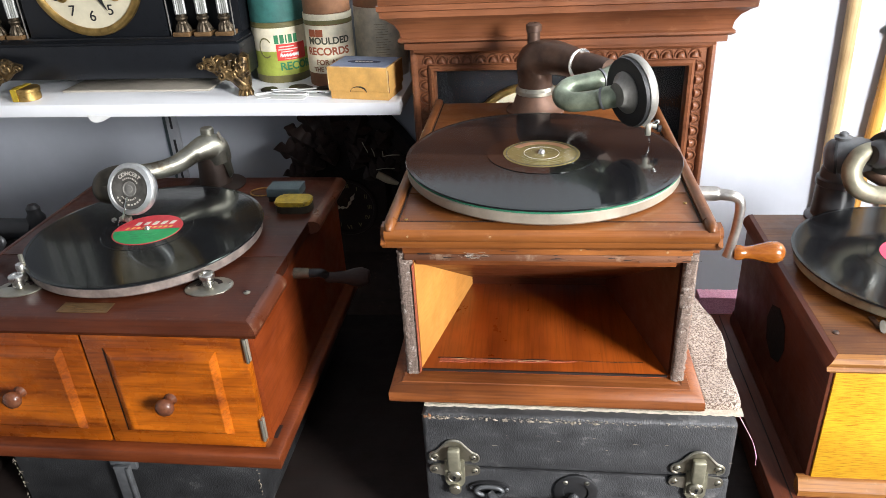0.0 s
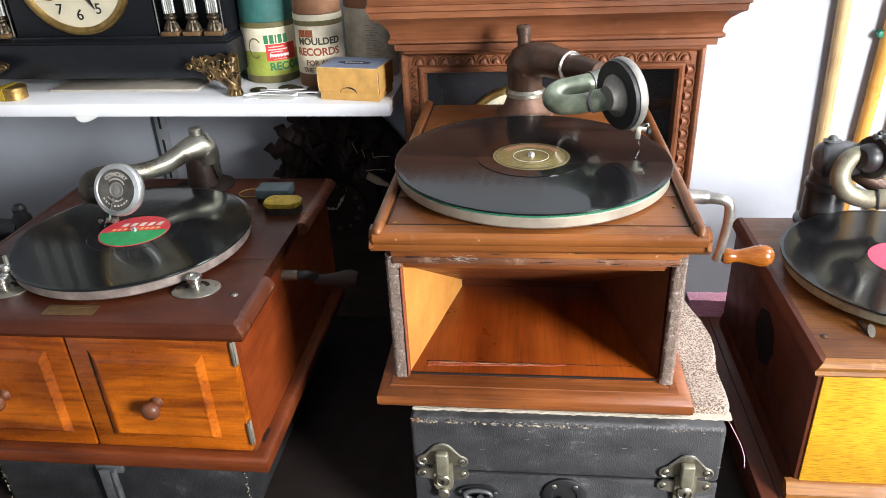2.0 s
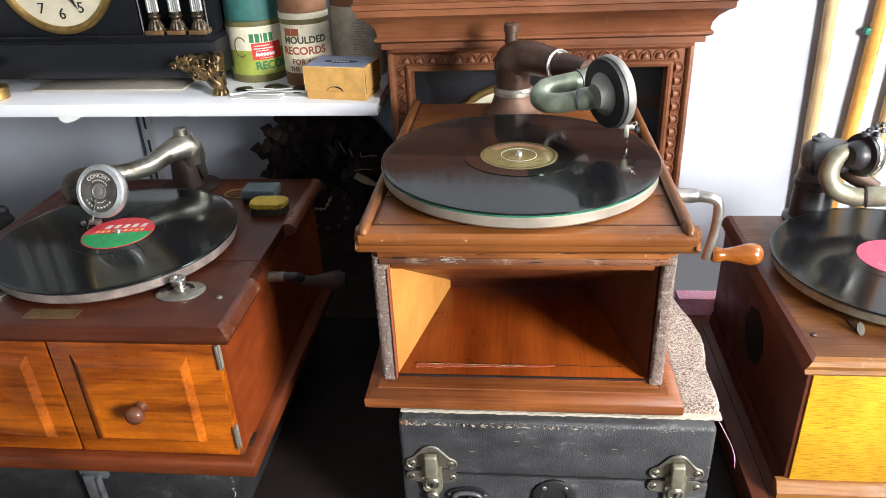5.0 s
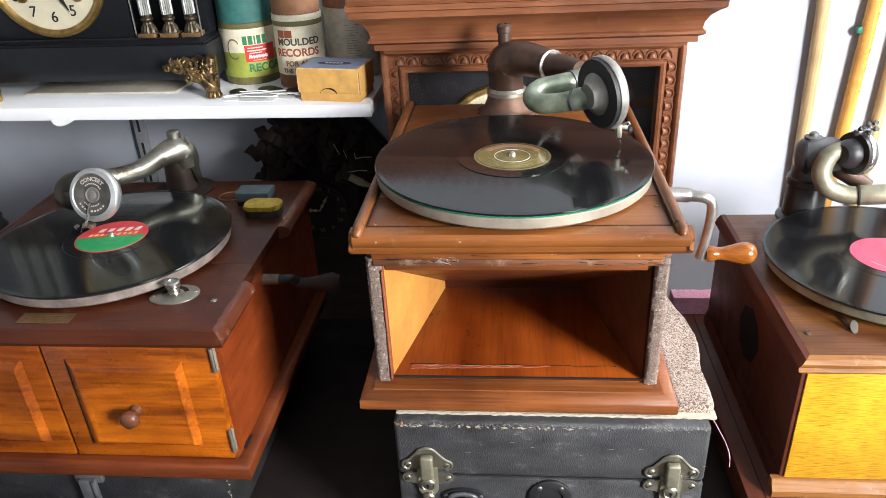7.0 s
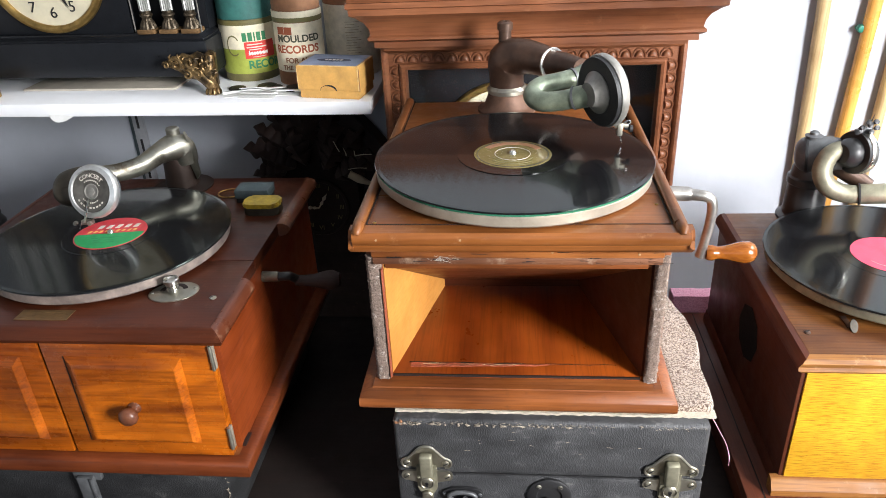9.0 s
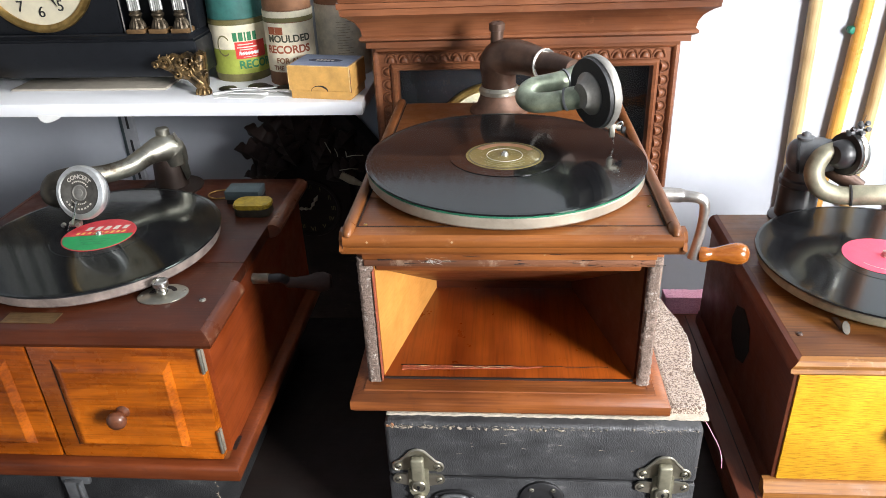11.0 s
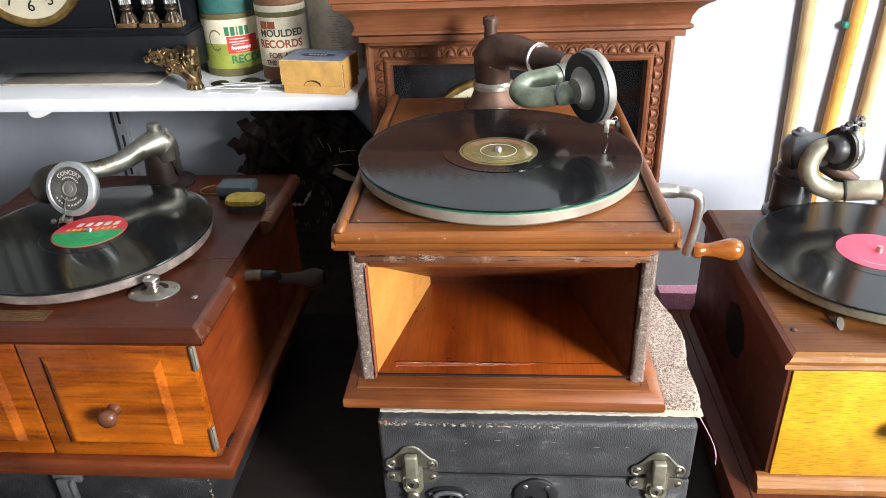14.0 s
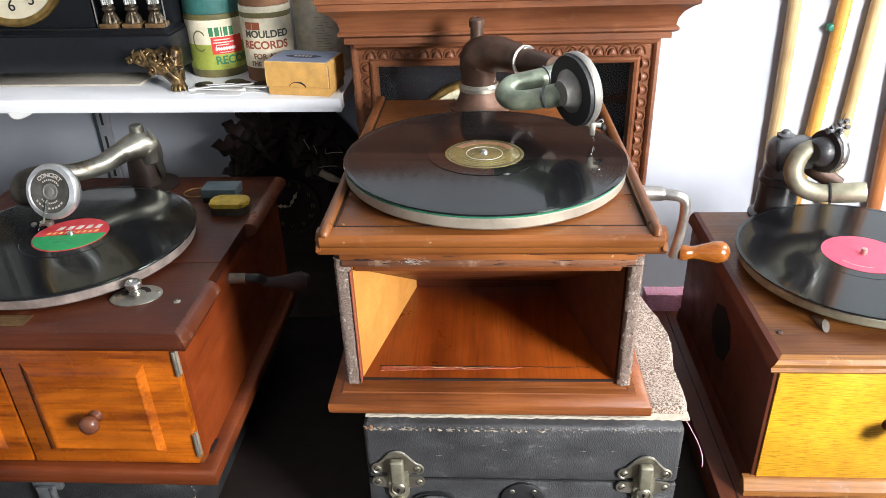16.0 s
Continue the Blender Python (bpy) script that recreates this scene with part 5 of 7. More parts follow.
for k in range(3):
    bm = nb()
    box(bm, -0.016 + 0.003 * k, 0.016 - 0.003 * k, -0.0125 - 0.0055 * k, -0.0113 - 0.0055 * k, 0.0007, 0.0009, 0, m=T)
    part("printed_bar", bm, GREEN_PRINT, lb)
bm = nb()
lathe(bm, [(0.0028, -0.016), (0.0030, 0.0022), (0.0022, 0.0038), (0, 0.0044)], Matrix.Translation(LC), 16)
part("centre_pin", bm, CHROME, r2)

# tins on the lid
nt_ = thing("needle_tin", (-0.2935, 0.128, LZ), "small oval tin with a worn yellow lid, for needles", "tin")
pts = [(0.0215 * math.copysign(abs(math.cos(a)) ** 0.5, math.cos(a)), 0.0135 * math.copysign(abs(math.sin(a)) ** 0.5, math.sin(a))) for a in [k * math.pi / 18 for k in range(36)]]
bm = nb()
along_z(bm, [(-0.2935 + u, 0.128 + v) for u, v in pts], LZ, LZ + 0.0105)
bmesh.ops.bevel(bm, geom=[e for e in bm.edges if abs(e.verts[0].co.z - e.verts[1].co.z) < 1e-6], offset=0.0012, segments=2, affect="EDGES")
part("tin_body", bm, DARK_TIN, nt_)
bm = nb()
along_z(bm, [(-0.2935 + u * 1.03, 0.128 + v * 1.04) for u, v in pts], LZ + 0.0095, LZ + 0.0150)
bmesh.ops.bevel(bm, geom=[e for e in bm.edges if abs(e.verts[0].co.z - e.verts[1].co.z) < 1e-6], offset=0.0012, segments=2, affect="EDGES")
part("tin_lid", bm, YELLOW_TIN, nt_, "yellow printed lid, rubbed")
bx = thing("small_box", (-0.3145, 0.164, LZ), "small grey-green box with a dark base, beside the needle tin", "box")
bm = nb()
box(bm, -0.3355, -0.2935, 0.150, 0.178, LZ + 0.0065, LZ + 0.0175, 0.001)
part("box_lid", bm, SLATE, bx)
bm = nb()
box(bm, -0.3345, -0.2945, 0.1512, 0.1768, LZ, LZ + 0.0065, 0.0008)
part("box_base", bm, RUBBER, bx)
bm = nb()
tube(bm, [(-0.352 + 0.016 * math.cos(a), 0.180 + 0.013 * math.sin(a), LZ + 0.0012) for a in [k * math.pi / 10 for k in range(21)]], 0.0009, 8, 2, False)
solo("wire_ring", bm, BRASS, (-0.352, 0.18, LZ), "thin brass wire ring lying by the box", "ring")

# case under the left gramophone
lc = carry_case(-0.571, -0.2915, -0.108, 0.20, TABLE_Z, -0.2885, -0.3040, "black leatherette carrying case under the cabinet gramophone, scuffed corners", LEATHER_SHADED)
bm = nb()
box(bm, -0.4540, -0.4240, -0.1135, -0.108, -0.3110, -0.2960, 0.0012)
lt = part("latch", bm, GREY_METAL, lc, "dark steel lever latch")
bm = nb()
box(bm, -0.4480, -0.4300, -0.1185, -0.1135, -0.3600, -0.3035, 0.0012)
box(bm, -0.4330, -0.4295, -0.1205, -0.1180, -0.3500, -0.3035, 0.0008)
part("lever", bm, GREY_METAL, lt)
for x in (-0.5705, -0.2920):
    bm = nb()
    rnd = random.Random(int(-x * 1000))
    for k in range(20):
        z = -0.2935 - 0.075 * rnd.random()
        dx, dz = rnd.gauss(0, 0.0022), rnd.uniform(0.0008, 0.0050)
        tube(bm, [(x, -0.1084, z), (x + dx * 0.4, -0.1087, z - dz * 0.5), (x + dx, -0.1083, z - dz)], [0.0003, rnd.uniform(0.0003, 0.0008), 0.0001], 5, 2, False)
    part("scuffs", bm, SCUFF, lc, "pale scuffs at the corner")
bm = nb()
for k in range(30):
    lathe(bm, [(0.0016, 0), (0.0016, 0.0008), (0, 0.0016)], frame_to((-0.2912, -0.07 + 0.0045 * k, -0.297 - 0.0 * k), (1, 0, 0)), 8)
part("nail_row", bm, GREY_METAL, lc)

# dark cabinet and black horn elbow standing farther to the side
dc = thing("low_cabinet", (-0.90, 0.10, TABLE_Z), "low dark wooden box beside the cabinet gramophone", "box")
bm = nb()
box(bm, -1.22, -0.640, -0.10, 0.28, TABLE_Z, -0.2200, 0.003)
part("body", bm, W_TABLE, dc)
bm = nb()
box(bm, -1.23, -0.632, -0.11, 0.29, -0.2200, -0.2080, 0.003)
part("top", bm, W_TABLE, dc)
hb = thing("black_tone_arm", (-0.80, 0.22, -0.2080), "black japanned arm lying on the low box", "tone arm")
bm = nb()
tube(bm, [(-1.05, 0.22, -0.188), (-0.88, 0.22, -0.189), (-0.720, 0.22, -0.1905)], [0.0195, 0.0175, 0.0150], 24)
part("tube", bm, BLACK_METAL, hb)
bm = nb()
lathe(bm, [(0.006, -0.208), (0.012, -0.200), (0.013, -0.172), (0.009, -0.165), (0.0095, -0.158), (0.006, -0.153), (0, -0.152)], Matrix.Translation((-0.7150, 0.222, 0)), 20)
part("end_knob", bm, BLACK_METAL, hb)
bm = nb()
tube(bm, [(-0.66, 0.00, -0.1975), (-0.63, 0.00, -0.160), (-0.606, 0.0, -0.119), (-0.592, 0.0, -0.106), (-0.583, 0.0, -0.0975), (-0.588, 0.0, -0.0915), (-0.594, 0.0, -0.0960)], [0.008, 0.006, 0.0045, 0.004, 0.0035, 0.003, 0.0025], 12)
solo("black_lever", bm, BLACK_METAL, (-0.66, 0.0, -0.2), "curled black iron lever on the low box", "lever")

# ---- right gramophone ----
RZ = -0.168
RC = (0.3985, 0.0745, -0.1456)
rg = thing("oak_gramophone", (0.40, 0.07, -0.3300), "oak table gramophone with a bright yellow front and dark side", "gramophone")
bx0, bx1, by0, by1 = 0.264, 0.545, -0.078, 0.226
bm = nb()
box(bm, bx0 + 0.004, bx1, by0 + 0.006, by1, RZ - 0.016, RZ, 0.0012)
part("lid_board", bm, W_OAKTOP, rg)
lip = [(-0.004, -0.006, 0.0), (0.001, 0.001, -0.0008), (0.0045, 0.0035, -0.0047), (0.0065, 0.0018, -0.0095), (0.0065, 0.0034, -0.0128), (0.0020, 0.0004, -0.0165), (-0.004, -0.006, -0.0165)]
bm = nb()
run(bm, [(bx0 - o, by0 - f, RZ + z) for o, f, z in lip], [(bx0 - o, by1, RZ + z) for o, f, z in lip])
part("side_moulding", bm, W_RSIDE, rg)
bm = nb()
run(bm, [(bx0 - o, by0 - f, RZ + z) for o, f, z in lip], [(bx1, by0 - f, RZ + z) for o, f, z in lip])
part("front_moulding", bm, W_OAKEDGE, rg)
bm = nb()
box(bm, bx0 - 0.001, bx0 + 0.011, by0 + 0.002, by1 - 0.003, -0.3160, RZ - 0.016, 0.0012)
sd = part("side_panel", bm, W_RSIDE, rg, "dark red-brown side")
bm = nb()
lathe(bm, [(0.0, -0.0), (0.0320, 0.0), (0.0330, 0.0006), (0.0310, 0.0010), (0, 0.0010)], frame_to((bx0 - 0.001, 0.066, -0.2400), (-1, 0, 0)), 8)
part("escutcheon", bm, DARK_PATCH, sd, "dark eight-sided crank hole")
bm = nb()
box(bm, bx1 - 0.012, bx1, by0 + 0.002, by1 - 0.003, -0.3160, RZ - 0.016, 0.0012)
part("side_panel", bm, W_RSIDE, rg)
bm = nb()
box(bm, bx0 + 0.011, bx1 - 0.012, by1 - 0.012, by1 - 0.003, -0.3160, RZ - 0.016, 0.0012)
part("back_panel", bm, W_RSIDE, rg)
bm = nb()
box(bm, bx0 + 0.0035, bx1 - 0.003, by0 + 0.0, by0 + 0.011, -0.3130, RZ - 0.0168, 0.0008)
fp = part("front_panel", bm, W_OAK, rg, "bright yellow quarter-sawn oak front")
bm = nb()
lathe(bm, [(0.0085, 0), (0.0070, 0.003), (0.005, 0.006), (0.0055, 0.010), (0.0100, 0.0150), (0.0102, 0.0200), (0.007, 0.0240), (0, 0.0252)], frame_to((0.3795, by0, -0.2430), (0, -1, 0)), 28)
part("knob", bm, W_RSIDE, fp, "dark turned knob")
bm = nb()
pp = [(-0.004, -0.3128), (0.0015, -0.3128), (0.004, -0.3145), (0.0062, -0.3190), (0.0095, -0.3230), (0.0095, -0.3300), (-0.004, -0.3300)]
along_x(bm, [(by0 - o, z) for o, z in pp], bx0 - 0.0090, bx1 + 0.009)
part("front_plinth", bm, W_OAKEDGE, rg)
bm = nb()
along_y(bm, [(bx0 - 0.35 * o, z) for o, z in pp], by0 + 0.0041, by1)
part("side_plinth", bm, W_RSIDE, rg)
bm = nb()
box(bm, bx0, bx1, by0 + 0.002, by1, -0.3300, -0.3140, 0)
part("bottom_board", bm, W_RSIDE, rg)
turntable(rg, RC, 0.1235, BRASSY, False)
screw(rg, (0.2775, -0.0380, RZ), (0, 0, 1), 0.0032, BROWN_METAL)
bm = nb()
box(bm, 0.3165, 0.3225, -0.0300, -0.0100, RZ, RZ + 0.0016, 0.0007)
br = part("brake_lever", bm, BROWN_METAL, rg)
bm = nb()
lathe(bm, [(0, -0.0012), (0.0042, -0.001), (0.0046, 0), (0.0042, 0.001), (0, 0.0012)], frame_to((0.3205, -0.0330, RZ + 0.0045), (0, -0.75, 0.65)) @ Matrix.Diagonal((0.85, 1.5, 1, 1)), 20)
part("finger_tab", bm, DARK_TIN, br)
# its tone arm, thrown back
bm = nb()
lathe(bm, [(0.030, RZ), (0.030, RZ + 0.003), (0.0235, RZ + 0.006), (0.0225, RZ + 0.045), (0.0245, RZ + 0.047), (0.0245, RZ + 0.054), (0.0220, RZ + 0.056), (0.0205, RZ + 0.066), (0.012, RZ + 0.080)], Matrix.Translation((0.357, 0.216, 0)), 36)
ab = part("arm_base", bm, BLACK_METAL, rg, "black cast arm base")
bm = nb()
lathe(bm, [(0, -0.006), (0.0095, -0.0050), (0.0150, -0.0025), (0.0190, 0.0015), (0.0208, 0.007), (0.0212, 0.012), (0.0212, 0.033), (0.0195, 0.036), (0.0185, 0.045), (0.012, 0.050), (0, 0.050)], frame_to((0.338, 0.210, -0.0835), (1, -0.42, 0.14)), 40)
ta = part("elbow", bm, GREY_METAL, ab, "grey cast elbow")
bm = nb()
lathe(bm, [(0.009, -0.054), (0.010, -0.049), (0.0055, -0.0475), (0.005, -0.0450), (0.0028, -0.0435), (0, -0.043)], Matrix.Translation((0.349, 0.206, -0.010)), 18)
part("pivot_screw", bm, GREY_METAL, ta)
bm = nb()
lathe(bm, [(0.0195, 0.0065), (0.0222, 0.007), (0.0224, 0.0085), (0.0222, 0.0100), (0.0205, 0.0105)], frame_to((0.338, 0.210, -0.0835), (1, -0.42, 0.14)), 40)
part("rear_flange", bm, BLACK_METAL, ta)
bm = nb()
tube(bm, [(0.368, 0.196, -0.081), (0.386, 0.192, -0.098), (0.410, 0.180, -0.1125)], [0.0145, 0.0110, 0.0085], 20)
part("arm_tube", bm, BROWN_METAL, ab)
bm = nb()
tube(bm, [(0.376, 0.178, -0.0670), (0.367, 0.178, -0.0670), (0.3570, 0.177, -0.0745), (0.3520, 0.174, -0.0900), (0.3585, 0.169, -0.1060), (0.3740, 0.164, -0.1135), (0.3920, 0.160, -0.1140)], [0.0095, 0.0100, 0.0105, 0.0108, 0.0108, 0.0105, 0.0102], 24)
gn = part("gooseneck", bm, BRASSY, rg, "dull brass U-shaped gooseneck")
bm = nb()
lathe(bm, [(0.0060, 0), (0.0113, 0.0), (0.0116, 0.002), (0.0113, 0.034), (0.0105, 0.036), (0.009, 0.036), (0.009, 0.002)], frame_to((0.3920, 0.1605, -0.1138), (1, -0.30, 0.16)), 30)
part("sleeve", bm, BRASSY, gn)
bm = nb()
lathe(bm, [(0.0108, 0), (0.0124, 0.0004), (0.0124, 0.0022), (0.0108, 0.0026)], frame_to((0.3905, 0.1610, -0.1139), (1, -0.30, 0.16)), 28)
part("band", bm, RUBBER, gn)
sb, m = sound_box(rg, (0.3845, 0.1760, -0.0690), (-0.92, -0.38, 0.05), 0.0245, BLACK_METAL, CHROME, GREY_METAL)
bm = nb()
lathe(bm, [(0.0170, 0.003), (0.0165, 0.010), (0.0140, 0.016), (0.0105, 0.019)], m, 32)
part("boss", bm, BLACK_METAL, sb)
bm = nb()
box(bm, 0.3850, 0.3950, 0.170, 0.176, -0.0460, -0.0380, 0.001)
box(bm, 0.3770, 0.3850, 0.169, 0.175, -0.0450, -0.0405, 0.001)
nh = part("needle_holder", bm, GREY_METAL, sb)
for p in ((0.381, 0.167, -0.0375), (0.3895, 0.167, -0.0345), (0.3975, 0.169, -0.0385), (0.3915, 0.167, -0.0425), (0.3775, 0.167, -0.0430), (0.3865, 0.166, -0.0310), (0.3945, 0.167, -0.0310)):
    bm = nb()
    lathe(bm, [(0, -0.0030), (0.0020, -0.0028), (0.0022, -0.0004), (0.0030, 0.0), (0.0030, 0.0022), (0.0012, 0.0026), (0, 0.0030)], frame_to(p, (0.5 - (p[0] * 977) % 1.0, -0.6, 0.4)), 6)
    part("clamp_screw", bm, BLACK_METAL, nh)
bm = nb()
tube(bm, [(0.3895, 0.171, -0.040), (0.3930, 0.170, -0.0225)], [0.0009, 0.0003], 8, 2)
part("needle", bm, GREY_METAL, nh)

r3 = record("record", RC, 0.127, 0.041, "black shellac record with a plain crimson label")
T = Matrix.Translation(RC)
bm = nb()
lathe(bm, [(0.0036, 0.0001), (0.0405, 0.0001), (0.0405, 0.0004), (0.0036, 0.0004)], T, 64)
lb = part("label", bm, LABEL_PINK, r3, "crimson paper label")
bm = nb()
ring_arc(bm, 0.030, 0.0304, 3.6, 4.6, 0.0004, T, 16)
part("printed_bar", bm, SILVER_INK, lb)
bm = nb()
lathe(bm, [(0.0034, -0.016), (0.0034, 0.004), (0.0030, 0.0065), (0, 0.0070)], T, 16)
part("centre_pin", bm, NICKEL, r3)

# dark plinth box under the oak gramophone, and pink towel
pb = thing("dark_plinth_box", (0.40, 0.07, TABLE_Z), "dark brown wooden box under the oak gramophone, grooved top", "box")
bm = nb()
box(bm, 0.236, 0.60, -0.105, 0.245, TABLE_Z, -0.3440, 0.002)
part("body", bm, W_RSIDE, pb)
bm = nb()
box(bm, 0.232, 0.60, -0.110, 0.246, -0.3440, -0.3302, 0.002)
part("top", bm, W_RSIDE, pb)
bm = nb()
along_y(bm, [(0.2490, -0.3303), (0.2490, -0.3297), (0.2502, -0.3297), (0.2502, -0.3303)], -0.100, 0.240)
part("groove", bm, W_BLACKISH, pb)
bm = cloth("pink", 0.222, 0.320, 0.250, 0.277, TABLE_Z, PINK, "", lambda v: 0.003 * math.sin(9 * v), 8, 0.066, (60, 14))
solo("pink_towel", bm, PINK, (0.26, 0.26, TABLE_Z), "folded pink terry towel behind the boxes", "towel", angle=60)

# ---- shelf with its bracket ----
SZ, SY = -0.0310, 0.280
sh = thing("wall_shelf", (-0.70, 0.40, SZ - 0.0175), "white melamine wall shelf with a torn strip of tape", "shelf")
bm = nb()
box(bm, -1.25, -0.1845, SY, WALL_Y, SZ - 0.0175, SZ, 0.0008)
part("board", bm, SHELF_WHITE, sh)
bm = nb()
box(bm, -0.6340, -0.6160, 0.300, WALL_Y, SZ - 0.0225, SZ - 0.0175, 0.001)
box(bm, -0.6345, -0.6165, WALL_Y - 0.010, WALL_Y, SZ - 0.26, SZ - 0.0175, 0.001)
br_ = part("bracket", bm, BRACKET_GREY, sh, "grey painted slotted wall bracket")
# dark strip left of the upright, drawn for the shadow beside it
bm = nb()
box(bm, -0.6430, -0.6346, WALL_Y - 0.004, WALL_Y, SZ - 0.26, SZ - 0.0175, 0.0008)
part("shadow_strip", bm, SLATE, br_)
for k in range(5):
    bm = nb()
    box(bm, -0.6275, -0.6235, WALL_Y - 0.0106, WALL_Y - 0.0095, SZ - 0.062 - 0.045 * k, SZ - 0.036 - 0.045 * k, 0)
    part("slot", bm, RUBBER, br_)
bm = nb()
prism(bm, [(-0.629, -0.0140), (-0.594, -0.0160), (-0.599, -0.0190), (-0.606, -0.0222), (-0.612, -0.0243), (-0.617, -0.0252), (-0.622, -0.0246), (-0.626, -0.0222), (-0.628, -0.0185)], Matrix(((1, 0, 0, 0), (0, 0, -1, SY - 0.0010), (0, 1, 0, SZ), (0, 0, 0, 1))), 0.0008)
part("tape", bm, PAPER, sh, "torn strip of white tape")

# ---- black mantel clock ----
CLX, CLY = -0.6270, 0.345
ck = thing("mantel_clock", (CLX, 0.42, SZ), "black column mantel clock with an ivory dial and gilt claw feet", "clock")
bm = nb()
box(bm, CLX - 0.212, CLX + 0.212, CLY - 0.008, 0.470, -0.0110, 0.0380, 0.003)
part("base", bm, CLOCK_BLACK, ck)
bm = nb()
mitred(bm, [(-0.004, 0.0375), (0.009, 0.0375), (0.0095, 0.0405), (0.004, 0.0430), (0.002, 0.0465), (-0.004, 0.0465)], CLX - 0.199, CLX + 0.199, CLY + 0.004, 0.47)
part("base_moulding", bm, CLOCK_BLACK, ck)
bm = nb()
box(bm, CLX - 0.106, CLX + 0.106, CLY + 0.008, 0.465, 0.0455, 0.262, 0.002)
part("case", bm, CLOCK_BLACK, ck)
for sx in (-1, 1):
    bm = nb()
    box(bm, CLX + sx * 0.155 - 0.049, CLX + sx * 0.155 + 0.049, CLY + 0.034, 0.465, 0.0455, 0.262, 0.001)
    part("side_wing", bm, CLOCK_BLACK, ck)
bm = nb()
box(bm, CLX - 0.212, CLX + 0.212, CLY - 0.006, 0.470, 0.262, 0.290, 0.004)
part("cornice", bm, CLOCK_BLACK, ck)
dc_ = Vector((CLX, CLY + 0.008, 0.1330))
# x to the right, y up
F = Matrix(((1, 0, 0, dc_.x), (0, 0, -1, dc_.y), (0, 1, 0, dc_.z), (0, 0, 0, 1)))
bm = nb()
lathe(bm, [(0.0735, 0.0), (0.083, 0.0), (0.0845, 0.003), (0.0835, 0.007), (0.080, 0.009), (0.0765, 0.0085), (0.0735, 0.0055)], F, 72, True)
bz = part("bezel", bm, BRASS, ck, "brass bezel")
bm = nb()
lathe(bm, [(0, 0.0), (0.0745, 0.0), (0.0745, 0.0032), (0, 0.0032)], F, 64)
di = part("dial", bm, DIAL, bz, "ivory dial with black numerals")
for n in range(1, 13):
    a = math.pi / 2 - n * math.pi / 6
    bm = letters(str(n), 0.0205)
    bmesh.ops.transform(bm, matrix=F @ Matrix.Translation((0.0570 * math.cos(a), 0.0570 * math.sin(a), 0.0036)), verts=bm.verts)
    part("numeral", bm, INK, di)
for x in (-0.0395, 0.0395):
    bm = nb()
    lathe(bm, [(0.0085, 0.003), (0.0085, 0.0045), (0.006, 0.0050), (0.0055, 0.0036), (0, 0.0036)], F @ Matrix.Translation((x, -0.0290, 0)), 24)
    ar = part("winding_hole", bm, BRASS, di)
    bm = nb()
    lathe(bm, [(0.0050, 0.0038), (0.0050, 0.0046), (0, 0.0046)], F @ Matrix.Translation((x, -0.0290, 0)), 18)
    part("arbor", bm, INK, ar)
for length, w, ang in ((0.056, 0.0030, -1.10), (0.040, 0.0042, 2.2)):
    bm = nb()
    prism(bm, [(0, -w / 2), (length * 0.6, -w / 3), (length * 0.62, -w), (length * 0.7, -w * 0.9), (length, 0), (length * 0.7, w * 0.9), (length * 0.62, w), (length * 0.6, w / 3), (0, w / 2)],
          F @ Matrix.Translation((0, 0, 0.0055)) @ Matrix.Rotation(ang, 4, "Z"), 0.0007)
    part("pointer", bm, INK, di)
for dx in (0.1270, 0.1580, 0.1892, -0.1270, -0.1580, -0.1892):
    x = CLX + dx
    y = CLY + 0.012
    bm = nb()
    box(bm, x - 0.0125, x + 0.0125, y - 0.0115, y + 0.0115, 0.0460, 0.0520, 0.0008)
    bk = part("foot_block", bm, BLOCK_BRASS, ck, "tan brass block under the column")
    bm = nb()
    foot = [(0.0112, 0.0520), (0.0114, 0.0535), (0.0108, 0.0560), (0.0092, 0.0600), (0.0072, 0.0630), (0.0062, 0.0655), (0.0070, 0.0675), (0.0086, 0.0690), (0.0086, 0.0710), (0.0070, 0.0725), (0.0074, 0.0760)]
    rings = [[bm.verts.new((x + r * (1.0 - (0.12 if 0 < i < 5 and k % 2 else 0)) * math.cos(k * math.pi / 14), y + r * (1.0 - (0.12 if 0 < i < 5 and k % 2 else 0)) * math.sin(k * math.pi / 14), z)) for k in range(28)] for i, (r, z) in enumerate(foot)]
    for p, q in zip(rings, rings[1:]):
        for k in range(28):
            bm.faces.new((p[k], p[(k + 1) % 28], q[(k + 1) % 28], q[k]))
    co = part("column_foot", bm, FOOT_METAL, bk, "dull bronze leaf-cut column foot", 20)
    bm = nb()
    ring = []
    for z in (0.0755, 0.250):
        ring.append([bm.verts.new((x + (0.0078 - (0.0016 if k % 2 else 0)) * math.cos(k * math.pi / 16), y + (0.0078 - (0.0016 if k % 2 else 0)) * math.sin(k * math.pi / 16), z)) for k in range(32)])
    for k in range(32):
        bm.faces.new((ring[0][k], ring[0][(k + 1) % 32], ring[1][(k + 1) % 32], ring[1][k]))
    part("column", bm, SILVERED, bk, "fluted silvered metal column", 10)
    bm = nb()
    box(bm, x - 0.0125, x + 0.0125, y - 0.0115, y + 0.0115, 0.250, 0.262, 0.0008)
    part("capital", bm, GILT, bk)
for sx in (-1, 1):
    for dx in (0.1100, 0.2035):
        bm = nb()
        box(bm, CLX + sx * dx - 0.0006, CLX + sx * dx + 0.0006, CLY + 0.0062, CLY + 0.0078, 0.0466, 0.2618, 0)
        part("recess_edge", bm, FACEPLATE, ck, "thin pale edge of the column recess")


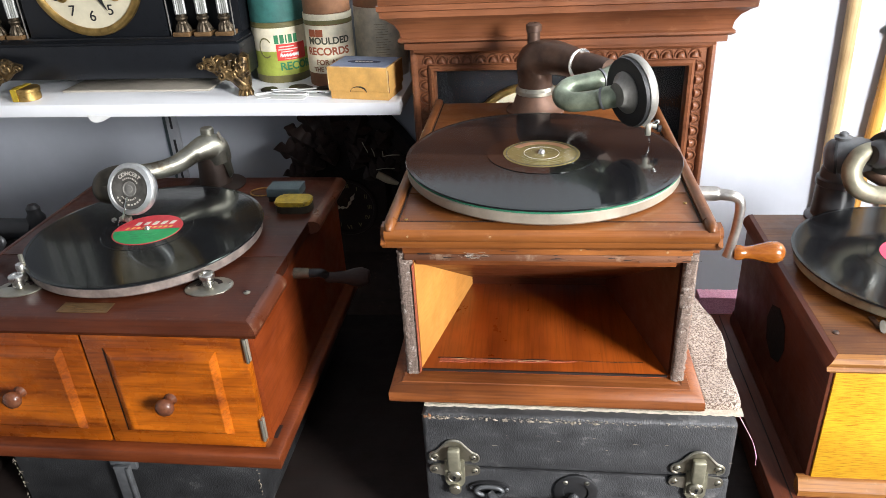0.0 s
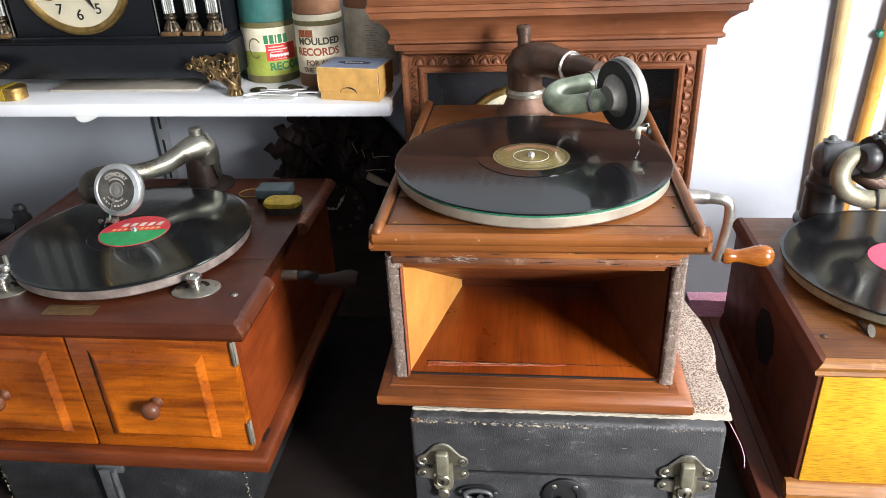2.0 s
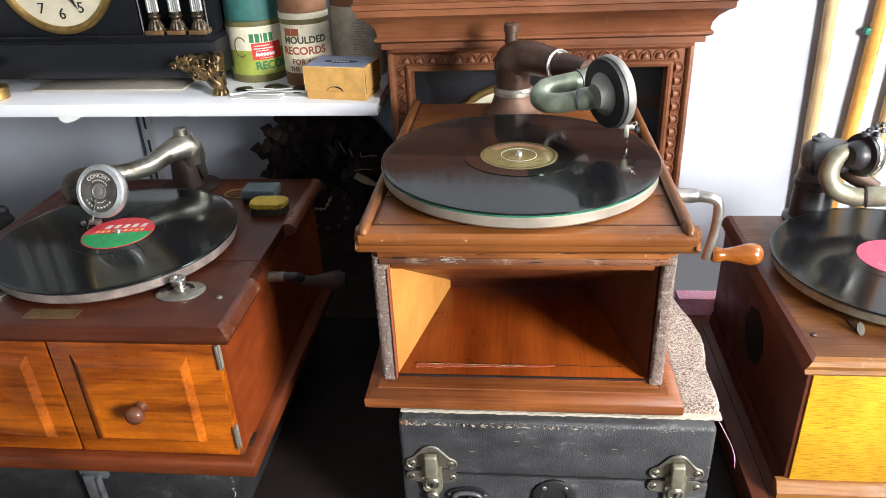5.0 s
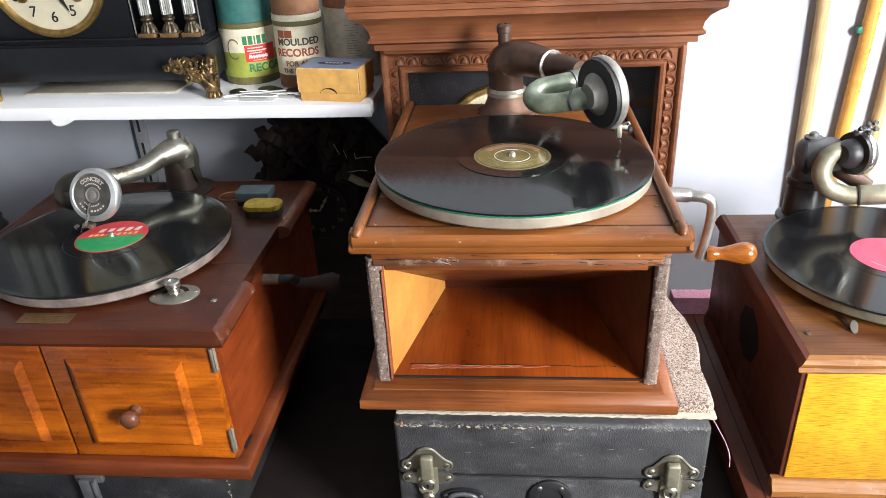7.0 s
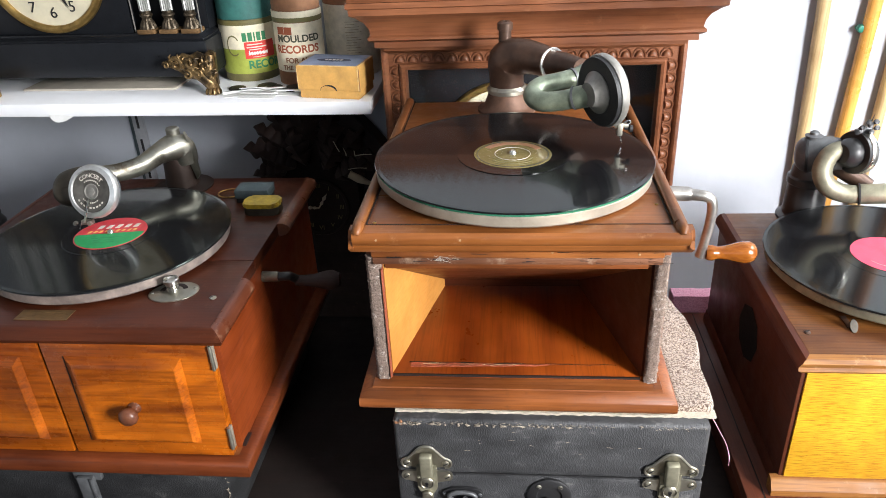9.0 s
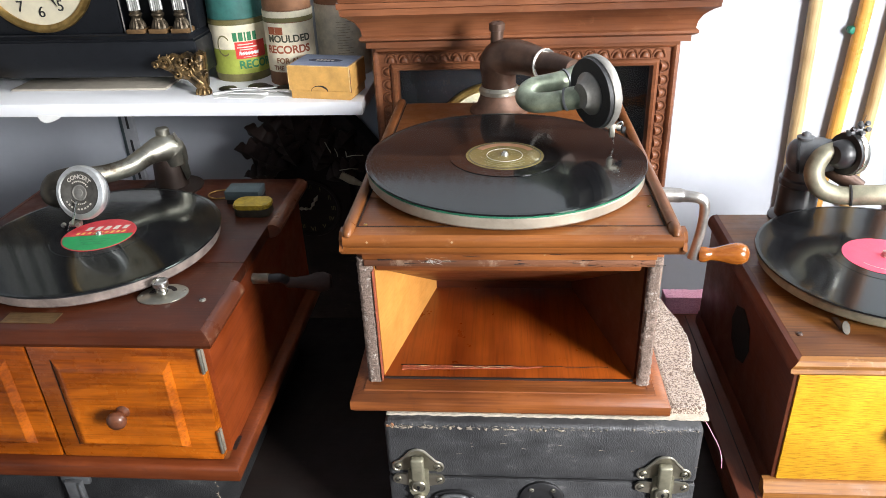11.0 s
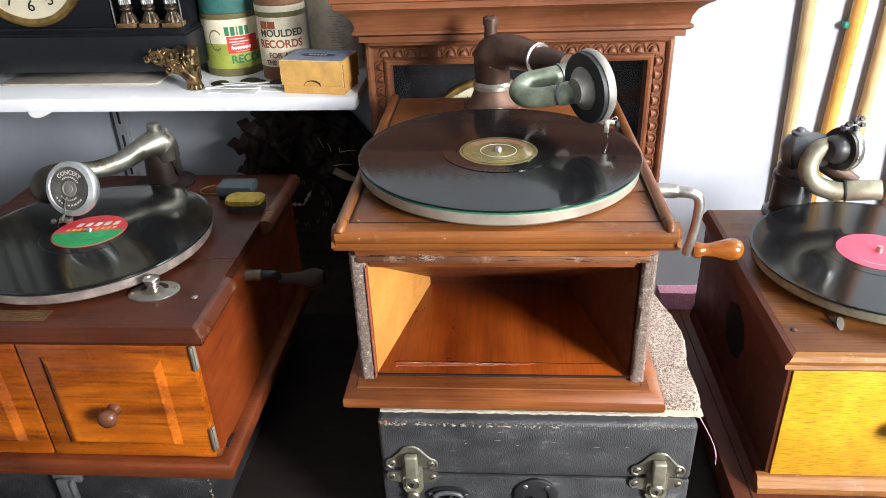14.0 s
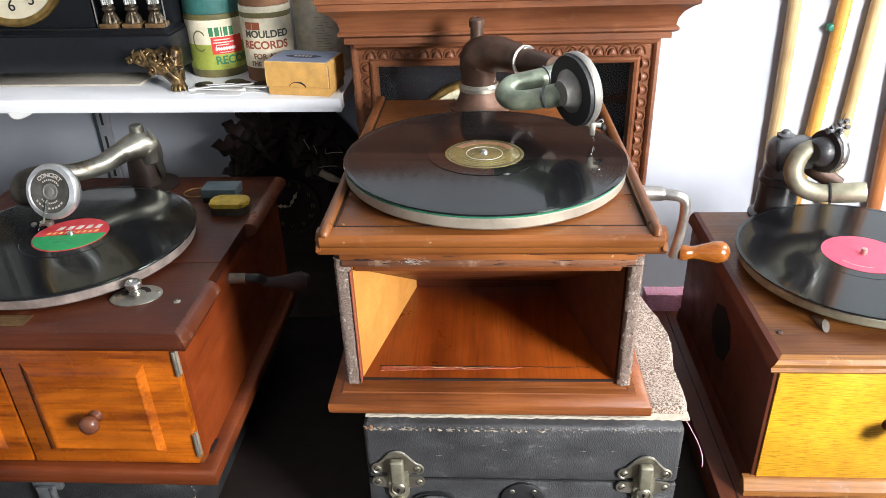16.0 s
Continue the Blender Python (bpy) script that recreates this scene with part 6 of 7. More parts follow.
def claw_foot(x, y, sx):
    """Scrolled leaf bracket over a clawed paw."""
    bm = nb()
    rnd = random.Random(21)
    # paw: toes and ankle
    lathe(bm, [(0, 0), (0.0085, 0.0005), (0.0095, 0.004), (0.0075, 0.008), (0.0060, 0.014), (0.0065, 0.020), (0.0065, 0.026), (0.005, 0.031), (0, 0.032)], Matrix.Translation((x, y, SZ)), 18)
    for k in range(4):
        a = -2.4 + k * 0.55
        tube(bm, [(x + 0.004 * math.cos(a), y + 0.004 * math.sin(a), SZ + 0.009), (x + 0.0095 * math.cos(a), y + 0.0095 * math.sin(a), SZ + 0.0065), (x + 0.0125 * math.cos(a), y + 0.0125 * math.sin(a), SZ + 0.0012)], [0.0022, 0.0030, 0.0014], 8, 4)
    # leg swelling up from the paw into the bracket
    tube(bm, [(x, y, SZ + 0.006), (x + sx * 0.004, y - 0.003, SZ + 0.018), (x + sx * 0.018, y - 0.003, SZ + 0.030), (x + sx * 0.040, y - 0.002, SZ + 0.042), (x + sx * 0.060, y, SZ + 0.045)], [0.0080, 0.0085, 0.0095, 0.0070, 0.002], 12)
    tube(bm, [(x, y, SZ + 0.012), (x + sx * 0.001, y - 0.004, SZ + 0.034), (x - sx * 0.003, y - 0.002, SZ + 0.054)], [0.0075, 0.0085, 0.006], 12)
    # large scrolls, then leaf ribs fanning out between them
    for cx, cz, r, a0, w in ((0.043, 0.043, 0.0095, 0.4, 0.0030), (0.024, 0.046, 0.0090, 2.6, 0.0030), (0.030, 0.029, 0.0065, 1.2, 0.0024), (0.002, 0.040, 0.0075, 3.9, 0.0026), (0.058, 0.042, 0.0045, 0.0, 0.0020), (0.013, 0.030, 0.006, 5.0, 0.0022)):
        pts = [(x + sx * (cx + r * (1 - t / 15) * math.cos(a0 + t * 0.62)), y - 0.0090 - 0.0008 * t * 0.3, SZ + cz + r * (1 - t / 15) * math.sin(a0 + t * 0.62)) for t in range(14)]
        tube(bm, pts, [w, w * 0.9, w * 0.6], 8, 2)
    for k in range(46):
        u = rnd.random()
        cx, cz = u * 0.062 - 0.006, 0.024 + u * 0.018 + rnd.uniform(-0.002, 0.022 * (1 - u * 0.6))
        a = rnd.uniform(0.6, 2.4)
        s = rnd.uniform(0.005, 0.011)
        pts = [(x + sx * (cx + s * t * math.cos(a + t * 0.5)), y - 0.0075 - 0.003 * math.sin(3 * t), SZ + cz + s * t * math.sin(a + t * 0.5)) for t in (0, 0.33, 0.66, 1.0)]
        tube(bm, pts, [0.0009, 0.0017, 0.0005], 6, 2)
    # cast plate behind the leaves
    poly = [(0.008, 0.014), (0.010, 0.056), (0.002, 0.060), (-0.006, 0.054), (-0.016, 0.058), (-0.026, 0.053), (-0.036, 0.056), (-0.048, 0.050), (-0.062, 0.046), (-0.058, 0.038), (-0.046, 0.034), (-0.034, 0.024), (-0.020, 0.020), (-0.008, 0.008), (0.004, 0.008)]
    prism(bm, [(x - sx * u, SZ + v) for u, v in poly], Matrix(((1, 0, 0, 0), (0, 0, -1, y + 0.002), (0, 1, 0, 0), (0, 0, 0, 1))), 0.006)
    return bm


for sx, x in ((-1, -0.4085), (1, -0.8000)):
    part("claw_foot", claw_foot(x, 0.324, sx), GILT, ck, "gilt cast claw foot with leaf scrolls")

# card lying under the clock, and a round tin
bm = nb()
box(bm, -0.7020, -0.4740, 0.3440, 0.452, SZ + 0.0001, SZ + 0.0030, 0.0005, m=None)
solo("card", bm, GREY_CARD, (-0.60, 0.40, SZ), "cream card lying on the shelf beneath the clock", "card")
TX, TY = -0.7350, 0.3120
tn = thing("round_tin", (TX, TY, SZ), "small round brass tin with a yellow band", "tin")
bm = nb()
lathe(bm, [(0, 0), (0.0168, 0), (0.0178, 0.001), (0.0178, 0.0118), (0.0188, 0.0124), (0.0188, 0.0165), (0.0174, 0.0178), (0, 0.0178)], Matrix.Translation((TX, TY, SZ)), 40)
part("body", bm, BRASS, tn)
bm = nb()
box(bm, TX - 0.0115, TX - 0.0030, TY - 0.0180, TY + 0.0175, SZ + 0.0176, SZ + 0.0184, 0)
box(bm, TX - 0.0115, TX - 0.0030, TY - 0.0192, TY - 0.0178, SZ + 0.0010, SZ + 0.0184, 0)
part("band", bm, YELLOW_TIN, tn, "yellow paper band")


# ---- cylinder record boxes ----
def wrap(bm, c, r, a0):
    """Bends a flat bmesh (x across, y up) round a cylinder; a0 is where x = 0 faces."""
    for v in bm.verts:
        a = a0 + v.co.x / r
        rr = r + v.co.z
        v.co = Vector((c[0] + rr * math.cos(a), c[1] + rr * math.sin(a), c[2] + v.co.y))
    return bm


def band(c, r, z0, z1, t=0.0004):
    bm = nb()
    lathe(bm, [(r - 0.001, z0), (r + t, z0), (r + t, z1), (r - 0.001, z1)], Matrix.Translation((c[0], c[1], 0)), 64)
    return bm


def bar(x0, x1, y0, y1):
    bm = nb()
    n = max(2, int((x1 - x0) / 0.003))
    for k in range(n):
        a, b = x0 + (x1 - x0) * k / n, x0 + (x1 - x0) * (k + 1) / n
        vs = [bm.verts.new(p) for p in ((a, y0, 0.0006), (b, y0, 0.0006), (b, y1, 0.0006), (a, y1, 0.0006))]
        bm.faces.new(vs)
    bmesh.ops.remove_doubles(bm, verts=bm.verts, dist=1e-6)
    return bm


def can_box(c, r, h, body, cap, label, capz):
    o = thing("cylinder_record_box", (c[0], c[1], SZ), label, "record box", "cylinder record boxes")
    bm = nb()
    lathe(bm, [(0, SZ), (r - 0.0006, SZ), (r, SZ + 0.001), (r, SZ + capz), (0, SZ + capz)], Matrix.Translation((c[0], c[1], 0)), 64)
    part("tube", bm, body, o)
    bm = nb()
    lathe(bm, [(r - 0.002, SZ + capz), (r - 0.0004, SZ + capz + 0.0006), (r - 0.0008, SZ + h - 0.001), (r - 0.002, SZ + h), (0, SZ + h)], Matrix.Translation((c[0], c[1], 0)), 64)
    part("cap", bm, cap, o)
    return o


# first: lime and cream label with a red flash, teal cap
c1 = (-0.3850, 0.4230)
o = can_box(c1, 0.0395, 0.135, OLIVE, TEAL, "cardboard cylinder record box with cream and lime label and teal cap", 0.0860)
part("label", band(c1, 0.0395, SZ + 0.046, SZ + 0.0790), CREAM, o)
part("label", band(c1, 0.0395, SZ + 0.0110, SZ + 0.046), LIME, o)
part("edge_ring", band(c1, 0.0400, SZ + 0.0790, SZ + 0.0815, 0.0008), OLIVE, o)
A0 = -math.pi / 2 + 0.30
RR = 0.0395
for x0, x1, y0, y1, mt, nm in ((-0.006, 0.040, 0.0325, 0.0560, RED_PRINT, "red_flash"), (-0.0075, -0.0015, 0.0570, 0.0690, GREEN_PRINT, "printed_bar"), (0.0005, 0.0065, 0.0570, 0.0690, GREEN_PRINT, "printed_bar"),
                               (0.0085, 0.0105, 0.0570, 0.0690, GREEN_PRINT, "printed_bar"), (0.0125, 0.0185, 0.0570, 0.0690, GREEN_PRINT, "printed_bar"), (0.0205, 0.0265, 0.0570, 0.0690, GREEN_PRINT, "printed_bar")):
    part(nm, wrap(bar(x0, x1, y0, y1), (c1[0], c1[1], SZ), RR, A0), mt, o)
for x0, x1, y0, y1 in ((-0.002, 0.020, 0.0515, 0.0530), (-0.003, 0.026, 0.0475, 0.0492), (0.000, 0.018, 0.0445, 0.0458), (0.004, 0.024, 0.0345, 0.0352)):
    bm = wrap(bar(x0, x1, y0, y1), (c1[0], c1[1], SZ), RR + 0.0004, A0)
    part("printed_bar", bm, SILVER_INK, o)
bm = letters("RECORDS", 0.0155, 0.0002, 0.03)
for v in bm.verts:
    v.co = Vector((v.co.x + 0.0310, v.co.y + 0.0235, v.co.z + 0.0006))
part("lettering", wrap(bm, (c1[0], c1[1], SZ), RR, A0), GREEN_PRINT, o)
bm = nb()
tube(bm, [(-0.001 + 0.0011 * k, 0.0395 + (0.0026 if k % 2 else -0.0018) + (0.0014 if k == 1 else 0), 0.0010) for k in range(26)], 0.0006, 5, 3, False)
part("script_line", wrap(bm, (c1[0], c1[1], SZ), RR, A0), PAPER, o)
bm = nb()
ring_arc(bm, 0.009, 0.0105, 0.6, 5.4, 0.0004, None, 20)
for v in bm.verts:
    v.co.y = v.co.y * 1.4 + 0.051
    v.co.x -= 0.022
part("medallion", wrap(bm, (c1[0], c1[1], SZ), RR, A0), OLIVE, o)

# second: cream label with lettering, brown cap
c2 = (-0.3010, 0.3940)
o = can_box(c2, 0.0335, 0.140, BROWN_CARD, BROWN_CARD, "brown cardboard cylinder record box with a cream lettered label", 0.1000)
part("label", band(c2, 0.0335, SZ + 0.0190, SZ + 0.0850), CREAM, o, "cream lettered paper label")
part("edge_ring", band(c2, 0.0338, SZ + 0.0920, SZ + 0.1000, 0.0006), CREAM, o)
part("edge_ring", band(c2, 0.0337, SZ + 0.0860, SZ + 0.0920, 0.0005), OLIVE, o)
for text, size, y, mt, off in (("MOULDED", 0.0130, 0.0640, MOSS, 0.002), ("RECORDS", 0.0145, 0.0495, RUST, -0.001), ("FOR ALL", 0.0100, 0.0345, BROWN_CARD, 0.000), ("THE WORLD", 0.0085, 0.0245, BROWN_CARD, 0.000)):
    bm = letters(text, size, 0.0002, 0.03)
    for v in bm.verts:
        v.co.x += off
        v.co.y += y
        v.co.z += 0.0006
    part("lettering", wrap(bm, (c2[0], c2[1], SZ), 0.0335, -math.pi / 2 + 0.16), mt, o)
for k in range(2):
    part("printed_bar", wrap(bar(-0.028 + 0.0115 * k, -0.017 + 0.0115 * k, 0.0700, 0.0800), (c2[0], c2[1], SZ), 0.0335, -math.pi / 2 + 0.16), RUST, o)
# third, half hidden and dim
c3 = (-0.2350, 0.4420)
o = can_box(c3, 0.0385, 0.140, AGED_PAPER, BROWN_CARD, "cylinder record box with a torn aged paper label", 0.1000)
rnd = random.Random(31)
for k in range(13):
    part("printed_bar", wrap(bar(-0.004 + rnd.uniform(0, 0.004), 0.020 - rnd.uniform(0, 0.010), 0.034 + 0.0036 * k, 0.0346 + 0.0036 * k), (c3[0], c3[1], SZ), 0.0385, -math.pi / 2 + 0.05), DARK_TAN, o)

# ---- tan card box, folded papers and coins ----
M = Matrix.Translation((-0.2365, 0.3190, SZ)) @ Matrix.Rotation(radians(-9), 4, "Z")
kb = thing("card_box", (-0.2405, 0.3230, SZ), "tan cardboard box with a blue-grey printed top, worn edges", "box")


def placed(bm):
    bmesh.ops.transform(bm, matrix=M, verts=bm.verts)
    return bm


bm = nb()
box(bm, -0.0415, 0.0415, -0.0255, 0.0330, 0.0, 0.0140, 0.0012)
part("tray", placed(bm), KRAFT, kb)
bm = nb()
box(bm, -0.0430, 0.0430, -0.0270, 0.0345, 0.0110, 0.0440, 0.0015, 3)
lid = part("lid", placed(bm), KRAFT, kb)
bm = nb()
box(bm, -0.0400, 0.0405, -0.0250, 0.0325, 0.0440, 0.0444, 0)
tp = part("top_label", placed(bm), BLUE_CARD, lid, "blue-grey printed paper top")
bm = nb()
along_z(bm, [(0.024 * math.cos(k * math.pi / 12), 0.002 + 0.0075 * math.sin(k * math.pi / 12)) for k in range(24)], 0.0444, 0.0447)
ov = part("oval", placed(bm), NAVY, tp)
for k in range(5):
    bm = nb()
    box(bm, -0.0125 + 0.0052 * k, -0.0088 + 0.0052 * k, -0.0005, 0.0045, 0.0447, 0.0450, 0)
    part("printed_bar", placed(bm), SILVER_INK, tp)
# notch outline swells to the right, which draws its shadow
bm = nb()
tube(bm, [(-0.012 + 0.0115 * (1 - math.cos(math.pi * k / 12)), -0.0272, 0.0108 + 0.0072 * math.sin(math.pi * k / 12)) for k in range(13)], [0.0003, 0.0003, 0.0004, 0.0007, 0.0012, 0.0010, 0.0003], 6, 2)
part("thumb_notch", placed(bm), INK, lid, "torn thumb notch, its dark line thickened for shadow")
bm = nb()
box(bm, 0.0424, 0.0434, -0.0262, -0.0250, 0.0105, 0.0400, 0)
part("split_corner", placed(bm), BROWN_CARD, lid)
rnd = random.Random(8)
for p, q in (((-0.0425, -0.0268, 0.0436), (0.0425, -0.0268, 0.0436)), ((0.0427, -0.0262, 0.0436), (0.0427, 0.0340, 0.0436)), ((0.0420, -0.0268, 0.0120), (0.0420, -0.0268, 0.0430)), ((-0.0427, -0.0265, 0.0120), (-0.0427, -0.0265, 0.0430))):
    bm = nb()
    tube(bm, [Vector(p).lerp(Vector(q), k / 14) for k in range(15)], [rnd.uniform(0.0002, 0.0009) for k in range(15)], 6, 2)
    part("worn_edge", placed(bm), WORN_CARD, lid, "pale rubbed cardboard edge")
for x, y, a, w, d in ((-0.3720, 0.3160, 0.38, 0.021, 0.008), (-0.3440, 0.3080, -0.08, 0.025, 0.010), (-0.3380, 0.3270, 0.22, 0.028, 0.008), (-0.3060, 0.3180, -0.12, 0.020, 0.009), (-0.3560, 0.3300, 0.15, 0.018, 0.006)):
    o = thing("folded_paper", (x, y, SZ), "small strip of folded white paper", "paper", "folded papers")
    m = Matrix.Translation((x, y, SZ)) @ Matrix.Rotation(a, 4, "Z")
    bm = nb()
    poly = [(-d, 0.0), (d, 0.0), (d + 0.0016, 0.0012), (d + 0.0012, 0.0036), (d, 0.0048), (-d, 0.0078), (-d, 0.0070), (d - 0.0008, 0.0039), (d, 0.0024), (d - 0.0006, 0.0009), (-d, 0.0006)]
    along_x(bm, poly, -w, w)
    bmesh.ops.transform(bm, matrix=m, verts=bm.verts)
    part("sheet", bm, PAPER, o)
for x, y, r in ((-0.3850, 0.347, 0.012), (-0.3450, 0.358, 0.014), (-0.3340, 0.350, 0.013), (-0.3010, 0.343, 0.018)):
    bm = nb()
    lathe(bm, [(0, 0), (r, 0), (r, 0.0016), (r - 0.001, 0.0022), (0, 0.0020)], Matrix.Translation((x, y, SZ)), 32)
    solo("coin", bm, DARK_TIN, (x, y, SZ), "dark tarnished coin on the shelf", "coin", "coins")

# ---- carved overmantel cabinet behind ----
ov = thing("carved_wall_cabinet", (0.02, 0.38, -1.08), "carved oak glazed cabinet with a heavy cornice and dark glass", "cabinet")
FX0, FX1, FY, FT = -0.1665, 0.2125, 0.280, 0.0385
bm = nb()
box(bm, FX0 + 0.006, FX1 - 0.006, FY + 0.020, WALL_Y - 0.004, -1.08, -0.36, 0.001)
box(bm, FX0 + 0.004, FX0 + 0.016, FY + 0.018, WALL_Y - 0.004, -0.36, FT, 0.001)
box(bm, FX1 - 0.016, FX1 - 0.004, FY + 0.018, WALL_Y - 0.004, -0.36, FT, 0.001)
box(bm, FX0 + 0.004, FX1 - 0.004, WALL_Y - 0.012, WALL_Y - 0.004, -0.36, FT, 0.001)
part("carcass", bm, W_FRAME_Z, ov)
FB = -0.36
# frame profile: outer bead, flat for the carving, inner bead; (inset, depth)
fr = [(0.0, 0.018), (0.0, 0.004), (0.002, 0.0005), (0.005, 0.0), (0.008, 0.002), (0.0095, 0.0055), (0.0225, 0.0055), (0.0235, 0.002), (0.0265, 0.0), (0.0300, 0.0015), (0.0315, 0.006), (0.0320, 0.018)]
bm = nb()
rows = []
for ins, dep in fr:
    rows.append([bm.verts.new(p) for p in ((FX0 + ins, FY + dep, FB + ins), (FX0 + ins, FY + dep, FT - ins), (FX1 - ins, FY + dep, FT - ins), (FX1 - ins, FY + dep, FB + ins))])
for k in range(len(rows)):
    a, b = rows[k], rows[(k + 1) % len(rows)]
    for i in range(4):
        j = (i + 1) % 4
        bm.faces.new((a[i], a[j], b[j], b[i]))
dr = part("door_frame", bm, W_FRAME, ov, "moulded frame with carved egg and tongue border")


def egg_mesh():
    bm = nb()
    # arch
    n = 12
    pts = [(0.0076 * math.cos(math.pi * k / n), 0.0, -0.0052 + 0.0108 * math.sin(math.pi * k / n)) for k in range(n + 1)]
    tube(bm, pts, [0.0012] * (n + 1), 6, 1)
    # egg, broad and domed, cut square at its foot
    poly = [(0.0052 * math.cos(math.pi * k / n), 0.0078 * math.sin(math.pi * k / n) - 0.0050) for k in range(n + 1)]
    rows = []
    for f, h in ((1.0, 0.0), (0.92, 0.0016), (0.70, 0.0028), (0.38, 0.0034)):
        rows.append([bm.verts.new((u * f, -h, (w + 0.0030) * f - 0.0030)) for u, w in poly])
    for p, q in zip(rows, rows[1:]):
        for k in range(n + 1):
            j = (k + 1) % (n + 1)
            bm.faces.new((p[k], p[j], q[j], q[k]))
    bm.faces.new(rows[-1])
    return finish(bm, "egg_carving", W_FRAME, 30)


EGG = egg_mesh()


def egg(x, z, turn):
    o = new("egg_carving", EGG)
    o.parent = dr
    b = ov["base"]
    o.matrix_basis = Matrix.Translation((x - b[0], FY + 0.0050 - b[1], z - b[2])) @ Matrix.Rotation(turn, 4, "Y")


n = 21
for k in range(n):
    egg(FX0 + 0.024 + (FX1 - FX0 - 0.048) * k / (n - 1), FT - 0.0160, 0)
for k in range(24):
    z = FT - 0.0325 - k * 0.0166
    if z > FB + 0.02:
        egg(FX0 + 0.0160, z, math.pi / 2 * 3)
        egg(FX1 - 0.0160, z, math.pi / 2)
bm = nb()
box(bm, FX0 + 0.030, FX1 - 0.030, FY + 0.0105, FY + 0.0135, FB + 0.03, FT - 0.030, 0)
gl = part("glass_pane", bm, GLASS, dr)
gl.visible_shadow = False
bm = nb()
box(bm, FX0 + 0.016, FX1 - 0.016, 0.345, 0.350, FB, FT, 0)
part("backing", bm, BACKING, ov, "black inner backing")
# pale dial inside
bm = nb()
D = Matrix(((1, 0, 0, -0.0110), (0, 0, -1, 0.3445), (0, 1, 0, -0.1180), (0, 0, 0, 1)))
lathe(bm, [(0, 0), (0.083, 0), (0.083, 0.002), (0, 0.002)], D, 64)
dd = part("dial", bm, DIAL, ov, "cream round dial with a gilt rim behind the glass")
bm = nb()
lathe(bm, [(0.083, 0), (0.0935, 0), (0.0935, 0.003), (0.091, 0.006), (0.086, 0.006), (0.083, 0.003)], D, 64, True)
part("rim", bm, BRASS, dd)
for k, tx in enumerate(("I", "II", "III", "IV", "V", "VI", "VII", "VIII", "IX", "X", "XI", "XII")):
    a = math.pi / 2 - (k + 1) * math.pi / 6
    bm = letters(tx, 0.017)
    bmesh.ops.transform(bm, matrix=D @ Matrix.Rotation(a - math.pi / 2, 4, "Z") @ Matrix.Translation((0, 0.067, 0.0024)), verts=bm.verts)
    part("numeral", bm, INK, dd)
# frieze fillet and big cornice
bm = nb()
pr = [(-0.010, 0.0385), (0.0, 0.0385), (0.0005, 0.0440), (0.0100, 0.0445), (0.0100, 0.0515), (0.0130, 0.0525), (0.0165, 0.0550), (0.0165, 0.0580), (0.0130, 0.0600), (0.0145, 0.0680), (0.0190, 0.0760), (0.0270, 0.0830), (0.0330, 0.0865), (0.0335, 0.0935), (0.0360, 0.0950), (0.0360, 0.1010), (-0.010, 0.1010)]
mitred(bm, pr, -0.1560, 0.2050, 0.2560, WALL_Y - 0.004)
part("cornice", bm, W_FRAME, ov, "deep moulded cornice")
bm = nb()
box(bm, -0.150, 0.199, 0.262, WALL_Y - 0.004, 0.0385, 0.1008, 0.001)
part("top_board", bm, W_FRAME, ov)

# low carved gallery along the top of the cornice
bm = nb()
box(bm, -0.190, 0.239, 0.2215, 0.2285, 0.1011, 0.1110, 0.0008)
gy = part("gallery", bm, W_FRAME, ov, "low carved gallery on the cornice")
for k in range(26):
    o = new("egg_carving", EGG)
    o.parent = gy
    o.matrix_basis = Matrix.Translation((-0.184 + 0.0166 * k - ov["base"][0], 0.2235 - ov["base"][1], 0.1168 - ov["base"][2]))

# ---- dark carved wall clock under the shelf ----
cu = thing("cuckoo_clock", (-0.325, 0.47, -0.36), "nearly black carved wall clock with leaf crest and pale pointers", "clock")
bm = nb()
box(bm, -0.400, -0.250, 0.445, WALL_Y, -0.345, -0.175, 0.004)
part("case", bm, W_BLACKISH, cu)
bm = nb()
K = Matrix(((1, 0, 0, -0.3185), (0, 0, -1, 0.445), (0, 1, 0, -0.2568), (0, 0, 0, 1)))
lathe(bm, [(0, 0.0), (0.050, 0.0), (0.052, 0.003), (0.050, 0.006), (0.046, 0.0055), (0.044, 0.003), (0, 0.003)], K, 48)
dk = part("dial", bm, W_BLACKISH, cu)
for k, tx in enumerate(("I", "II", "III", "IV", "V", "VI", "VII", "VIII", "IX", "X", "XI", "XII")):
    a = math.pi / 2 - (k + 1) * math.pi / 6
    bm = letters(tx, 0.0105)
    bmesh.ops.transform(bm, matrix=K @ Matrix.Translation((0.038 * math.cos(a), 0.038 * math.sin(a), 0.0034)), verts=bm.verts)
    part("numeral", bm, OLIVE, dk)
for ang, ln in ((1.02, 0.030), (3.1, 0.022)):
    bm = nb()
    tube(bm, [(ln * k / 6 * math.cos(ang), ln * k / 6 * math.sin(ang), 0.006) for k in range(7)], [0.0014, 0.0010, 0.0030, 0.0010, 0.0034, 0.0014, 0.0004], 8, 3)
    bmesh.ops.transform(bm, matrix=K, verts=bm.verts)
    part("pointer", bm, BONE, dk, "pale carved pointer")


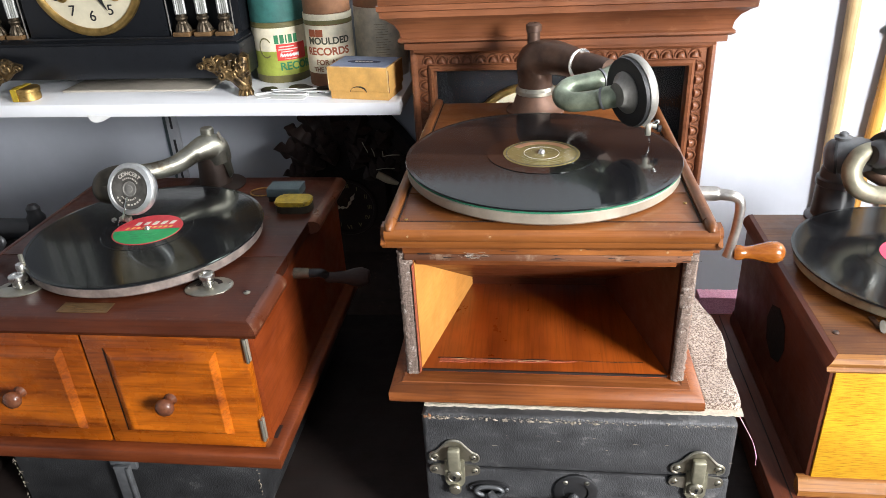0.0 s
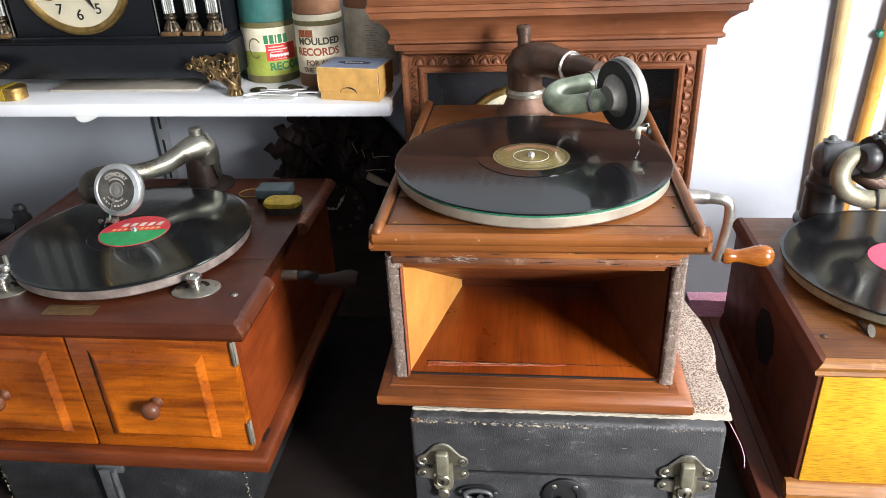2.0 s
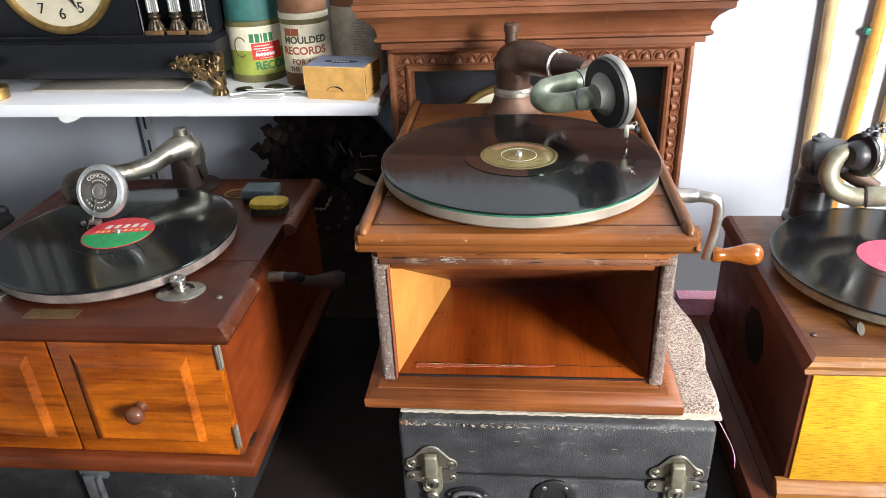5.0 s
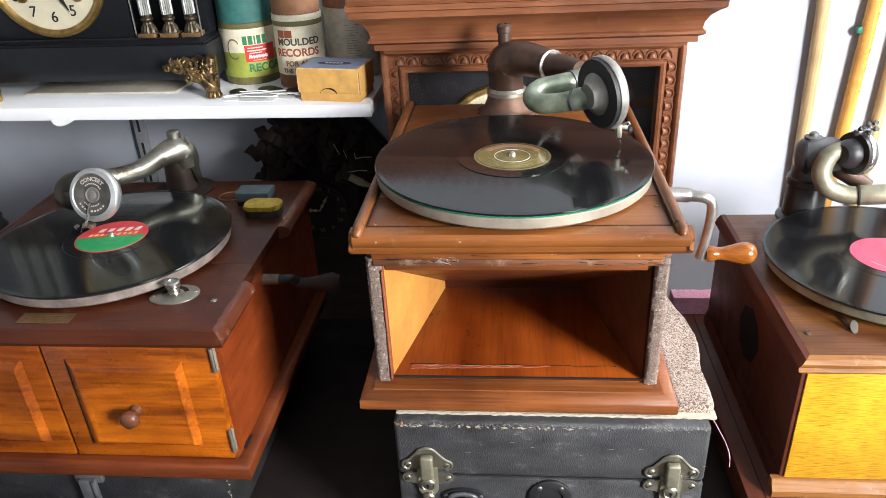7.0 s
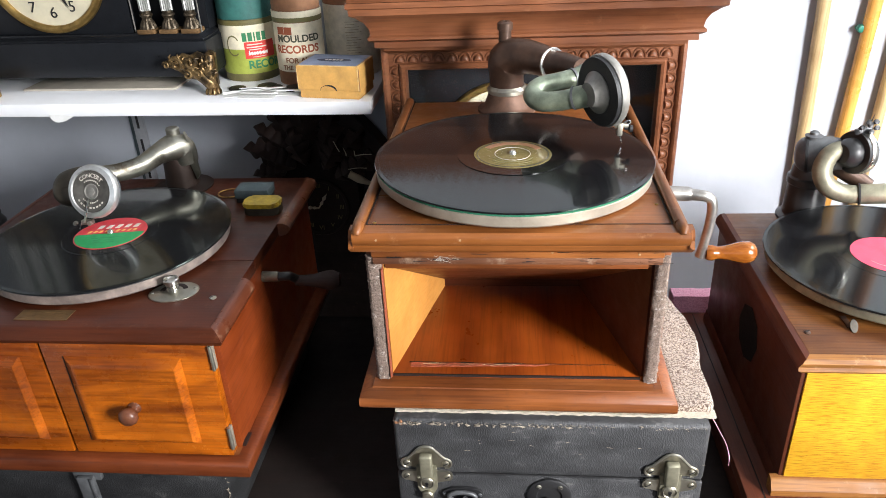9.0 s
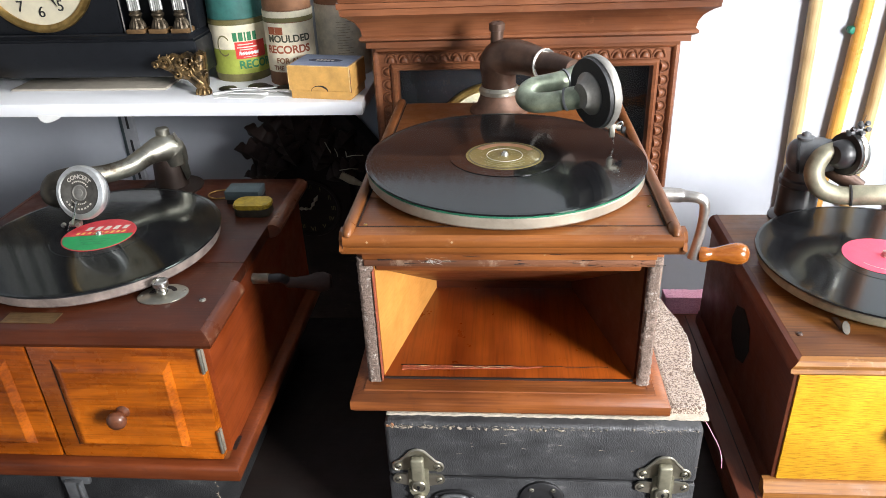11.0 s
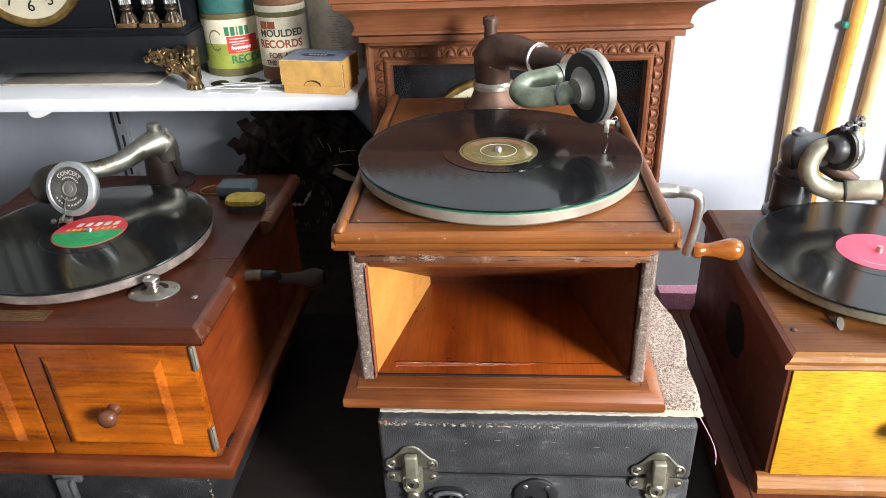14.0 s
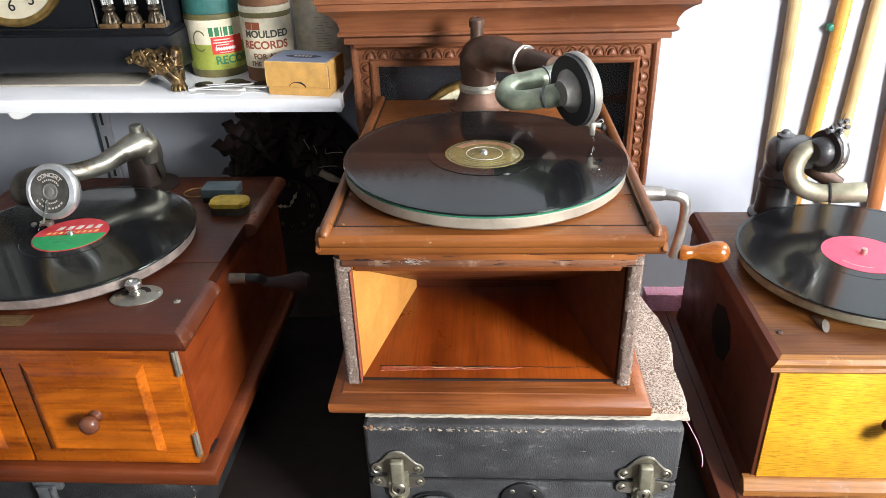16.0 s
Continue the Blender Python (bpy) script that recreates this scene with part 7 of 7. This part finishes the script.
def leaf_mesh(seed):
    """A lobed carved leaf, pointing up z, thin with a ridge."""
    rnd = random.Random(seed)
    bm = nb()
    n = 40
    mid, lf, rt = [], [], []
    pl_, pr_ = rnd.uniform(0, 0.6), rnd.uniform(0, 0.6)
    for k in range(n + 1):
        t = k / n
        env = 0.029 * (0.12 + math.sin(math.pi * min(1, t * 0.95 + 0.05))) ** 0.8 * (1 - t) ** 0.18
        z = 0.088 * t
        for side, ph, row in ((-1, pl_, lf), (1, pr_, rt)):
            lobe = 0.5 + 0.5 * math.sin(2 * math.pi * (4.2 * t + ph))
            row.append(bm.verts.new((side * env * (0.50 + 0.5 * lobe ** 0.6), 0.002 + 0.006 * lobe * t, z + 0.010 * lobe * (1 - t))))
        mid.append(bm.verts.new((0, -0.008 * math.sin(math.pi * t) - 0.002, z)))
    for k in range(n):
        bm.faces.new((lf[k], mid[k], mid[k + 1], lf[k + 1]))
        bm.faces.new((mid[k], rt[k], rt[k + 1], mid[k + 1]))
    r = bmesh.ops.extrude_face_region(bm, geom=list(bm.faces))
    bmesh.ops.translate(bm, verts=[v for v in r["geom"] if isinstance(v, bmesh.types.BMVert)], vec=(0, 0.006, 0))
    return finish(bm, "leaf", W_CARVED, 35)


LEAVES = [leaf_mesh(s) for s in (1, 2, 3)]
for k, (x, z, ang, s, y) in enumerate(((-0.350, -0.160, -80, 0.86, 0.426), (-0.345, -0.152, -56, 0.80, 0.430), (-0.336, -0.145, -30, 0.92, 0.432), (-0.318, -0.145, -6, 0.90, 0.428), (-0.300, -0.160, 22, 0.85, 0.432), (-0.285, -0.172, 48, 0.85, 0.428), (-0.276, -0.186, 74, 0.82, 0.432),
                                   (-0.340, -0.176, -66, 0.72, 0.416), (-0.322, -0.172, -22, 0.72, 0.414), (-0.296, -0.180, 30, 0.72, 0.416), (-0.280, -0.196, 62, 0.70, 0.418), (-0.356, -0.182, -98, 0.66, 0.420))):
    o = new("leaf", LEAVES[k % 3])
    o.parent = cu
    b = cu["base"]
    o.matrix_basis = Matrix.Translation((x - b[0], y - b[1], z - b[2])) @ Matrix.Rotation(radians(ang), 4, "Y") @ Matrix.Diagonal((s, 1, s, 1))
bm = nb()
prism(bm, [(-0.392, -0.190), (-0.372, -0.105), (-0.330, -0.0515), (-0.292, -0.0515), (-0.225, -0.128), (-0.200, -0.160), (-0.200, -0.200)], Matrix(((1, 0, 0, 0), (0, 0, -1, 0.486), (0, 1, 0, 0), (0, 0, 0, 1))), 0.040)
part("roof", bm, W_BLACKISH, cu, "steep dark gabled roof")
# added board, nearly black, in place of the shade on the wall here
bm = nb()
box(bm, -0.420, -0.160, 0.488, WALL_Y, -1.08, -0.185, 0.002)
solo("shade_board", bm, W_BLACKISH, (-0.3, 0.5, -1.08), "added dark board standing in for shade behind the gramophones", "board")
# thin pale slivers drawn as light caught on the leaf edges
for pts in (((-0.274, 0.412, -0.132), (-0.269, 0.408, -0.140), (-0.266, 0.410, -0.148)), ((-0.260, 0.411, -0.142), (-0.256, 0.408, -0.149), (-0.256, 0.410, -0.155)), ((-0.243, 0.411, -0.147), (-0.242, 0.410, -0.156)),
            ((-0.241, 0.410, -0.155), (-0.230, 0.407, -0.152), (-0.216, 0.410, -0.153)), ((-0.254, 0.404, -0.175), (-0.238, 0.402, -0.172), (-0.225, 0.406, -0.174))):
    bm = nb()
    tube(bm, pts, 0.0007, 6, 4)
    part("lit_edge_sliver", bm, BONE, cu)
# case leaf edge lying toward the middle gramophone
bm = nb()
tube(bm, [(-0.252, 0.402, -0.182), (-0.236, 0.400, -0.190), (-0.220, 0.402, -0.198)], [0.006, 0.0065, 0.003], 10)
part("carved_tip", bm, DARK_TAN, cu)

# ---- poles against the white wall ----
for x, lean, r, mt, lbl in ((0.4463, -0.032, 0.0094, BAMBOO, "tall pale bamboo-coloured pole standing against the wall"), (0.5142, 0.032, 0.0098, VARNISH, "tall amber varnished wooden pole"),
                            (0.5597, 0.020, 0.0085, BAMBOO, "tall straw-coloured wooden pole"), (0.6133, -0.068, 0.0105, ORANGEPOLE, "tall orange-brown wooden pole")):
    y = WALL_Y - r - 0.001
    foot, head = (x - 1.08 * lean, y - 0.002, -1.08), (x + 0.55 * lean, y, 0.55)
    o = thing("pole", foot, lbl, "pole", "poles against the wall")
    bm = nb()
    tube(bm, [foot, (x, y - 0.001, 0.0), head], [r * 1.05, r, r * 0.95], 20, 6)
    part("shaft", bm, mt, o)
    bm = nb()
    lathe(bm, [(r * 0.94, -0.005), (r * 1.1, -0.002), (r * 1.1, 0.015), (r * 0.6, 0.025), (0, 0.026)], Matrix.Translation(head), 18)
    part("tip", bm, BRASSY, o)
o = thing("push_pin", (0.503, WALL_Y, 0.000), "small green push pin stuck in the wall", "pin")
bm = nb()
lathe(bm, [(0, 0.016), (0.0045, 0.0155), (0.0062, 0.012), (0.0058, 0.008), (0.0030, 0.005), (0.0040, 0.001), (0.0035, 0.0)], frame_to((0.503, WALL_Y, 0.000), (0, -1, 0)), 20)
part("head", bm, PIN_GREEN, o)
bm = nb()
tube(bm, [(0.5065, WALL_Y - 0.010, 0.004), (0.5085, WALL_Y - 0.010, 0.010)], 0.0008, 6, 2)
part("nick", bm, CHROME, o)

# the shelf hangs a touch out of level
TILT = Matrix.Translation((-0.1845, 0, SZ + Z0)) @ Matrix.Rotation(radians(0.55), 4, "Y") @ Matrix.Translation((0.1845, 0, -SZ - Z0))
for o in list(scene.objects):
    if o.parent is None and o.name.split(".")[0] in ("wall_shelf", "mantel_clock", "card", "round_tin", "cylinder_record_box", "card_box", "folded_paper", "coin"):
        m = TILT @ Matrix.Translation(o.location)
        o.location, o.rotation_euler = m.translation, m.to_euler()
